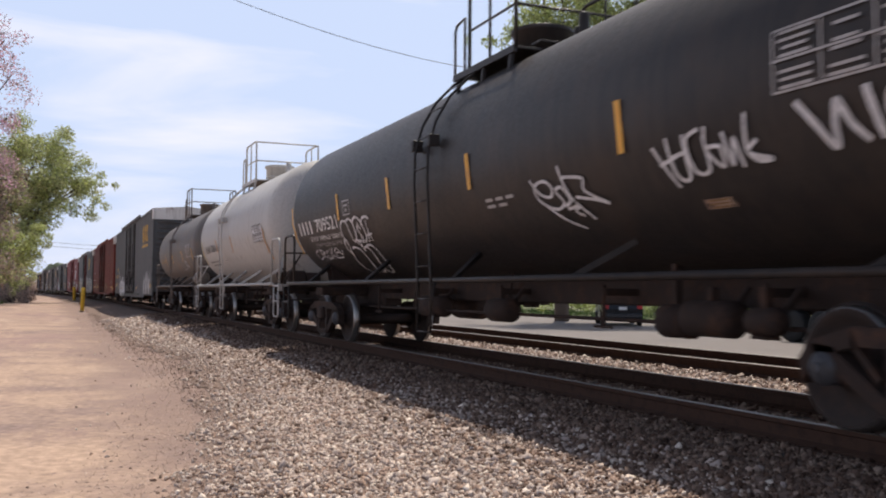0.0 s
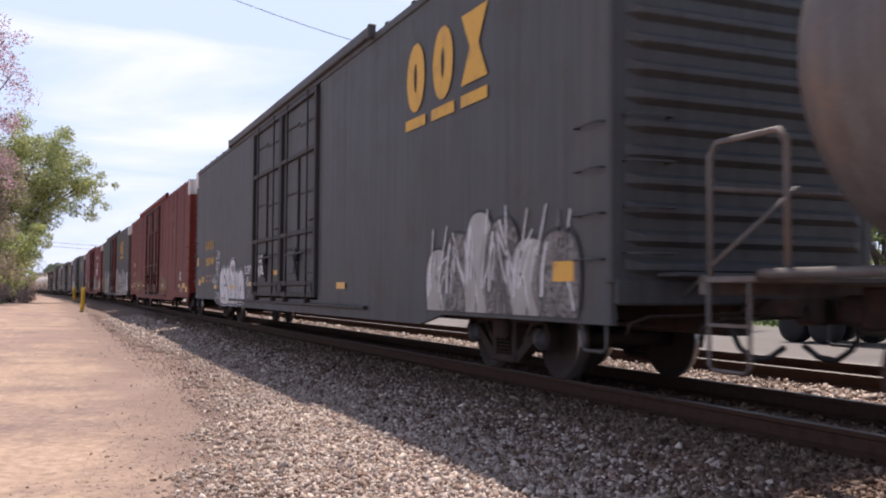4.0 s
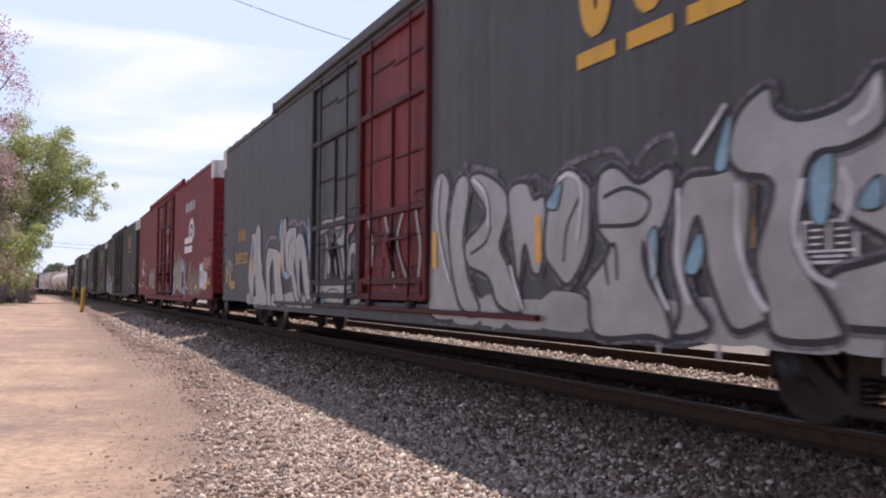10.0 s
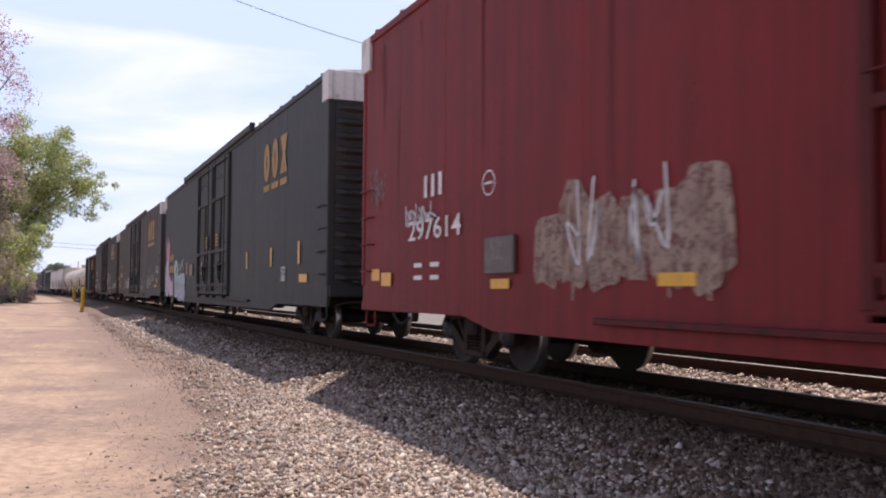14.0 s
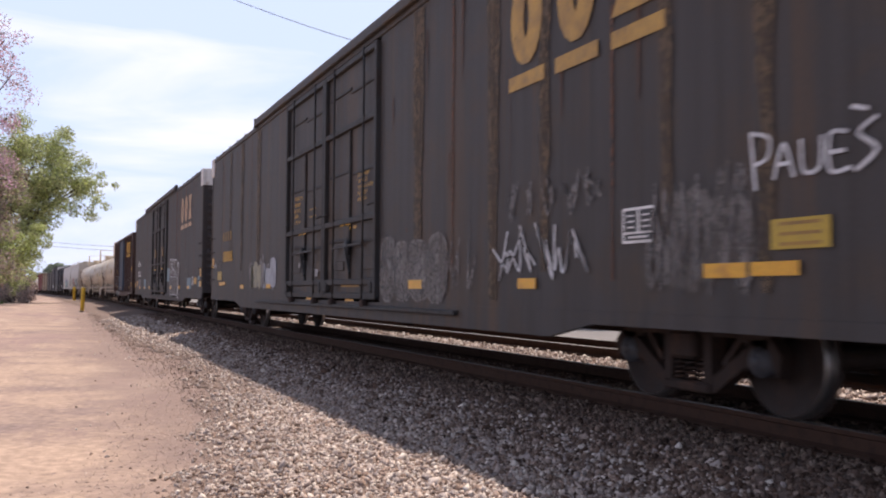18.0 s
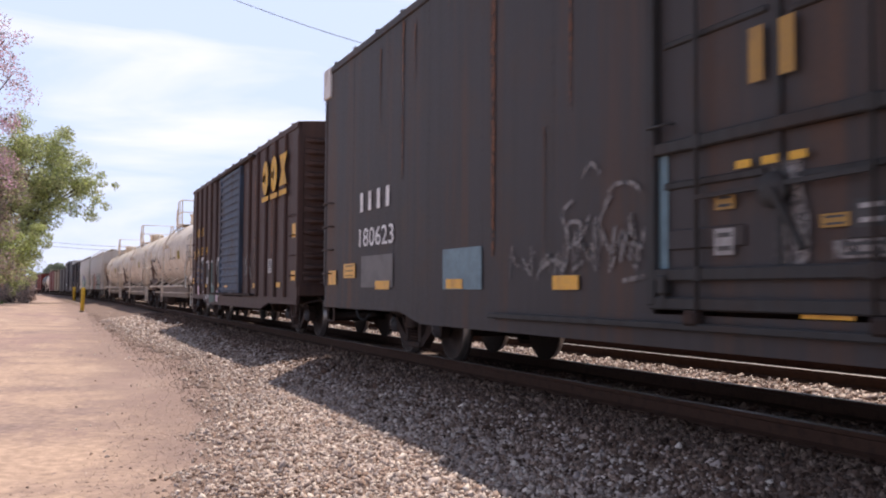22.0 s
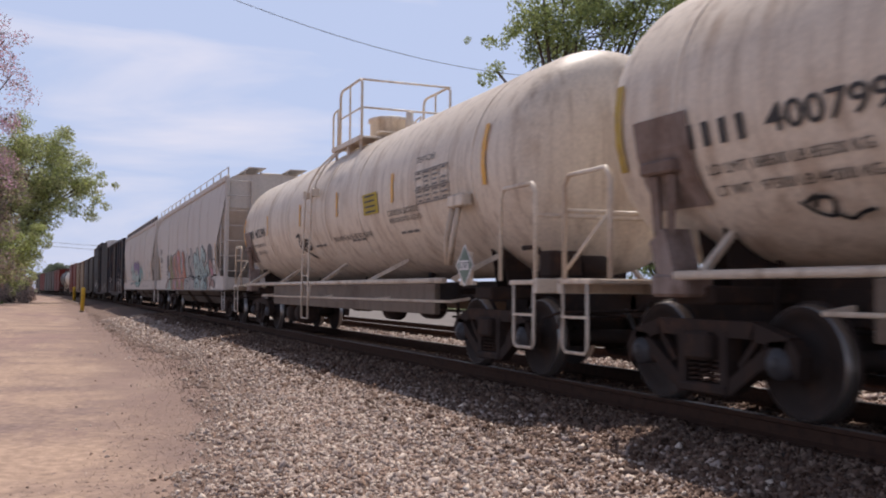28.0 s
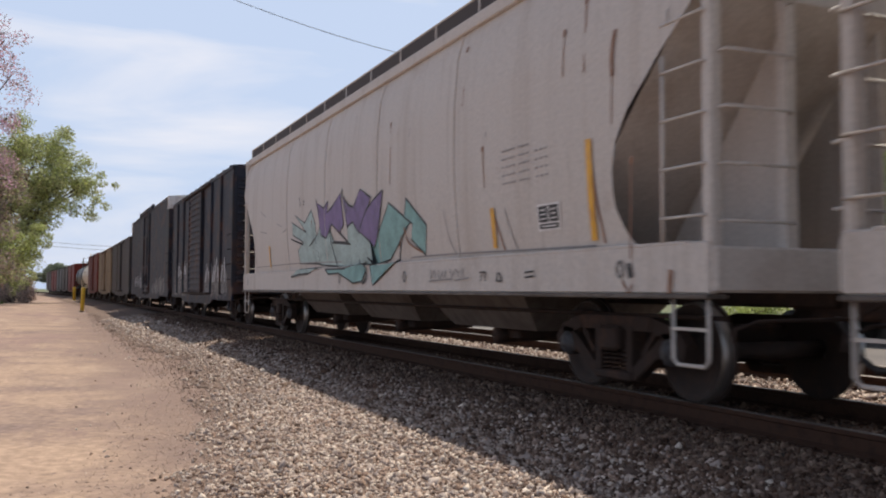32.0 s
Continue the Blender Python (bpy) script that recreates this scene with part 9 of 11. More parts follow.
glyph(b7, FS, -5.77, -6.82, 1.12, 2.14, G_PALE, G_BLACK, "0,6.6 1.1,9.2 3.5,10 5.4,8.9 7,6.2 8.6,8.3 9.8,8.5 10,6.2 9,4.8 9.6,2.2 7,0 5.8,2.4 5.6,4.4 3.9,5.6 1.5,5.5 0,4.6", 4, 0.022, G_ROSEWHITE, "0.7,6.1 1.3,8.5 3.4,9.5", "7,6.1 6.2,5.3 7.6,3 9.1,2.4", "8.6,7.9 8.2,5.3 9,2.9")
glyph(b7, FS, -5.54, -6.96, 0.81, 1.14, G_PALE, G_BLACK, "0.1,10 3.5,7.3 5.8,8.8 8,8.2 9.4,4.5 10,0.9 7.9,0 5.6,0.9 2.1,1.5 0,3.3", 5, 0.022, G_ROSEWHITE, "1.3,7.3 3.9,3.9 7.2,4.5", "8,7 8.9,2.4")
glyph(b7, FS, -6.79, -6.97, 1.00, 1.43, G_PALE, G_BLACK, "0,0.9 2.2,6 6.7,10 10,6 10,0 5.6,1.9", 6, 0.022, G_ROSEWHITE)
glyph(b7, FS, -6.97, -7.44, 1.17, 1.29, G_PALE, G_BLACK, "0,10 6.8,4.2 10,5.8 10,1.7 5.7,0 0.9,2.5", 6, 0.015, None)
glyph(b7, FS, -6.71, -7.39, 1.47, 2.23, G_GHOST, G_BLACK, "0,10 2.9,8.8 6.3,7.8 10,10 9,7.6 7.6,5.9 6.8,1.8 4.7,0 4.1,3.9 2.1,6.7", 6, 0.012, None, "3.2,8.6 5.6,6.7 8.4,8.2", "4.9,3.9 6.3,6.6")
scrawl(b7, FS, -3.11, -6.71, 0.66, 2.54, G_PALE, ("5,6.5 5.5,7.4 6.1,7.5", "5.1,6.1 5.7,6.8 5.9,7.1", "5.4,7.2 5.2,6.4", "0.4,8.4 0.6,9.8 0.8,8", "0.8,7.1 1.2,10 1.3,8.2", "0,7.1 0.4,7.8 0.8,6.9 1.5,7.8", "9.4,0.2 9.5,0.7 9.7,0 9.9,0.8 10,0",), 0.04, 0.011)
scrawl(b7, FS, 1.64, 0.66, 4.08, 4.75, G_WHITE, ("0,0.3 1.3,7.5 3.9,0.9 5.7,8.5 7,0 10,10", "1.3,7.5 5.2,8.1 8.1,3.3", "2.1,4 6.6,3.1",), 0.03, 0.011)
scrawl(b7, FS, -0.65, -1.53, 2.41, 3.01, G_WHITE, ("0.6,2.3 1.5,10 3.1,3.7 4.3,8.8 5.5,1.5", "3.1,2 6.7,7.7 7.4,0", "0,7.2 3.1,5 10,4", "8.2,9 8.9,2",), 0.03, 0.011)
# long silver letters on the dark grey box car
glyph(b6, FS, -3.00, -4.21, 0.67, 2.54, G_SILVER, G_BLACK, "0.3,0 0,4.4 0.6,8.8 3,10 5.2,8.8 4.4,6.2 6.1,4.2 10,0.5", 0, 0.05, G_MAUVEGREY)
glyph(b6, FS, -3.62, -4.53, 0.77, 2.42, G_SILVER, G_BLACK, "0,5.5 2.1,9.3 5.4,10 6.7,8.6 4.8,5.3 6.6,2.4 10,0 3.7,0.4", 1, 0.05, G_MAUVEGREY)
glyph(b6, FS, -4.14, -5.58, 0.79, 2.39, G_SILVER, G_BLACK, "0.7,9.6 2.9,10 6.9,8.6 7.9,6.9 6.4,4.6 7.8,3.1 10,0 6.3,0.3 4.3,2.3 0.6,3.2 0,4.9 2.8,6.1 3.9,7.2", 2, 0.05, G_MAUVEGREY, "1.1,4.1 3.8,4.8 4.9,5.9")
glyph(b6, FS, -5.28, -6.10, 1.09, 2.16, G_SILVER, G_BLACK, "0,9.3 4.9,10 7.1,8.2 10,7.9 9.1,1.5 6.8,1 4.6,3.8 3,0 1.5,3.5", 3, 0.05, G_MAUVEGREY)
glyph(b6, FS, -6.09, -6.96, 1.07, 2.18, G_SILVER, G_BLACK, "0,3.2 1.5,8.3 4.7,10 9.4,8.6 10,6.7 9.3,2.9 5.6,0 2.5,1.1", 4, 0.05, G_MAUVEGREY, "4.5,2.1 5.2,5 7.7,7.3")
glyph(b6, FS, -6.89, -8.23, 0.60, 2.12, G_SILVER, G_BLACK, "1.6,9.5 3.7,10 6.3,8.8 9.3,9.4 10,8.4 8.8,6.1 6.8,5.3 7.3,3.4 9,1.8 9.5,0.1 7.2,0.2 1.3,0 0.4,2.4 0,3.1 2.9,5.1 1.6,6.5", 5, 0.05, G_MAUVEGREY, "2.3,8.3 5,8.6 7.5,7.7 6.2,6.5 1.6,6.6", "2.8,3.1 2.5,4.7 3.6,5.4 3.9,3.4")
glyph(b6, FS, -8.18, -9.34, 0.65, 1.91, G_SILVER, G_BLACK, "0.4,0 1.1,1.8 0,5 0.7,7.9 1.7,9.9 4.4,10 7.1,10 8,8.6 7.7,4.8 8.4,3.1 10,1.6 8.8,1 6.2,0.7 4.1,3.9 3.6,6 2.8,7.4 1.6,4.6 2.4,2.5 4.1,0.6", 6, 0.05, G_MAUVEGREY)
glyph(b6, FS, -8.88, -10.29, 0.69, 2.45, G_SILVER, G_BLACK, "0,7.7 0.9,9.3 3,10 3.5,9 5.2,8.4 7.9,8.6 9.6,9.6 10,9.1 9.9,7.6 7.9,7 5.9,6.9 5.1,5.6 4.7,3.7 5.7,2.4 7,1.1 7.3,0.1 3.4,0 2.7,1.5 2,3.2 3.3,6 0.9,6.7", 7, 0.05, G_MAUVEGREY)
glyph(b6, FS, -8.73, -8.93, 1.93, 2.28, G_SKY, G_BLACK, "0,0.6 6.5,10 10,10 6.5,0", 8, 0.02, None)
glyph(b6, FS, -9.69, -9.88, 1.47, 1.89, G_SKY, G_BLACK, "0,8.3 10,10 7.4,0 0,0.5", 8, 0.02, None)
glyph(b6, FS, -10.07, -10.26, 1.51, 1.72, G_SKY, G_BLACK, "0,3.3 8.9,10 10,1.4 3.2,0", 8, 0.02, None)
glyph(b6, FS, -8.36, -8.60, 1.14, 1.47, G_SKY, G_BLACK, "0,1.5 7.5,10 10,5.2 5.8,0", 8, 0.02, None)
glyph(b6, FS, -6.14, -6.44, 1.82, 2.08, G_SKY, G_BLACK, "0,2.3 10,10 7,0", 8, 0.02, None)
glyph(b6, FS, -7.88, -8.00, 1.11, 1.53, G_SKY, G_BLACK, "0,7.9 10,10 9.2,1 2.5,0", 8, 0.02, None)
scrawl(b6, FS, -3.26, -10.24, 0.82, 2.43, G_WHITE, ("0.1,10 0,7.3 0.2,4.5 0.6,1.8", "1.6,9.4 2.1,8 2.2,5.7", "3,2.8 3.2,1.3 3.4,0", "4.5,8 4.8,8.2 5.1,7.2 5,4.2", "6.6,3.9 6.8,1.5 7,0.3", "7.2,6.2 7.2,4.3 7.2,2.3 7.4,0.6", "8.2,6 8.2,3.5 8.4,1.4 8.6,0.4", "9.1,5.8 9,3.7 9.2,2 9.5,1.4", "10,9.2 9.9,8.2 9.7,7.8", "9.6,6 9.7,5.1 9.6,4", "7.5,7.9 7.7,8.6 8,9.8",), 0.05, 0.022)
scrawl(b6, FS, -4.08, -8.24, 2.05, 2.54, G_MAUVEGREY, ("5.8,3.9 7.1,4.7 7.9,4.5 8.4,1.4", "8.7,1.2 9.2,4.1 9.9,4.5 10,1.6", "0,10 1.2,8 2.2,5.9", "3.2,2.9 4.2,3.3 5.1,0",), 0.06, 0.004)
scrawl(b6, FS, 2.15, -2.65, 0.89, 2.26, G_SILVER, ("0,9.6 0.4,6.6 0.2,2", "1.5,10 1.9,5.6 2.7,0.6", "3.3,9.2 2.7,4.8 3.6,0.6", "5.2,9.4 5.8,5.7 5.4,1.9", "6.9,9.3 7.4,6.1 7.9,1.2", "8.6,9.1 8.1,5.9 9,1.8", "9.6,9.1 10,5 9.8,1.1", "0.8,0.6 4.5,0.2 10,0",), 0.07, 0.014)
scrawl(b6, FS, 1.77, -2.43, 1.04, 2.24, G_BLACK, ("0,10 0.6,5.2 0.4,0.3", "1.7,9.2 1.9,3.4", "4.3,9.3 4.6,4.7 4.3,0.2", "6.2,9.2 6.4,4.4 6.9,0.1", "8.1,8.7 8.1,4.2 8.8,0.1", "9.7,8.6 9.5,4 10,0",), 0.05, 0.016)
glyph(b6, FS, -9.73, -11.10, 0.79, 2.04, G_SILVER, G_BLACK, "0,0.2 0.8,2.6 4.5,3.8 0.9,6.3 1.7,9.4 7.3,10 9.9,9 7.3,6.6 9.9,3.7 10,0.9 7.2,0", 4, 0.05, G_MAUVEGREY)
glyph(b6, FS, -11.72, -13.19, 0.81, 2.17, G_WHITE, G_BLACK, "0,0.1 1.4,4.5 2,7.4 3.3,9.6 5.6,10 7.4,8.7 7.8,5.1 9,2.9 10,1.2 7.7,0.7 5,0.9 3.1,0", 5, 0.03, None, "3.6,4.9 3.4,6.8 4.6,6.9 4.1,5.5", "5.2,5.2 5.6,7.5 6.5,7.9 6.2,5.7 7.1,5.4")
scrawl(b6, FS, -11.00, -11.90, 1.43, 2.12, G_SKY, ("0,3.3 9.9,3.5", "0,5.5 10,5.8", "3.7,0 6.2,9.9", "6.8,0.3 8.7,10",), 0.06, 0.02)
glyph(b6, FS, -11.10, -11.91, 0.83, 1.49, G_MAUVE, G_BLACK, "0,0 0.7,7.3 7.9,10 10,6.1 7.7,0", 3, 0.02, None)
glyph(b6, FS, 9.27, 6.95, 0.68, 2.61, G_SILVER, G_BLACK, "1.6,0.6 0,3.3 1.1,6.7 1.7,8.9 3.3,8.9 4.8,10 6.2,9.2 6.5,6.3 7.1,3.9 10,0 4.7,0.3 3.5,3.6 2.7,0.6", 0, 0.05, G_MAUVEGREY)
glyph(b6, FS, 7.13, 5.31, 0.68, 1.96, G_SILVER, G_BLACK, "0,5.2 0.5,9.7 3.1,10 7.3,9 8,5.3 9.2,2.3 10,0.2 5.8,0.2 4.5,4.9 3.6,7.7 2,5.1 3,0 1,0", 1, 0.05, G_MAUVEGREY)
glyph(b6, FS, 5.73, 5.18, 1.28, 2.56, G_SILVER, G_BLACK, "0,4.3 2.9,8.7 8.4,10 10,7 7.3,3.5 7.8,0 4.2,0.5", 2, 0.05, G_MAUVEGREY)
glyph(b6, FS, 5.28, 3.98, 0.80, 2.31, G_SILVER, G_BLACK, "1,4.4 0,8.3 2.2,9.9 5.7,10 7.6,9.6 7,5.8 6.5,4.2 10,0 7.3,0.1 4.5,3.1 2,2.7", 3, 0.05, G_MAUVEGREY, "2.5,4 2.6,6.8 5.2,8.6")
glyph(b6, FS, 4.36, 3.06, 0.80, 2.16, G_SILVER, G_BLACK, "0.8,4.6 0,8.5 2.3,10 5.2,9.3 7.5,6.2 8.9,2.7 10,0.4 7.4,0.1 5.1,3.2 3.5,6.2 3,3.3 4.2,0 2.1,1.2", 4, 0.05, G_MAUVEGREY)
glyph(b6, FS, 3.33, 2.94, 1.22, 2.49, G_SKY, G_BLACK, "0.5,10 3.6,7.4 6.2,4.5 10,2 8.2,0 3.6,2.9 0,5.9", 5, 0.02, None)
glyph(b6, FS, 5.81, 5.52, 2.02, 2.55, G_SKY, G_BLACK, "0,3.4 5.9,10 10,7.2 3.1,0", 5, 0.02, None)
glyph(b6, FS, 5.30, 4.78, 1.22, 1.41, G_SKY, G_BLACK, "0,10 6.7,7.9 10,2.6 2.7,0", 5, 0.02, None)
glyph(b6, FS, 8.88, 8.64, 1.81, 2.26, G_SKY, G_BLACK, "0,0 2.1,10 10,3.3", 5, 0.02, None)
scrawl(b6, FS, 7.22, 3.19, 1.38, 2.45, G_MAUVE, ("5.5,9.3 6.8,10 7.6,8.8 8.5,9.2 9.5,7.6", "0,5.9 1.2,7.6 2.7,7.3", "9.3,3.1 9.8,2 10,0",), 0.07, 0.004)
scrawl(b6, FS, 8.05, 3.10, 1.08, 2.47, G_WHITE, ("0,10 0.2,6.5 1.1,3", "5.3,8.9 5.2,5.7 5.3,2.9", "7.6,8 7.5,5.5 7.7,2.9 8.2,0", "8.8,6.5 9.3,3.7 9.7,1.1 10,0.3", "2.3,5.5 2.2,2.9", "6.4,8 6.2,5.4 6.3,3.2",), 0.04, 0.02)
glyph(b6, FS, 2.63, 0.85, 2.01, 2.30, G_SILVER, G_BLACK, "0,6.2 2.7,10 5.5,9.7 8.3,10 9.6,10 10,4.1 7.6,1 5.1,3.1 1.3,0", 6, 0.05, G_MAUVEGREY)
glyph(b6, FS, 1.92, 1.30, 1.29, 1.87, G_SILVER, G_BLACK, "0,0.5 0.8,8.3 4.2,10 8.2,8.1 9,2.9 10,0 6.9,0.2 5.6,5.5 3.5,5.7 2.7,0.3", 6, 0.05, G_MAUVEGREY)
glyph(b6, FS, 1.34, 0.69, 1.27, 2.09, G_SILVER, G_BLACK, "0,7.4 4.2,8.5 7.5,10 6.9,5.2 9.2,1.8 10,0 6.8,0.1 4.3,4.5", 7, 0.05, G_MAUVEGREY)
glyph(b6, FS, 0.69, 0.05, 1.24, 1.80, G_SILVER, G_BLACK, "0,0.5 0.9,7.1 4.1,10 8.3,9.5 9.5,5.5 10,0 6.6,0.2 6.1,5.9 3.9,6.1 3,0.4", 7, 0.05, G_MAUVEGREY)
glyph(b6, FS, 2.80, 0.03, 0.77, 1.17, G_SILVER, G_BLACK, "0,8.5 5.2,10 10,8.3 9.9,0.3 6.2,0 2.7,0.3 0,0.5", 5, 0.03, None, "2.7,0.3 3.1,4.8 4.3,6.3 5.8,5.2 6.1,0.3", "7,0 7.3,4.8 8.4,5.8 8.9,0.5")
glyph(b6, FS, 1.52, 1.40, 2.00, 2.25, G_SKY, G_BLACK, "0,6.4 8.3,10 10,2 1.7,0", 8, 0.02, None)
glyph(b6, FS, 0.78, 0.60, 1.61, 1.87, G_SKY, G_BLACK, "0,3.1 6.1,10 10,3.8 3.9,0", 8, 0.02, None)
glyph(b6, FS, 2.34, 2.12, 0.78, 0.99, G_SKY, G_BLACK, "0,0 5.5,10 10,0", 8, 0.02, None)
glyph(b6, FS, 0.67, 0.33, 1.95, 2.13, G_PINK, G_BLACK, "0,2.2 7.4,10 10,7.2 7.1,1.7 2.9,0", 8, 0.02, None)
# rubbed letters and a sprayed outline on the oxide red box car
scrawl(b5, FS, 9.12, 7.55, 0.90, 1.98, G_CREAM, ("0.8,8.2 3.4,8.8 5.1,10 5.8,8.6 4.8,6.9", "1.4,1.2 2.6,4.4 3.1,7.7", "5.1,5.7 6.1,6.1 6.4,4.4 5.5,4.1 5,3 6.1,1.3", "5.8,8.9 8.3,9.3 9.8,8.2 10,6.9", "7.3,7 7.6,3.9 6.9,1.1", "3.9,1.1 4.4,4.2 4.8,6.9", "0,0 3.2,0.6 6.6,0.2 9.9,0.6", "8.2,6.9 9,6.1 9.2,3.1 8.7,0.9",), 0.06, 0.011)
scrawl(b5, FS, 9.45, 7.68, 0.62, 2.26, G_CREAM, ("0,4.6 0.7,5.8 1.2,5.1 1.6,6", "0.3,3.5 1.1,4.2 1.8,3.7", "2.1,5.2 2.6,4.1 2.1,3.4", "0.6,2.9 1.2,3.4", "10,10 10,8.9", "9.4,6.8 9.5,9.9", "4.7,1.6 4.6,0.2", "6.3,1.5 6.3,0.2 6.5,0",), 0.03, 0.011)
scrawl(b5, FS, 11.50, 11.05, 1.30, 2.05, G_CREAM, ("0.2,0.7 0,2.8 1.1,5.3 2.2,6.7 3.3,6.1 2.7,3.7", "3.6,3.6 3.3,8.7 5.3,10 6.4,8.4 5.3,3.6", "5.6,4.9 6.9,6.8 8,6.3 7.1,3.9", "7.8,5.3 10,6.1 9.6,3.7 6.7,2.1 2,0.4 0.2,0.7", "5.3,0 7.8,2.4",), 0.022, 0.011)
scrawl(b5, FS, 12.31, 11.89, 1.72, 1.99, G_ROSEDEEP, ("0,7.4 4.8,8.9 2.4,5.6", "0.7,3.3 5.5,6.3 8.3,7.4", "2.6,0 4.3,10", "6.2,3.3 8.3,8.9 9,1.1", "0,4.4 10,3.7",), 0.02, 0.011)
# coloured bubble letters and figures on the first hopper
glyph(h13, hop_side, 4.70, -1.48, 0.98, 2.27, G_MINT, G_MINT, "0,0.2 0.3,3.3 3.2,3.5 6.7,4.8 6.8,10 7.3,9.3 7.5,6.2 8.6,6.5 9.1,4.7 9.4,5.2 10,4.3 10,0", 0, 0.01, None)
glyph(h13, hop_side, 3.87, 2.91, 1.00, 2.40, G_OLIVE, G_HOPWHITE, "4.6,0 0.3,3.9 0,7.1 1.6,9.5 4.5,10 7,9.2 7.7,7 7.6,4.9 10,2.3 7.9,0", 1, 0.028, G_SOOT)
glyph(h13, hop_side, 3.21, 2.39, 0.99, 2.35, G_DUSK, G_HOPWHITE, "1.2,0.1 2.9,2.9 0.7,6 0,9.1 3.2,10 6.1,9.3 7.4,7.4 8,5.2 10,3.1 7.8,0", 2, 0.028, G_SOOT)
glyph(h13, hop_side, 2.66, 1.87, 0.99, 2.39, G_CORAL, G_HOPWHITE, "1.1,0 3.4,3.8 0,7.2 1.1,9.4 4.4,10 7.7,9.2 9,7.1 7.6,5.6 10,3.2 8.6,0", 3, 0.028, G_SOOT)
glyph(h13, hop_side, 2.05, 1.32, 0.99, 2.43, G_DUSK, G_HOPWHITE, "1,0 3.8,3.1 0,6.9 0.4,9.5 3.6,10 7.4,9.2 7.9,7.9 6.4,7.6 8.5,6.5 8.9,3 10,0", 4, 0.028, G_SOOT)
glyph(h13, hop_side, 1.44, 0.49, 0.99, 2.53, G_CORAL, G_HOPWHITE, "0.3,0 2.3,3.1 0.2,7 0,9 2.1,9.9 6.1,10 8.8,9.2 10,7.7 9.6,6.3 8.3,6.2 9.1,4.9 9.5,4.1 7.1,3.4 7.4,2.5 8.8,0", 5, 0.028, G_SOOT)
glyph(h13, hop_side, 0.17, -0.96, 0.98, 2.42, G_ORANGE, G_HOPWHITE, "1.5,3.5 0.5,4.9 1.9,6.2 1.1,7.6 1.3,9.4 3.1,10 5.7,9.9 7.3,8.9 7.8,7.4 7,6.2 8.3,5.1 9.8,3.5 10,2.8 9.1,1.9 7.9,0 0.8,0.1 0,2.3", 7, 0.028, G_SOOT, "4.4,3.7 5,4.2 6.2,3.7 5.9,3.1 4.7,3")
glyph(h13, hop_side, 0.67, 0.07, 0.99, 1.63, G_CORAL, G_HOPWHITE, "1.3,5.9 1.5,8.9 3.8,10 7.8,9.4 10,8 8.3,5.6 9.5,3 9.5,0 0,0", 6, 0.028, G_SOOT)
glyph(h13, hop_side, 1.38, 0.91, 2.04, 2.34, G_ROSE, G_ROSE, "0,6 3.8,10 9.1,8 10,0.7 3.6,0", 9, 0.005, None)
glyph(h13, hop_side, -0.02, -0.24, 1.93, 2.30, G_ROSE, G_ROSE, "0,4.9 4.5,10 10,8.9 8.2,0.5 2.3,0", 9, 0.005, None)
glyph(h13, hop_side, 2.15, 2.00, 1.88, 2.20, G_OLIVE, G_OLIVE, "0,8.8 10,10 7.3,0 0.7,1.9", 9, 0.005, None)
glyph(h13, hop_side, 1.49, 0.90, 1.06, 1.35, G_OLIVE, G_OLIVE, "0,5.5 7.3,10 10,4.8 5.8,0", 9, 0.005, None)
glyph(h13, hop_side, 0.05, -0.32, 1.03, 1.30, G_OLIVE, G_OLIVE, "0.3,10 10,9.6 10,0.7 0,0", 9, 0.005, None)
glyph(h13, hop_side, 0.66, 0.24, 1.10, 1.32, G_ROSE, G_ROSE, "0,9.5 8.3,10 10,0.9 1.4,0", 9, 0.005, None)
glyph(h13, hop_side, 3.61, 3.28, 1.90, 2.28, G_OLIVE, G_OLIVE, "0,10 8.2,10 10,1.1 1.8,0", 9, 0.005, None)
glyph(h13, hop_side, 1.99, 1.73, 1.04, 1.34, G_LILAC, G_LILAC, "0,10 8.5,10 10,1 2.3,0", 9, 0.005, None)
glyph(h13, hop_side, -0.23, -0.34, 2.01, 2.15, G_BLACK, G_BLACK, "0,5.7 5.5,10 10,5 5.5,0", 9, 0.005, None)
glyph(h13, hop_side, -0.16, -0.34, 1.64, 1.78, G_MAUVE, G_MAUVE, "0,7.9 6.7,10 10,2.1 3.9,0", 9, 0.005, None)
glyph(h13, hop_side, -0.55, -0.68, 1.12, 1.27, G_MAUVE, G_MAUVE, "0,9.3 10,10 10,0 0,0", 9, 0.005, None)
glyph(h13, hop_side, -0.88, -1.51, 1.66, 2.28, G_HOP, G_HOPWHITE, "0.8,1.9 0,4.7 3.8,5 5.4,9.4 8.3,10 10,9 9.8,4.4 7.3,1.6 5.1,0 2.2,0.5", 3, 0.028, G_SOOT)
glyph(h13, hop_side, -1.19, -1.48, 1.23, 1.57, G_HOP, G_HOPWHITE, "0,2.6 0,7.9 10,10 9.7,0 3.1,0.3", 4, 0.028, G_SOOT)
glyph(h13, hop_side, -0.80, -1.91, 1.03, 2.30, G_HOP, G_BLACK, "4.1,3.9 0,6.4 0.9,8 4.1,10 5.7,9.8 7.9,7.5 10,3.7 7.7,0 3.2,0.1", 1, 0.05, None)
glyph(h13, hop_side, -1.76, -3.35, 1.40, 2.45, G_HOP, G_BLACK, "3.5,9.9 4.8,10 6.5,8.2 8.5,2.7 10,0 6.4,0.3 3.4,6.3 1,7 1.4,4.7 3.3,1.3 1.4,0.6 0,3.5 0,6.8 1.5,7.8 3,7.2", 2, 0.05, None)
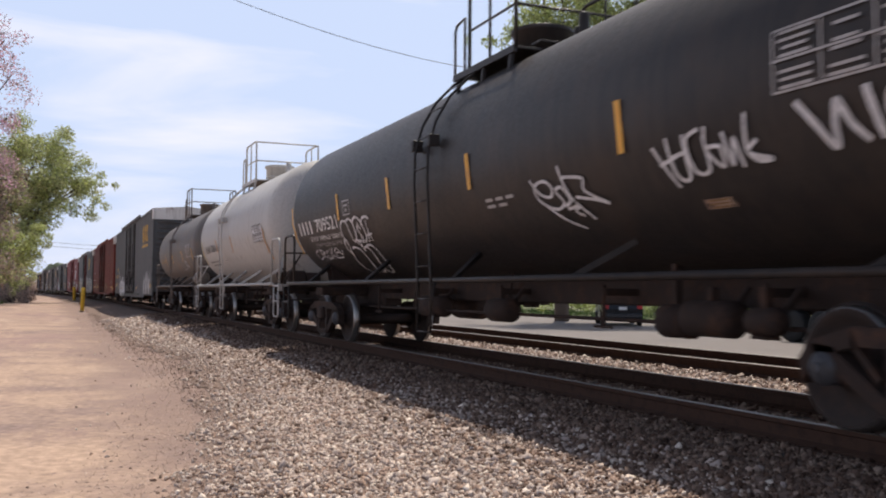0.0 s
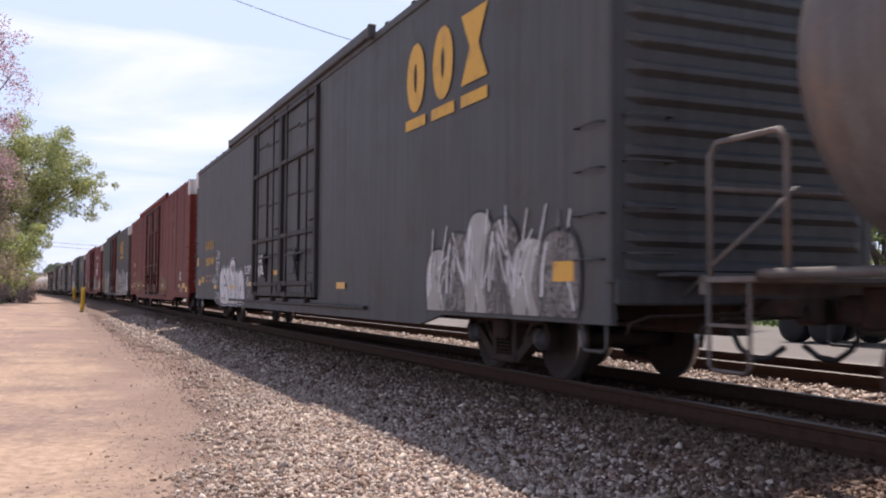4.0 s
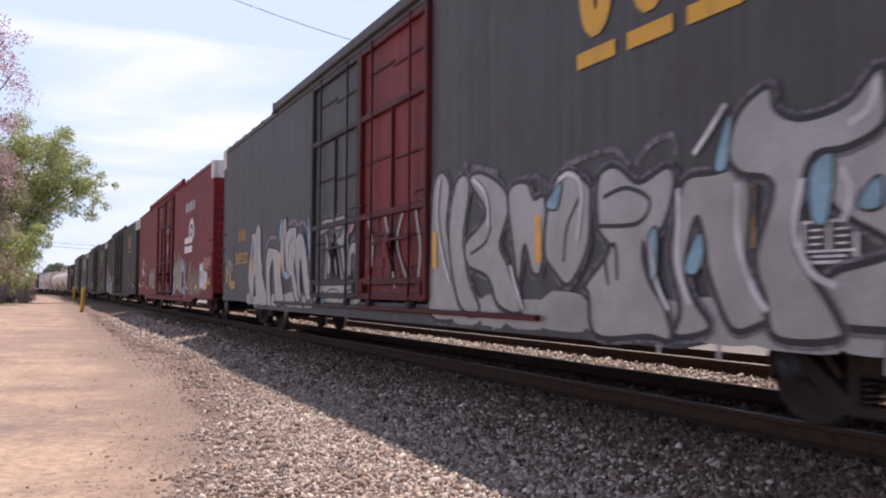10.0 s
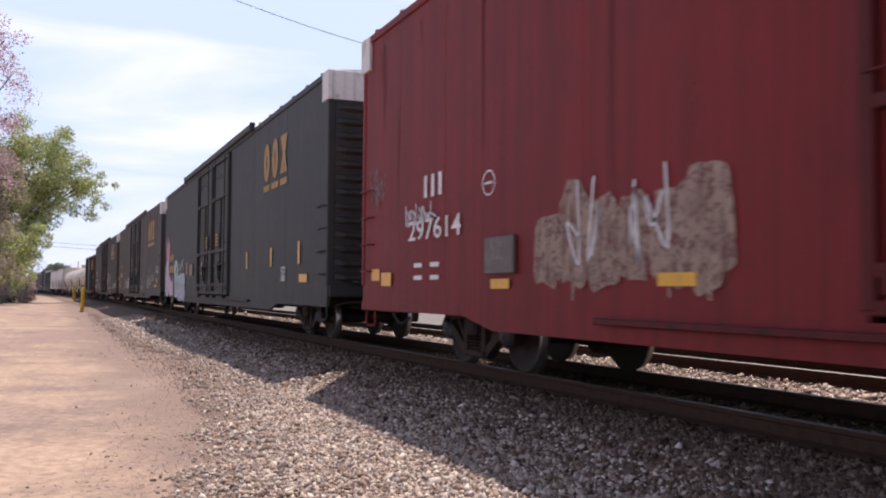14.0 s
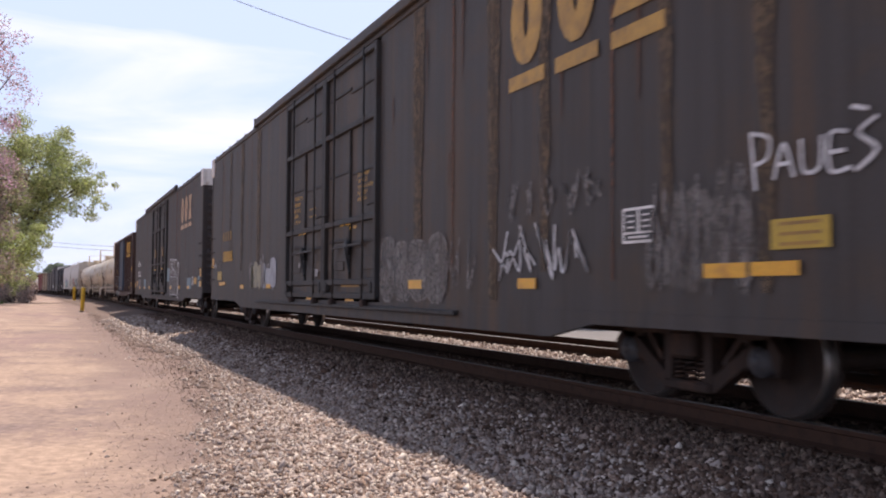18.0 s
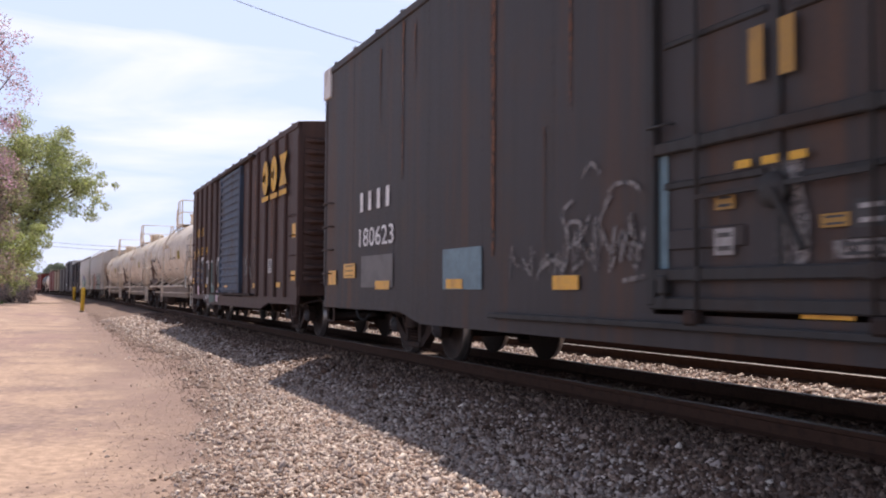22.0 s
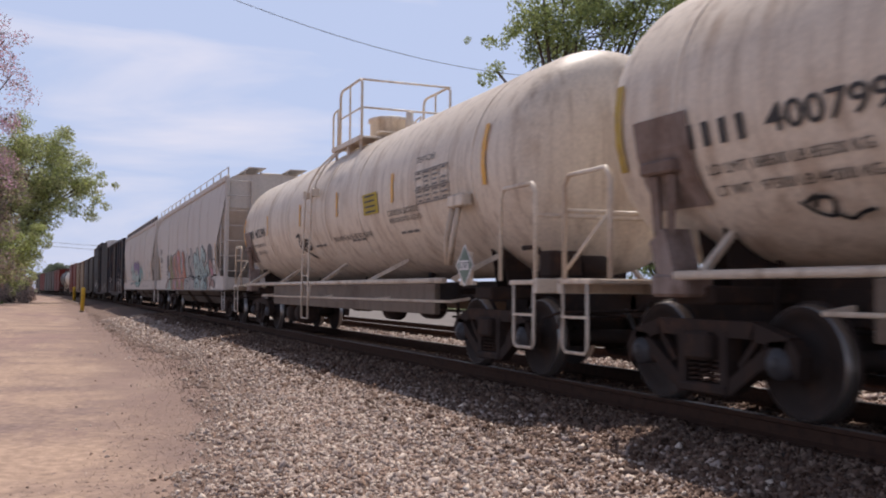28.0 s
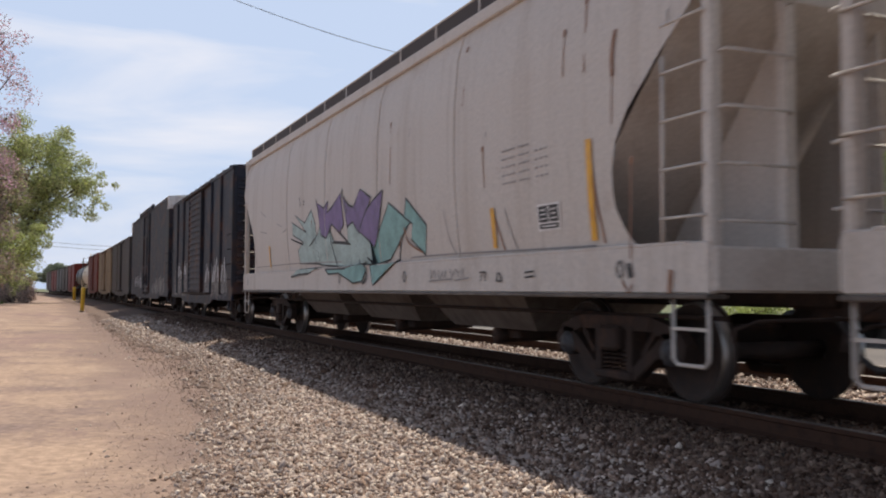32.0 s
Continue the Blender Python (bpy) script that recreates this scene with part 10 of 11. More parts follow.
glyph(h13, hop_side, -3.78, -4.44, 1.42, 2.42, G_MINT, G_BLACK, "0,8.3 2.4,10 5.3,9.8 7.1,7.2 10,3.3 9.1,0.2 4.5,0 3,4.8", 3, 0.05, None)
glyph(h13, hop_side, -3.05, -4.03, 1.40, 2.26, G_MINT, G_BLACK, "0.6,3.3 0,8.1 2,10 5.6,9.9 9.6,7.7 10,4.4 9.4,1.3 6,0.2 2.4,0", 4, 0.05, None)
glyph(h13, hop_side, -4.39, -5.06, 1.36, 1.97, G_MINT, G_BLACK, "0,8.2 5.7,10 10,3.1 9.4,0 1.9,0.3", 5, 0.05, None)
glyph(h13, hop_side, -5.54, -6.36, 1.01, 1.86, G_MINT, G_BLACK, "0,5.4 1.8,8.5 5.4,10 8.5,9.4 10,7.8 9.9,6 7.6,5.6 4.4,7.2 3.5,5.8 8.3,3.4 8.5,0 1.6,0", 6, 0.05, None)
glyph(h13, hop_side, -4.81, -5.74, 1.01, 2.44, G_MINT, G_BLACK, "1.2,0 2.7,3.1 0,6.4 1.1,9 3.4,10 5.6,9.6 7.2,8.3 9.2,9 10,8.5 10,6.9 8,6.1 6.3,6.1 5.1,7 3.8,7.4 3.8,6.1 6.7,4.9 9.4,2.5 7.7,0", 7, 0.05, None)
glyph(h13, hop_side, -1.15, -2.31, 1.03, 1.47, G_HOP, G_BLACK, "0,0.2 2.3,9.5 8.8,10 10,0", 8, 0.05, None)
glyph(h13, hop_side, -2.17, -3.10, 1.03, 1.42, G_HOP, G_BLACK, "1.5,0 0,10 10,9.7 9.9,0", 1, 0.05, None)
glyph(h13, hop_side, -3.46, -4.57, 1.02, 1.39, G_MINT, G_BLACK, "0,0 1.1,9.2 7.8,10 10,6.8 9.9,0", 2, 0.05, None)
scrawl(h13, hop_side, -1.50, -6.09, 1.05, 1.90, G_BLACK, ("2,4.9 1.4,8.2 1.1,9.4", "5.3,0.4 5.1,1.6 5.7,2.1 6.1,0.2", "7.9,3.5 8.3,4.6 8,6.4", "9,3.1 9.4,4.2 10,2.5", "9.7,0 9.8,2 9.3,3.2", "4.6,8 4.6,9.3 4.9,10 5.1,7.9", "0,0.2 0.4,2.9 1,2.8", "7.4,3.6 7.1,6.1 6.6,7.5",), 0.07, 0.03)
scrawl(h13, hop_side, -5.34, -5.67, 1.03, 1.15, G_BLACK, ("0,10 2.1,0 3.9,8.3 6.1,0 7,10 10,2.5",), 0.02, 0.03)
glyph(h13, hop_side, -6.18, -7.14, 1.63, 2.44, G_SOOT, G_BLACK, "0.2,1.7 0,5.9 1.5,8.8 4,10 6.9,9.8 9,8.5 10,5.9 10,2.3 9.8,0 7.7,2.6 4.4,4.2 1.9,2", 4, 0.02, None)
glyph(h13, hop_side, -6.36, -7.12, 1.04, 1.97, G_BROWNSKIN, G_BLACK, "0,7.6 3.2,10 7.5,9 10,6.8 9.2,3.2 7.1,0.9 5,0 3.3,2.6 3,5.2", 5, 0.02, None)
glyph(h13, hop_side, -6.65, -7.07, 1.43, 1.70, G_ROSE, G_BLACK, "0,10 10,7.8 9.8,0 1.7,0", 6, 0.02, None)
glyph(h13, hop_side, -6.90, -7.67, 1.07, 1.34, G_BROWNSKIN, G_BLACK, "0,2.6 3.9,8.1 5.8,10 10,5.9 9.9,0 5.7,1.5 2.6,3", 7, 0.02, None)
glyph(h13, hop_side, -7.13, -7.69, 1.39, 1.94, G_HOPWHITE, G_BLACK, "1.1,2.9 0,7.8 2.5,10 6.6,10 10,8.5 9.8,1.3 4.6,1.3 1.4,0 2.7,1.8", 6, 0.04, None, "2.5,6.2 4.8,6.4 5,7.1", "3.7,6.5 4.6,3.8", "3,5.1 4.8,5.3", "8,6 6.1,5.5 6.6,4.7 8.4,4 7.9,2.9 6.3,3.1")
glyph(h13, hop_side, 4.93, 4.07, 1.78, 2.44, G_SOOT, G_BLACK, "0,5.6 0.7,9.2 3.4,10 6.5,9.5 8.3,7.6 9.2,3.6 10,0.2 8,0 5.7,2.1 2.6,0.3 0.9,2.4", 3, 0.025, None)
glyph(h13, hop_side, 4.67, 4.07, 1.02, 1.92, G_BROWNSKIN, G_BLACK, "3.8,10 10,8.6 9.3,5 6.8,1.4 5.2,0 0.8,3.7 0,5.1 4.7,8.2", 4, 0.025, None)
glyph(h13, hop_side, 4.16, 3.85, 1.39, 1.87, G_BROWNSKIN, G_BLACK, "2.9,8.3 6.5,10 10,7.9 9,2.7 4.5,0 0,0.2", 5, 0.025, None)
glyph(h13, hop_side, 4.69, 4.20, 1.47, 1.78, G_SKY, G_BLACK, "0,6.1 6.7,10 10,3.9 3.9,0", 6, 0.025, None)
glyph(h13, hop_side, 5.21, 4.68, 1.04, 1.32, G_BROWNSKIN, G_BLACK, "0.6,3.9 8.1,10 10,0 4.5,1.8 0,1.8", 7, 0.025, None)
glyph(h13, hop_side, 5.39, 4.71, 1.40, 1.99, G_HOPWHITE, G_BLACK, "0.4,5.8 0,8.8 2.1,10 6.6,9.7 8.7,7.6 9.1,3.4 10,0 7.4,1.2 2.8,1.2", 6, 0.03, None, "0.6,5.8 2.1,3.1 2.6,5.3 3.8,3.2 4.3,6.1", "6.2,6.3 4.6,5.4 4.9,3.4 6.3,3.7 5.6,4.7", "7.9,7.1 6.8,5.8 6.9,3.7 8.2,3.9", "6.8,5.4 7.8,5.6")
RUSTP = plain("rust_streak", (0.22, 0.09, 0.04), (0.30, 0.15, 0.08))
# sharp shards of colour on the second hopper
glyph(h14, hop_side, -0.75, -2.86, 1.41, 2.31, G_TEAL, G_BLACK, "5.9,10 10,6.1 9.2,5.3 7,2.4 5.5,0.6 2.7,0 0,1.7 2,3.9 3.7,5.7", 0, 0.03, None, sharp=True)
glyph(h14, hop_side, -2.63, -3.46, 1.49, 2.31, G_TEAL, G_BLACK, "1.2,10 10,4.8 8.4,0 2.8,2.8 3.9,5.4 0,6.8", 1, 0.03, None, sharp=True)
glyph(h14, hop_side, 3.98, 1.78, 1.49, 2.55, G_MINT, G_BLACK, "2.2,0.5 1.8,2.9 3.9,4.4 0.2,6.1 0,8.6 5.1,6.1 1.3,9.9 4.7,7.9 7,10 8.2,7.3 8.5,4.2 10,0", 0, 0.03, None, sharp=True)
glyph(h14, hop_side, 2.18, -1.32, 1.41, 2.27, G_MINT, G_BLACK, "0.5,0.8 0,6.2 0.9,9 1.8,7 2.7,8.5 3.5,5.3 5.9,4.7 5.9,8.3 6.8,10 7.9,6.4 9.2,5.2 10,0.1 4.7,0", 1, 0.03, None, sharp=True)
glyph(h14, hop_side, 2.01, 0.32, 1.95, 2.68, G_PURPLE, G_BLACK, "1.4,1 0,9.6 2.8,7.7 4.6,9 4.1,6.3 6.7,7.8 9.2,10 10,2.5 8.4,0.7 5.7,3.2 3.4,0", 2, 0.035, None, sharp=True)
glyph(h14, hop_side, 0.31, -1.19, 1.94, 2.64, G_PURPLE, G_BLACK, "1.3,1.9 0,9.7 2.1,7.1 3.9,6.4 4.7,7.4 6.5,10 10,7.4 8.3,4.7 5.5,0 3.4,2.9", 3, 0.035, None, sharp=True)
glyph(h14, hop_side, -0.51, -1.76, 1.67, 2.52, G_PURPLE, G_BLACK, "3.4,1.8 0,3.5 3.4,7.1 6.1,8.6 10,10 9.1,6.9 7.8,2.9 6,0", 4, 0.035, None, sharp=True)
glyph(h14, hop_side, -1.18, -2.34, 1.09, 1.43, G_TEAL, G_BLACK, "0,8.8 7.9,9.1 10,10 1.1,0", 5, 0.04, None, sharp=True)
glyph(h14, hop_side, 1.39, -0.98, 1.12, 1.44, G_TEAL, G_BLACK, "0,8.1 5.1,7.8 9,10 10,6.9 9.2,0.9 7.2,0 3.6,5.6 0.9,5.3", 5, 0.03, None, sharp=True)
glyph(h14, hop_side, 3.98, 2.02, 1.27, 1.42, G_MINT, G_BLACK, "0,0 2.4,9.3 10,10 6.8,3.3 3.4,2.7", 4, 0.04, None, sharp=True)
scrawl(h14, hop_side, 4.08, -2.44, 1.10, 2.85, G_BLACK, ("1.2,10 1.3,9.1", "1.7,9.6 1.7,9", "5.7,9.4 5.7,8.6", "5.9,8.6 6.1,7", "3.1,9.2 3.4,7.7", "0,5.5 1.5,4.6", "4.7,4.3 6.3,3.9", "4.9,2.1 4.5,4.5 4.4,5.8", "6.9,2.3 7,0.3", "7.4,2.1 7.8,0.8 7.5,0", "2.2,4.3 2.9,5.1", "9.8,1.9 10,3.4", "5.4,5.1 6.1,4.1",), 0.035, 0.011)
scrawl(h14, hop_side, -2.39, -3.29, 1.52, 1.89, RUSTP, ("2.7,10 4.2,4.3 10,0", "1.1,7 0,2.7",), 0.03, 0.02)
# black, green and white blocks on the brown box car
glyph(b11, FR, 6.03, 4.93, 1.08, 2.03, G_BLACK, G_BLACK, "0.4,0 0,9.7 9.5,10 10,8.5 7.7,8.3 6.6,4.5 5.5,0", 0, 0.012, None, sharp=True)
glyph(b11, FR, 4.79, 4.02, 1.19, 1.88, G_BLACK, G_BLACK, "0.5,1.6 0,9.9 9.7,10 10,1.2 5.2,0", 0, 0.012, None, sharp=True)
glyph(b11, FR, 3.90, 2.80, 0.59, 1.84, G_DKGREEN, G_GHOST, "1.5,0 1.4,4.6 0,5.5 0.2,9.9 6.6,10 6.7,4.6 10,4.2 9.9,0.3", 0, 0.02, None, "2.5,0.2 2.3,3 3,4.4", "6.5,0.2 6.2,3 6.5,4.7", sharp=True)
glyph(b11, FR, 2.97, 2.40, 0.64, 1.58, G_BLACK, G_BLACK, "0,7.9 3.3,9.5 10,10 9.8,4.3 3.5,4.4 2.8,0 8.2,0.1 7.9,5.1", 0, 0.012, None, sharp=True)
glyph(b11, FR, 2.28, 1.70, 1.18, 1.84, G_BLACK, G_BLACK, "0,1.4 1.6,9.1 3.3,10 8.8,10 9.8,6.7 10,0.9 3.8,0", 0, 0.012, None, sharp=True)
glyph(b11, FR, 5.82, 4.93, 1.83, 2.08, G_WHITE, G_WHITE, "0,7.6 4.8,8.4 10,10 10,7.2 7.2,5.6 6.4,0 5.1,5.2 0.4,4.8", 1, 0.012, None, sharp=True)
glyph(b11, FR, 4.79, 4.03, 1.83, 1.93, G_WHITE, G_WHITE, "0,8 9.9,10 10,4 0.3,0", 1, 0.012, None, sharp=True)
glyph(b11, FR, 3.92, 3.17, 1.64, 1.91, G_WHITE, G_WHITE, "0,10 10,10 10,7.8 1.5,7 1.5,0 0.1,0.7", 1, 0.012, None, sharp=True)
glyph(b11, FR, 4.77, 4.10, 1.24, 1.58, G_WHITE, G_WHITE, "0,10 5.1,10 2.7,5 0.4,6.2", 1, 0.02, None, "2.7,6.8 7.6,2.1 10,0", sharp=True)
glyph(b11, FR, 4.28, 4.00, 1.19, 1.45, G_WHITE, G_WHITE, "10,10 10,0 0,0.4 3.6,3.5", 1, 0.012, None, sharp=True)
glyph(b11, FR, 3.67, 3.36, 1.23, 1.43, G_WHITE, G_WHITE, "0,9.5 4.8,10 10,0 2.3,0", 1, 0.012, None, sharp=True)
glyph(b11, FR, 2.38, 2.26, 1.35, 1.93, G_WHITE, G_WHITE, "0,0 0.8,10 10,10 7.5,4.5", 1, 0.012, None, sharp=True)
glyph(b11, FR, 2.16, 1.68, 1.24, 1.97, G_WHITE, G_WHITE, "0,8.2 0.6,10 9.2,9.7 9.4,6.6 10,0.4 8.7,0 7.7,8.6 1.5,8.5", 1, 0.012, None, sharp=True)
glyph(b11, FR, 2.48, 2.07, 0.64, 1.11, G_BLUSH, G_WHITE, "0.2,0.4 0,10 1.7,6.8 6.6,6.8 9.5,8.3 10,0", 2, 0.012, None, "2.7,3.6 6.3,4", "2,2.1 6.8,2.6", sharp=True)
glyph(b11, FR, 3.24, 3.13, 1.07, 1.22, G_WHITE, G_WHITE, "0,5.3 7.3,10 10,0.7 1.8,0", 1, 0.012, None, sharp=True)
glyph(b11, FR, 6.24, 5.64, 0.82, 1.14, G_BLUSH, G_PINK, "2,0 0,8.4 5.2,10 10,8.1 7.2,0.9", 1, 0.012, None, sharp=True)
glyph(b11, FR, 2.94, 2.79, 1.19, 1.45, G_GHOST, G_GHOST, "0,0 7.3,10 10,0.8", 1, 0.012, None, sharp=True)
scrawl(b11, FR, 4.45, 3.80, 0.69, 0.85, G_WHITE, ("0,0 0.3,8.7 1.5,1.3 1.8,9.4", "2.9,1.3 2.6,7.5 4.2,8.1 4.5,1.9 2.9,1.3", "5.2,1.9 5.5,10 6.5,3.8 7.2,10 7.7,1.9", "8.2,1.3 9.1,9.4 10,1.3", "9.1,10 9.2,5",), 0.03, 0.011)
scrawl(b11, FR, 4.97, 1.65, 0.61, 1.07, G_WHITE, ("0.1,6.5 0.5,7.2 0.5,5 0.2,4.1 0,5.4", "1.2,10 1.1,3.3 1.3,0", "8.9,4.6 9.7,7.6 10,8.5", "8.9,3.5 10,5.9",), 0.02, 0.02)
scrawl(b11, FR, 0.07, -0.24, 2.39, 2.84, G_WHITE, ("0,7.6 1.3,10 2.6,6.9", "3.2,7.3 4.8,9.1 2.9,9.8 1.9,8.7", "5.8,6.7 7.4,7.8 5.5,8.2", "0.3,3.6 1.6,5.8 2.6,3.3 4.5,5.6", "5.5,2.9 7.7,4.9 10,3.1 9,0",), 0.03, 0.011)
for hh in (h13, h14):
    rnd = random.Random(7 if hh is h13 else 8)
    for i in range(7):
        d = Decal(hop_side, 0.006)
        y, z = rnd.uniform(-8.6, 8.6), rnd.uniform(3.4, 4.0) if abs(i - 3) > 1 else rnd.uniform(1.9, 2.8)
        d.stroke([(y, z), (y + rnd.uniform(-.01, .01), z - rnd.uniform(0.3, 0.9))], 0.02)
        d.blob(y, z, 0.06, 0.09, 8, 0.9)
        d.done("rust_run", RUSTP, hh)
for i, y in enumerate((-8.4, 8.3, 0.2, -3.0)):
    d = Decal(hop_side, 0.004)
    d.stroke([(y + o14 + 0.05 * math.cos(a), 1.2 + 0.07 * math.sin(a)) for a in (math.tau * k / 10 for k in range(11))], 0.03)
    d.done("jacking_ring", M_GREYTXT, h14)
# rust, scuffs, small marks and a painted ledge shade line on the second hopper
scrawl(h14, hop_side, -8.00, -8.05, 2.95, 3.33, RUSTP, ("10,10 0,5.3 0,0",), 0.05, 0.008)
scrawl(h14, hop_side, -7.98, -8.00, 2.51, 2.97, RUSTP, ("10,10 0,0",), 0.014, 0.008)
scrawl(h14, hop_side, -7.60, -7.75, 1.46, 2.36, RUSTP, ("0,10 4.7,4.3 10,0",), 0.03, 0.007)
scrawl(h14, hop_side, -5.50, -5.71, 1.47, 1.90, RUSTP, ("0,10 5.2,4.7 10,0",), 0.03, 0.007)
scrawl(h14, hop_side, -8.80, -8.82, 0.97, 1.17, RUSTP, ("10,10 0,0",), 0.045, 0.008)
scrawl(h14, hop_side, -8.14, -8.28, 0.99, 1.09, RUSTP, ("0,10 6.4,0", "10,8 8.6,1",), 0.02, 0.008)
scrawl(h14, hop_side, -2.88, -8.82, 1.47, 3.32, M_FAINT, ("0.1,9.8 0,9.1", "4.2,7.4 4.2,7.1", "10,10 10,9.3", "2,3.1 2.2,1.1 2.5,0", "4.9,2.4 5.1,0.9 5.3,0",), 0.016, 0.008)
# shadow along the step above the sill, painted on as a thin line
scrawl(h14, hop_side, 7.82, -7.58, 1.43, 1.55, M_FAINT, ("0,10 2.6,10 4.7,5.8", "6.9,3.3 7.8,3.3 8.8,1.7 9.4,0.8 10,0",), 0.02, 0.008)
scrawl(h14, hop_side, -8.23, -8.26, 1.14, 1.23, G_BLACK, ("0,10 10,0",), 0.06, 0.008)
scrawl(h14, hop_side, -5.21, -6.52, 1.12, 1.22, G_BLACK, ("0.2,10 0.2,0", "1.1,10 1.1,0", "0,10 1.1,10", "3.3,0 3.7,9 4.3,0 3.3,0", "8.5,8 10,9", "8.6,3 10,4",), 0.02, 0.008)
scrawl(h14, hop_side, -3.65, -4.91, 1.13, 1.28, M_FAINT, ("0.3,10 0.3,2.7 1.3,8.7 1.8,2.7", "2.5,8.7 2.8,2 3.7,8", "4.5,9.3 4,2.7", "5.4,10 6,3.3 6.8,9.3 7.6,2.7", "8.4,10 8.4,2.7", "0,0 6,1.3", "6.7,0 10,2",), 0.02, 0.009)
scrawl(h14, hop_side, 7.16, 4.49, 2.25, 2.86, M_FAINT, ("0.4,10 2.4,7.5", "0,2.3 2.8,1", "6.8,3.6 8.4,2.1", "8.8,0 10,0.7",), 0.02, 0.009)
# scraped and scuffed sill of the brown box car
scrawl(b11, FR, -0.57, -1.16, 0.84, 0.96, G_GHOST, ("1.9,10 6.1,10 10,9.2", "3.6,5.8 8.5,4.2", "0,4.2 1.9,0",), 0.05, 0.006)


# rust runs and grime trails down the sides of the box cars
def weather(car, half, H, rust, grime, seed, n=30):
    rnd = random.Random(seed)
    for col, count, wide in ((rust, n, 0.022), (grime, n, 0.05)):
        d = Decal(FS, 0.0022)
        for i in range(count):
            y = rnd.choice((-1, 1)) * (3.1 + rnd.random() * (half - 3.3))
            if rnd.random() < 0.6:
                y = round(y / 1.22) * 1.22 + rnd.uniform(-0.06, 0.06)
            top = rnd.choice((H - 0.25, rnd.uniform(1.6, H - 0.4)))
            low = max(0.85, top - rnd.uniform(0.3, 2.6) * rnd.random())
            w = wide * rnd.uniform(0.4, 1.5)
            k = 5
            left = [(y + w / 2 * (1 - 0.75 * j / k) * rnd.uniform(0.6, 1.2), top + (low - top) * j / k) for j in range(k + 1)]
            right = [(y - w / 2 * (1 - 0.75 * j / k) * rnd.uniform(0.6, 1.2), top + (low - top) * j / k) for j in range(k, -1, -1)]
            d.poly(left + right)
        d.done("paint_patch", col, car)


W_RUST = plain("rust_run", (0.115, 0.055, 0.032), (0.07, 0.04, 0.03), 0.85)
W_RED = plain("dark_red_run", (0.085, 0.016, 0.012), (0.12, 0.03, 0.02), 0.85)
W_MAR = plain("maroon_shade_run", (0.12, 0.016, 0.016), (0.09, 0.014, 0.014), 0.85)
for car, rust, grime, seed in ((b5, W_RED, W_RED, 2), (b7, W_MAR, W_MAR, 4), (b9, W_RUST, W_RUST, 6), (b10, W_RUST, W_RUST, 7)):
    weather(car, 12.7, 5.0, rust, grime, seed, 22 if car is b5 else 12)

# broad stains under the roof seams
def stain(car, y, z0, z1, w, m, seed, surf=None):
    rnd = random.Random(seed)
    d = Decal(surf or FS, 0.0026)
    k = 14
    left, right = [], []
    for j in range(k + 1):
        z = z1 + (z0 - z1) * j / k
        taper = 1 - 0.5 * j / k
        left.append((y + w / 2 * taper * rnd.uniform(0.75, 1.2), z))
        right.append((y - w / 2 * taper * rnd.uniform(0.75, 1.2), z))
    d.poly(left + right[::-1])
    d.done("rust_stain", m, car)


ST_RUST = plain("orange_rust_stain", (0.155, 0.062, 0.028), (0.09, 0.045, 0.03), 0.85, 0.5)
ST_STRAW = plain("brown_dust_stain", (0.125, 0.088, 0.055), (0.085, 0.062, 0.045), 0.85, 0.6)
ST_SOOT = plain("sooty_stain", (0.095, 0.018, 0.014), (0.13, 0.02, 0.015), 0.85, 0.75)
for car, m, rows in ((b10, ST_RUST, ((-6.14, 0.9, 4.95, 0.26), (-6.9, 1.6, 4.95, 0.10), (6.01, 1.4, 4.95, 0.13), (8.99, 2.6, 4.95, 0.08), (4.3, 2.8, 4.95, 0.06), (-8.9, 2.2, 4.9, 0.10), (-10.8, 3.0, 4.9, 0.06))),
                     (b9, ST_STRAW, ((6.08, 1.1, 4.95, 0.5), (8.2, 1.5, 4.9, 0.4), (9.9, 1.9, 4.9, 0.25), (-6.96, 0.9, 4.9, 0.35), (-8.15, 1.2, 4.95, 0.3), (-4.6, 1.4, 4.9, 0.45), (-10.2, 1.3, 4.9, 0.22), (-11.34, 1.0, 4.95, 0.26))),
                     (b9, ST_RUST, ((6.9, 1.5, 4.95, 0.05), (-5.8, 1.3, 4.95, 0.06), (-9.4, 1.1, 4.6, 0.05), (11.2, 2.0, 4.8, 0.05))),
                     (b5, ST_SOOT, tuple((y, 1.0 + 0.5 * (i % 3), 4.95, 0.10 + 0.12 * (i % 4)) for i, y in enumerate((11.9, 11.1, 10.3, 8.9, 8.1, 7.2, 5.9, 5.0, 4.1, 3.3, -3.4, -4.2, -5.4, -6.6, -8.0, -9.3, -10.4, -11.6)))),
                     (b11, ST_RUST, ((-3.3, 1.2, 4.1, 0.2), (-5.2, 1.4, 4.2, 0.16), (3.4, 2.1, 4.2, 0.12)))):
    for i, (y, z0, z1, w) in enumerate(rows):
        stain(car, y, z0, z1, w, m, i + 300)
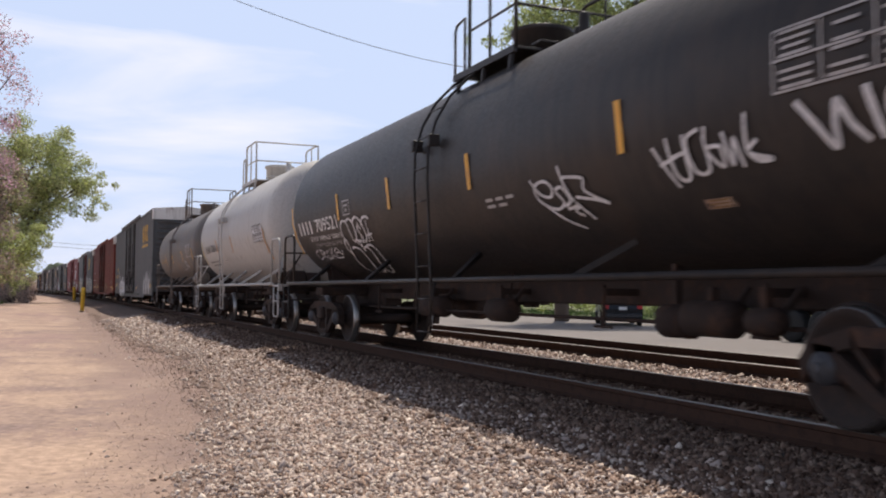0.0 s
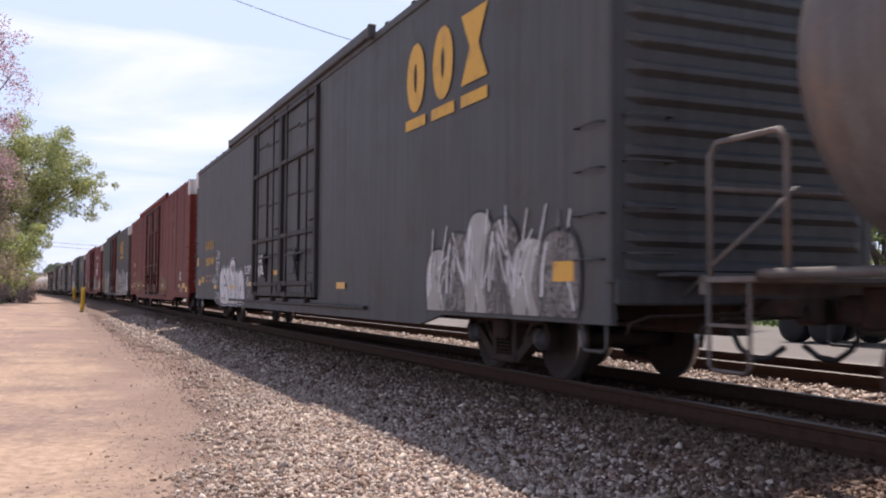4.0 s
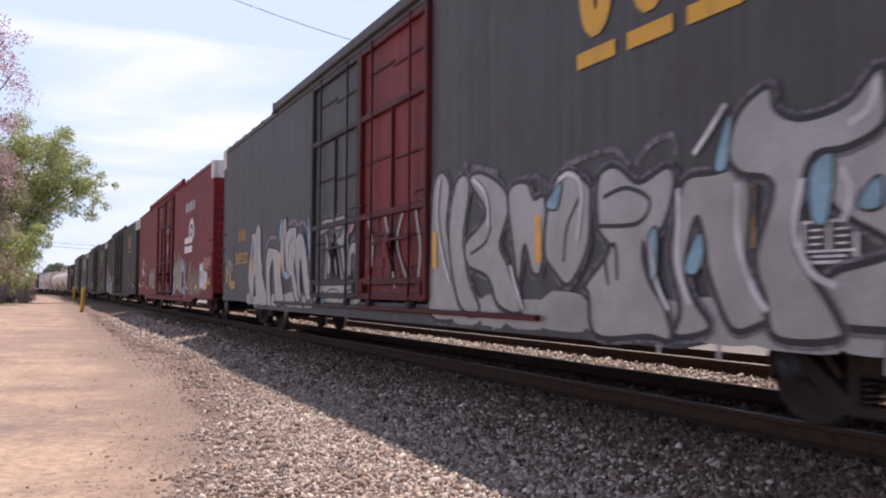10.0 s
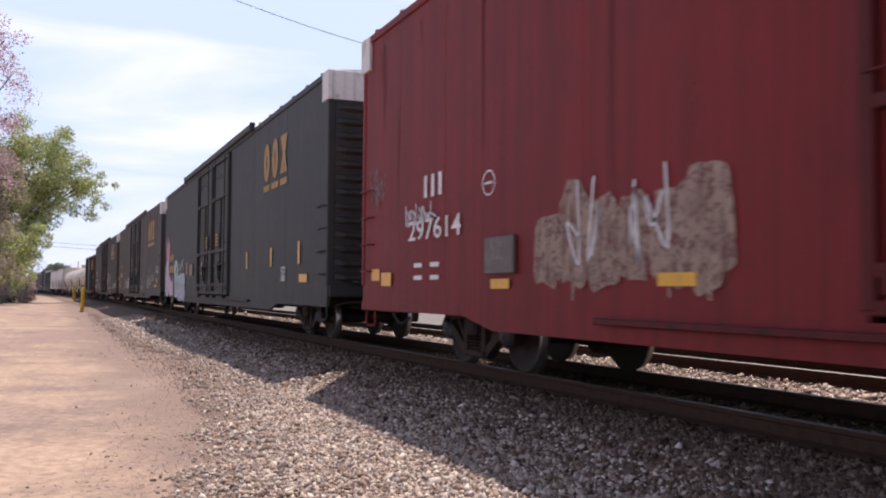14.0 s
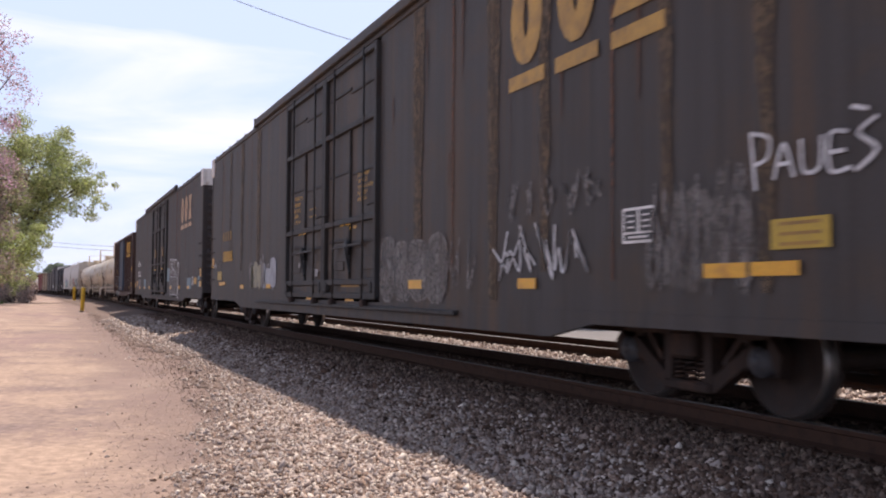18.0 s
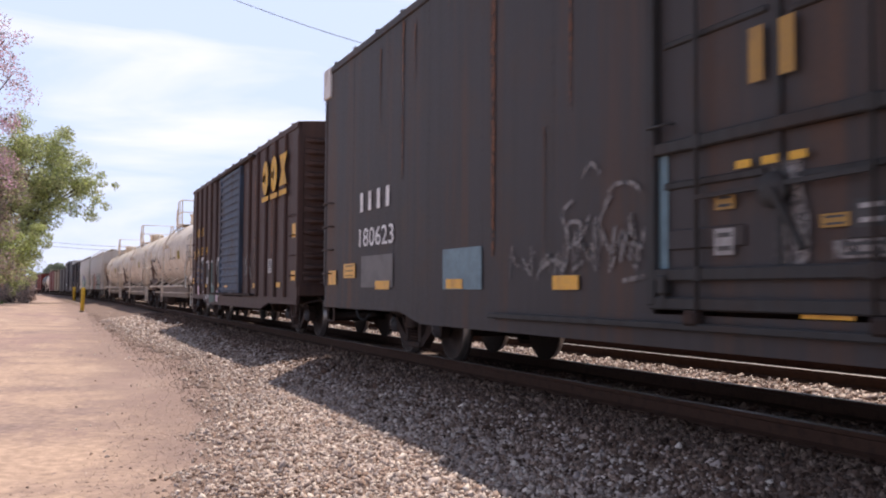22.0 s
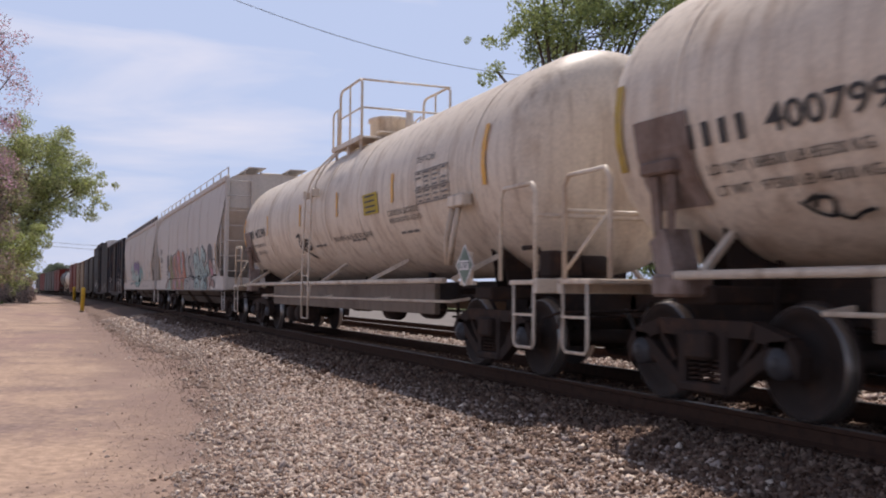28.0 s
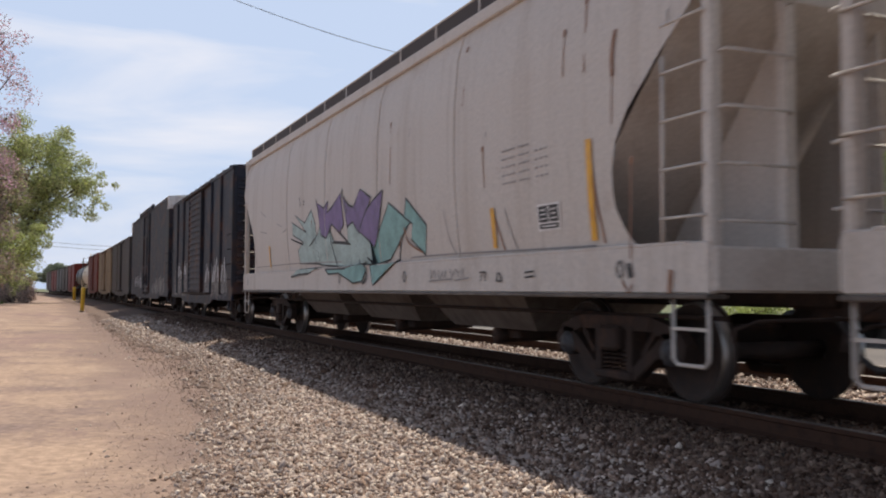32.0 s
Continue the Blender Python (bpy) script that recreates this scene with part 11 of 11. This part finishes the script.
# small stencils and plates on the doors
DS = flat_side(1.585)
for y, z, w, h in ((2.05, 1.72, 0.16, 0.04), (2.05, 1.65, 0.14, 0.04), (2.05, 1.59, 0.07, 0.03), (1.55, 1.84, 0.07, 0.06), (1.57, 1.41, 0.05, 0.06), (1.5, 1.15, 0.2, 0.03), (-1.2, 1.75, 0.16, 0.05), (-1.2, 1.66, 0.12, 0.04), (-2.2, 1.2, 0.22, 0.08), (-0.5, 1.08, 0.12, 0.06)):
    notice(b5, DS, y + w / 2, y - w / 2, z - h / 2, z + h / 2, M_WHITEDIM, M_WHITEDIM, 1, "stencil_mark")
for y in (0.2, -0.39):
    notice(b5, flat_side(1.645), y + 0.05, y - 0.05, 0.96, 1.14, M_REFLECT_OLD, M_BLACK, 1, "painted_keeper")
tag_line(b5, DS, -1.6, -2.3, 1.7, 1.86, G_CREAM, 310, 4, 0.035)
for y, z, w, h, m in ((2.06, 1.38, 0.22, 0.2, M_WHITEDIM), (0.76, 1.28, 0.5, 0.12, G_GHOST), (0.71, 1.5, 0.25, 0.18, M_BLACK), (2.2, 1.13, 0.3, 0.07, G_PATCHBLUE), (1.0, 1.47, 0.24, 0.09, M_YELDIM), (2.05, 1.68, 0.22, 0.12, M_YELDIM), (1.45, 1.13, 0.7, 0.05, M_YELDIM), (-0.7, 1.42, 0.2, 0.22, M_WHITEDIM), (-1.9, 1.3, 0.4, 0.1, G_GHOST), (-1.6, 1.13, 0.7, 0.05, M_YELDIM)):
    notice(b10, DS, y + w / 2, y - w / 2, z - h / 2, z + h / 2, m, M_BLACK if m is not M_BLACK else M_WHITEDIM, 2, "door_plate")
splash(b10, DS, 1.55, 1.25, 1.2, 2.0, G_GHOST, 311, 2, 0.35)
scrawl(b10, FS, 4.9, 3.0, 1.1, 2.2, G_GHOST, ("0,1 1.5,2 2.6,1 3,4 2.4,6 3.4,7", "3,3 4,3.4 4.2,5 3,5 3,3", "4.4,9 5.2,10 6,9", "6.4,6 7,7.6 8.4,7.8 9.4,7", "6.2,3 6,5 7,7", "8.6,3 9.4,2.6 9.6,4", "3.4,1 4.4,1.6", "8,0 9.6,0.3", "8.4,2 9,1"), 0.045)
for y, z, w, h, m in ((0.59, 1.33, 0.2, 0.14, M_WHITEDIM), (1.54, 1.13, 0.6, 0.05, M_YELDIM), (-1.54, 1.09, 1.0, 0.06, M_YELDIM), (0.9, 2.42, 0.5, 0.03, M_YELDIM), (0.9, 2.56, 0.5, 0.03, M_YELDIM), (-1.5, 2.05, 0.12, 0.05, M_YEL), (-1.8, 2.05, 0.16, 0.05, M_YEL), (-1.5, 1.75, 0.12, 0.06, M_WHITEDIM), (1.9, 1.5, 0.1, 0.1, M_WHITEDIM)):
    notice(b9, DS, y + w / 2, y - w / 2, z - h / 2, z + h / 2, m, m, 1, "stencil_mark")
splash(FAR[0], FS, 5.8, 2.0, 0.80, 1.75, G_GHOST, 161, 9, 0.3)
splash(FAR[0], FS, -2.0, -6.2, 0.80, 1.95, G_GHOST, 162, 11, 0.3)
tag_line(FAR[0], FS, 5.5, 2.2, 1.3, 2.1, G_WHITE, 163, 6, 0.05)
tag_line(FAR[0], FS, -2.2, -6.0, 1.2, 2.0, G_WHITE, 164, 7, 0.05)
splash(FAR[1], FS, -3.0, -8.2, 0.80, 1.6, G_GHOST, 165, 9, 0.3)
tag_line(FAR[1], FS, 7.0, 2.4, 1.0, 1.9, G_WHITE, 166, 7, 0.05)
# ---- everything that moves ----
def motions():
    for car, mid in CARS:
        walk(car, [(t, car_pose(mid, t)) for t in range(0, 33, 2)])
    step = 2.0 / FPS
    for ws, y in SPIN:
        rows = []
        n = 480
        for i in range(n + 1):
            t = i * step
            rows.append((t, Matrix.Translation((0, y, WR)) @ Matrix.Rotation(rake(t) / WR, 4, "X")))
        walk(ws, rows)


motions()
